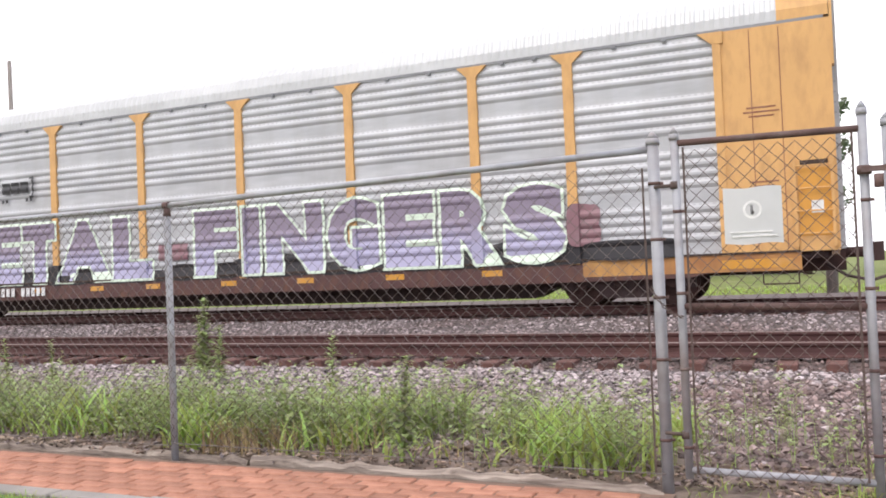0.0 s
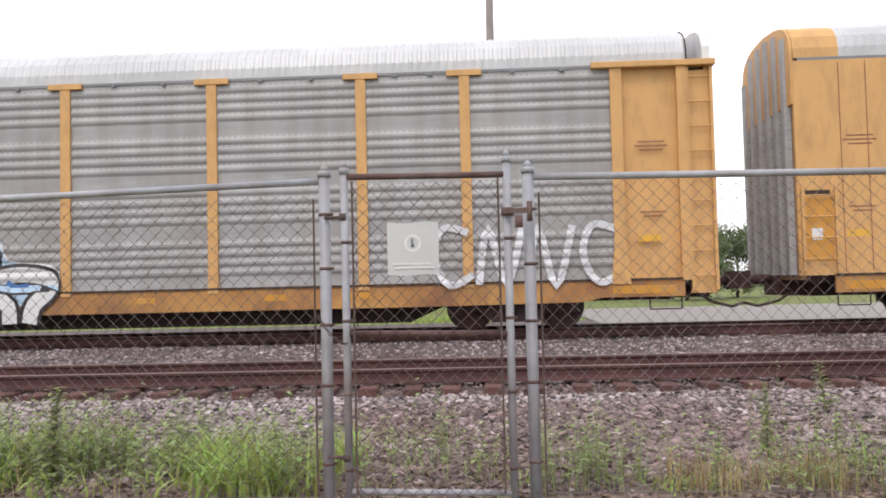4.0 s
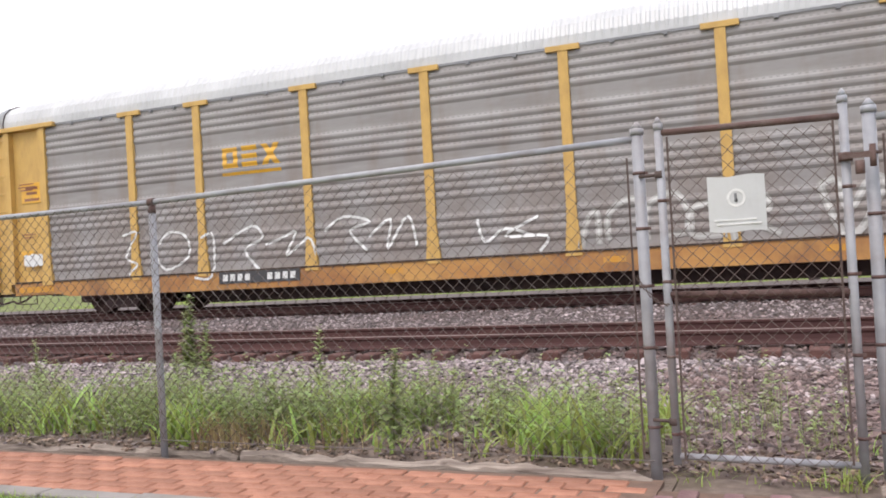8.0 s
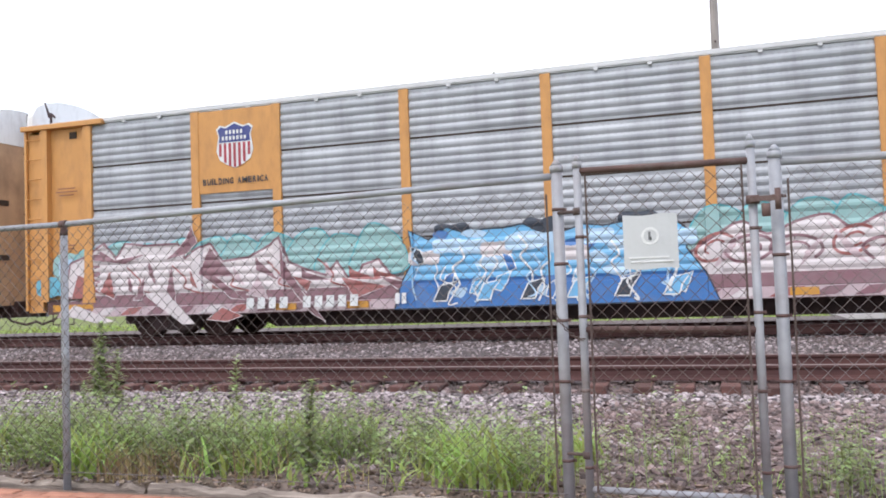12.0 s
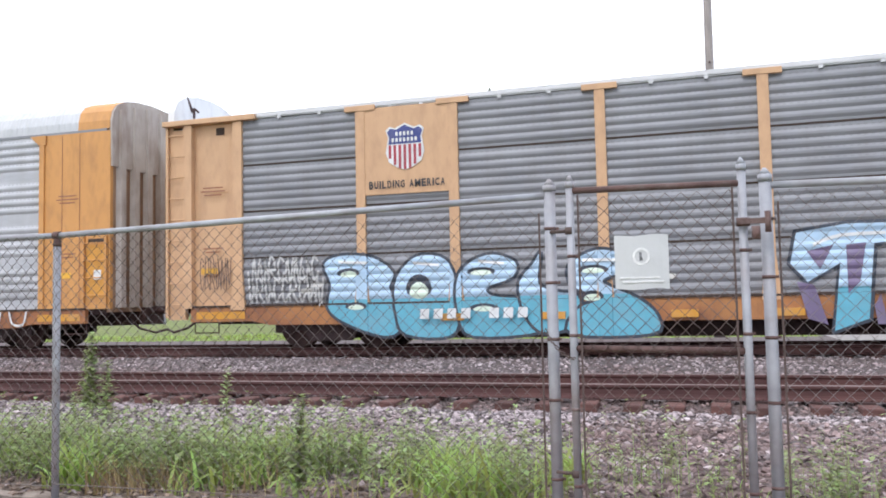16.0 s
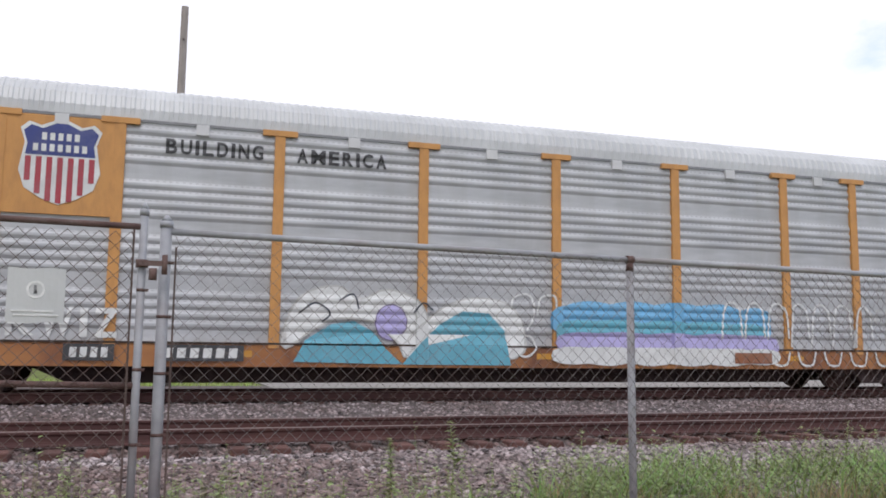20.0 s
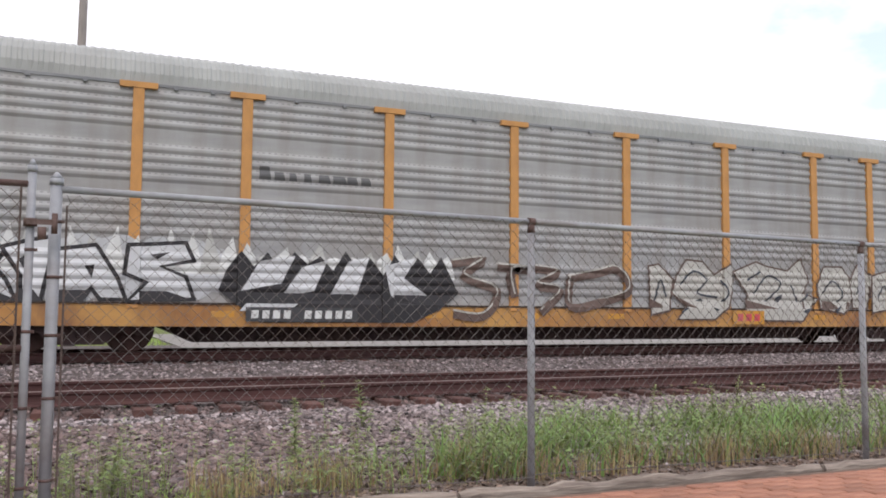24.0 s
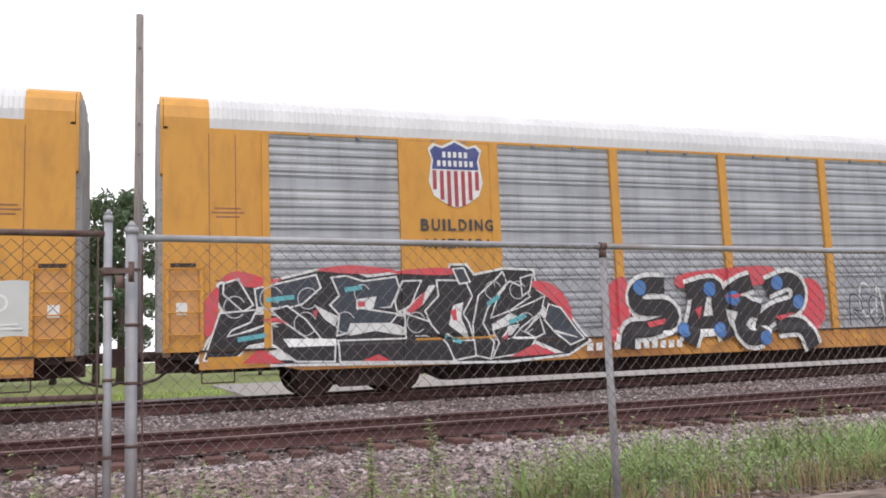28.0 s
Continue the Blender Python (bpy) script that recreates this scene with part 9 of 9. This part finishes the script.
sk.shape([(7.87, 2.14), (8.83, 2.29), (9.05, 2.23), (8.98, 1.65), (9.15, 0.97), (9.52, 0.5), (8.84, 0.48), (8.57, 0.8), (8.33, 0.48), (7.86, 0.49), (7.92, 1.25), (8.02, 1.76)], M["p_turq"], M["p_white"], 0.1, False, (M["p_blue"], 1.3), "fat blue graffiti letter edged in white")
sk.fat(([(10.4, 2.02), (9.95, 2.14), (9.54, 1.89), (9.63, 1.42), (10.55, 1.29), (11.18, 1.11), (11.3, 0.73), (10.8, 0.57), (9.64, 0.55)],), .46, M["p_white"], M["p_turq"], M["p_blue"], 1.25)
sk.shape([(5.43, 1.6), (5.99, 1.65), (6.1, 1.24), (5.93, 1.04), (5.4, 0.99)], M["p_white"], smooth=True, label="pale gap in a letter")
sk.shape([(5.72, 1.55), (5.95, 1.56), (5.93, 1.19), (5.77, 1.14)], M["p_haze"], smooth=True, label="pale gap in a letter")
sk.shape([(6.78, 1.32), (7.55, 1.53), (7.49, 1.32), (6.95, 1.15)], M["p_white"], smooth=True, label="pale gap in a letter")
sk.shape([(8.24, 0.74), (8.48, 0.92), (8.63, 0.48), (8.27, 0.48)], M["p_white"], smooth=True, label="pale gap in a letter")
sk.shape([(9.95, 1.66), (10.72, 1.57), (10.55, 1.46), (10.01, 1.48)], M["p_white"], smooth=True, label="pale gap in a letter")
sk.shape([(10, 1.05), (10.42, 1.16), (10.48, 1.03), (10.13, 0.94)], M["p_haze"], smooth=True, label="pale gap in a letter")
sk.scrawl(2.2, 4.4, 1.2, 2.0, 4, .04, M["p_white"], .010, 158)
sk.scrawl(1.9, 3.6, 1.0, 1.7, 3, .03, M["p_black"], .012, 159, "thin black spray tag")
number_plate(sk, -5.5, -4.6, .66, .82, 4, (), False)
sk.bars(-4.3, -3.0, .66, .82, 6, M["p_white"], .04)

# ninth car, of which one end is seen
car, sk = build_car(8, dict(label="golden-orange autorack car with grey fluted end doors", paint="gold", sheet="galv_blue", kind="groove", posts="bare", ends="plain", roof="roof_white", cap=.72, sill="sill_gold", eave="gold", solid=(7,), solid_z=1.0, door="galv_grey"))
CARS.append(car)
for d in (-1, 1):
    stencils(sk, d)


# ---------------------------------------------------------------- what moves
def motions():
    # these cars stand a little lower or higher on their springs and frames
    for k, h in ((2, 0.98), (5, 1.01), (7, 1.035), (8, 1.035)):
        CARS[k].scale.z = h
    steps = [0, 1 / 30, 2 / 30, 0.1, 0.2, 0.5] + list(range(1, 28)) + [27.5, 27.8, 27.9, 28 - 2 / 30, 28 - 1 / 30, 28]
    for k, c in enumerate(CARS):
        walk(c, [(t, pose(START + SPEED * t - PITCH * k, TRACK_Y, RAIL_Z)) for t in steps])
    turn = math.degrees(SPEED / 0.457)
    times_ = [i / 15 for i in range(421)]
    for ob, x in WHEELS:
        walk(ob, [(t, pose(x, 0, 0.457, 0, turn * t, 0)) for t in times_])


motions()
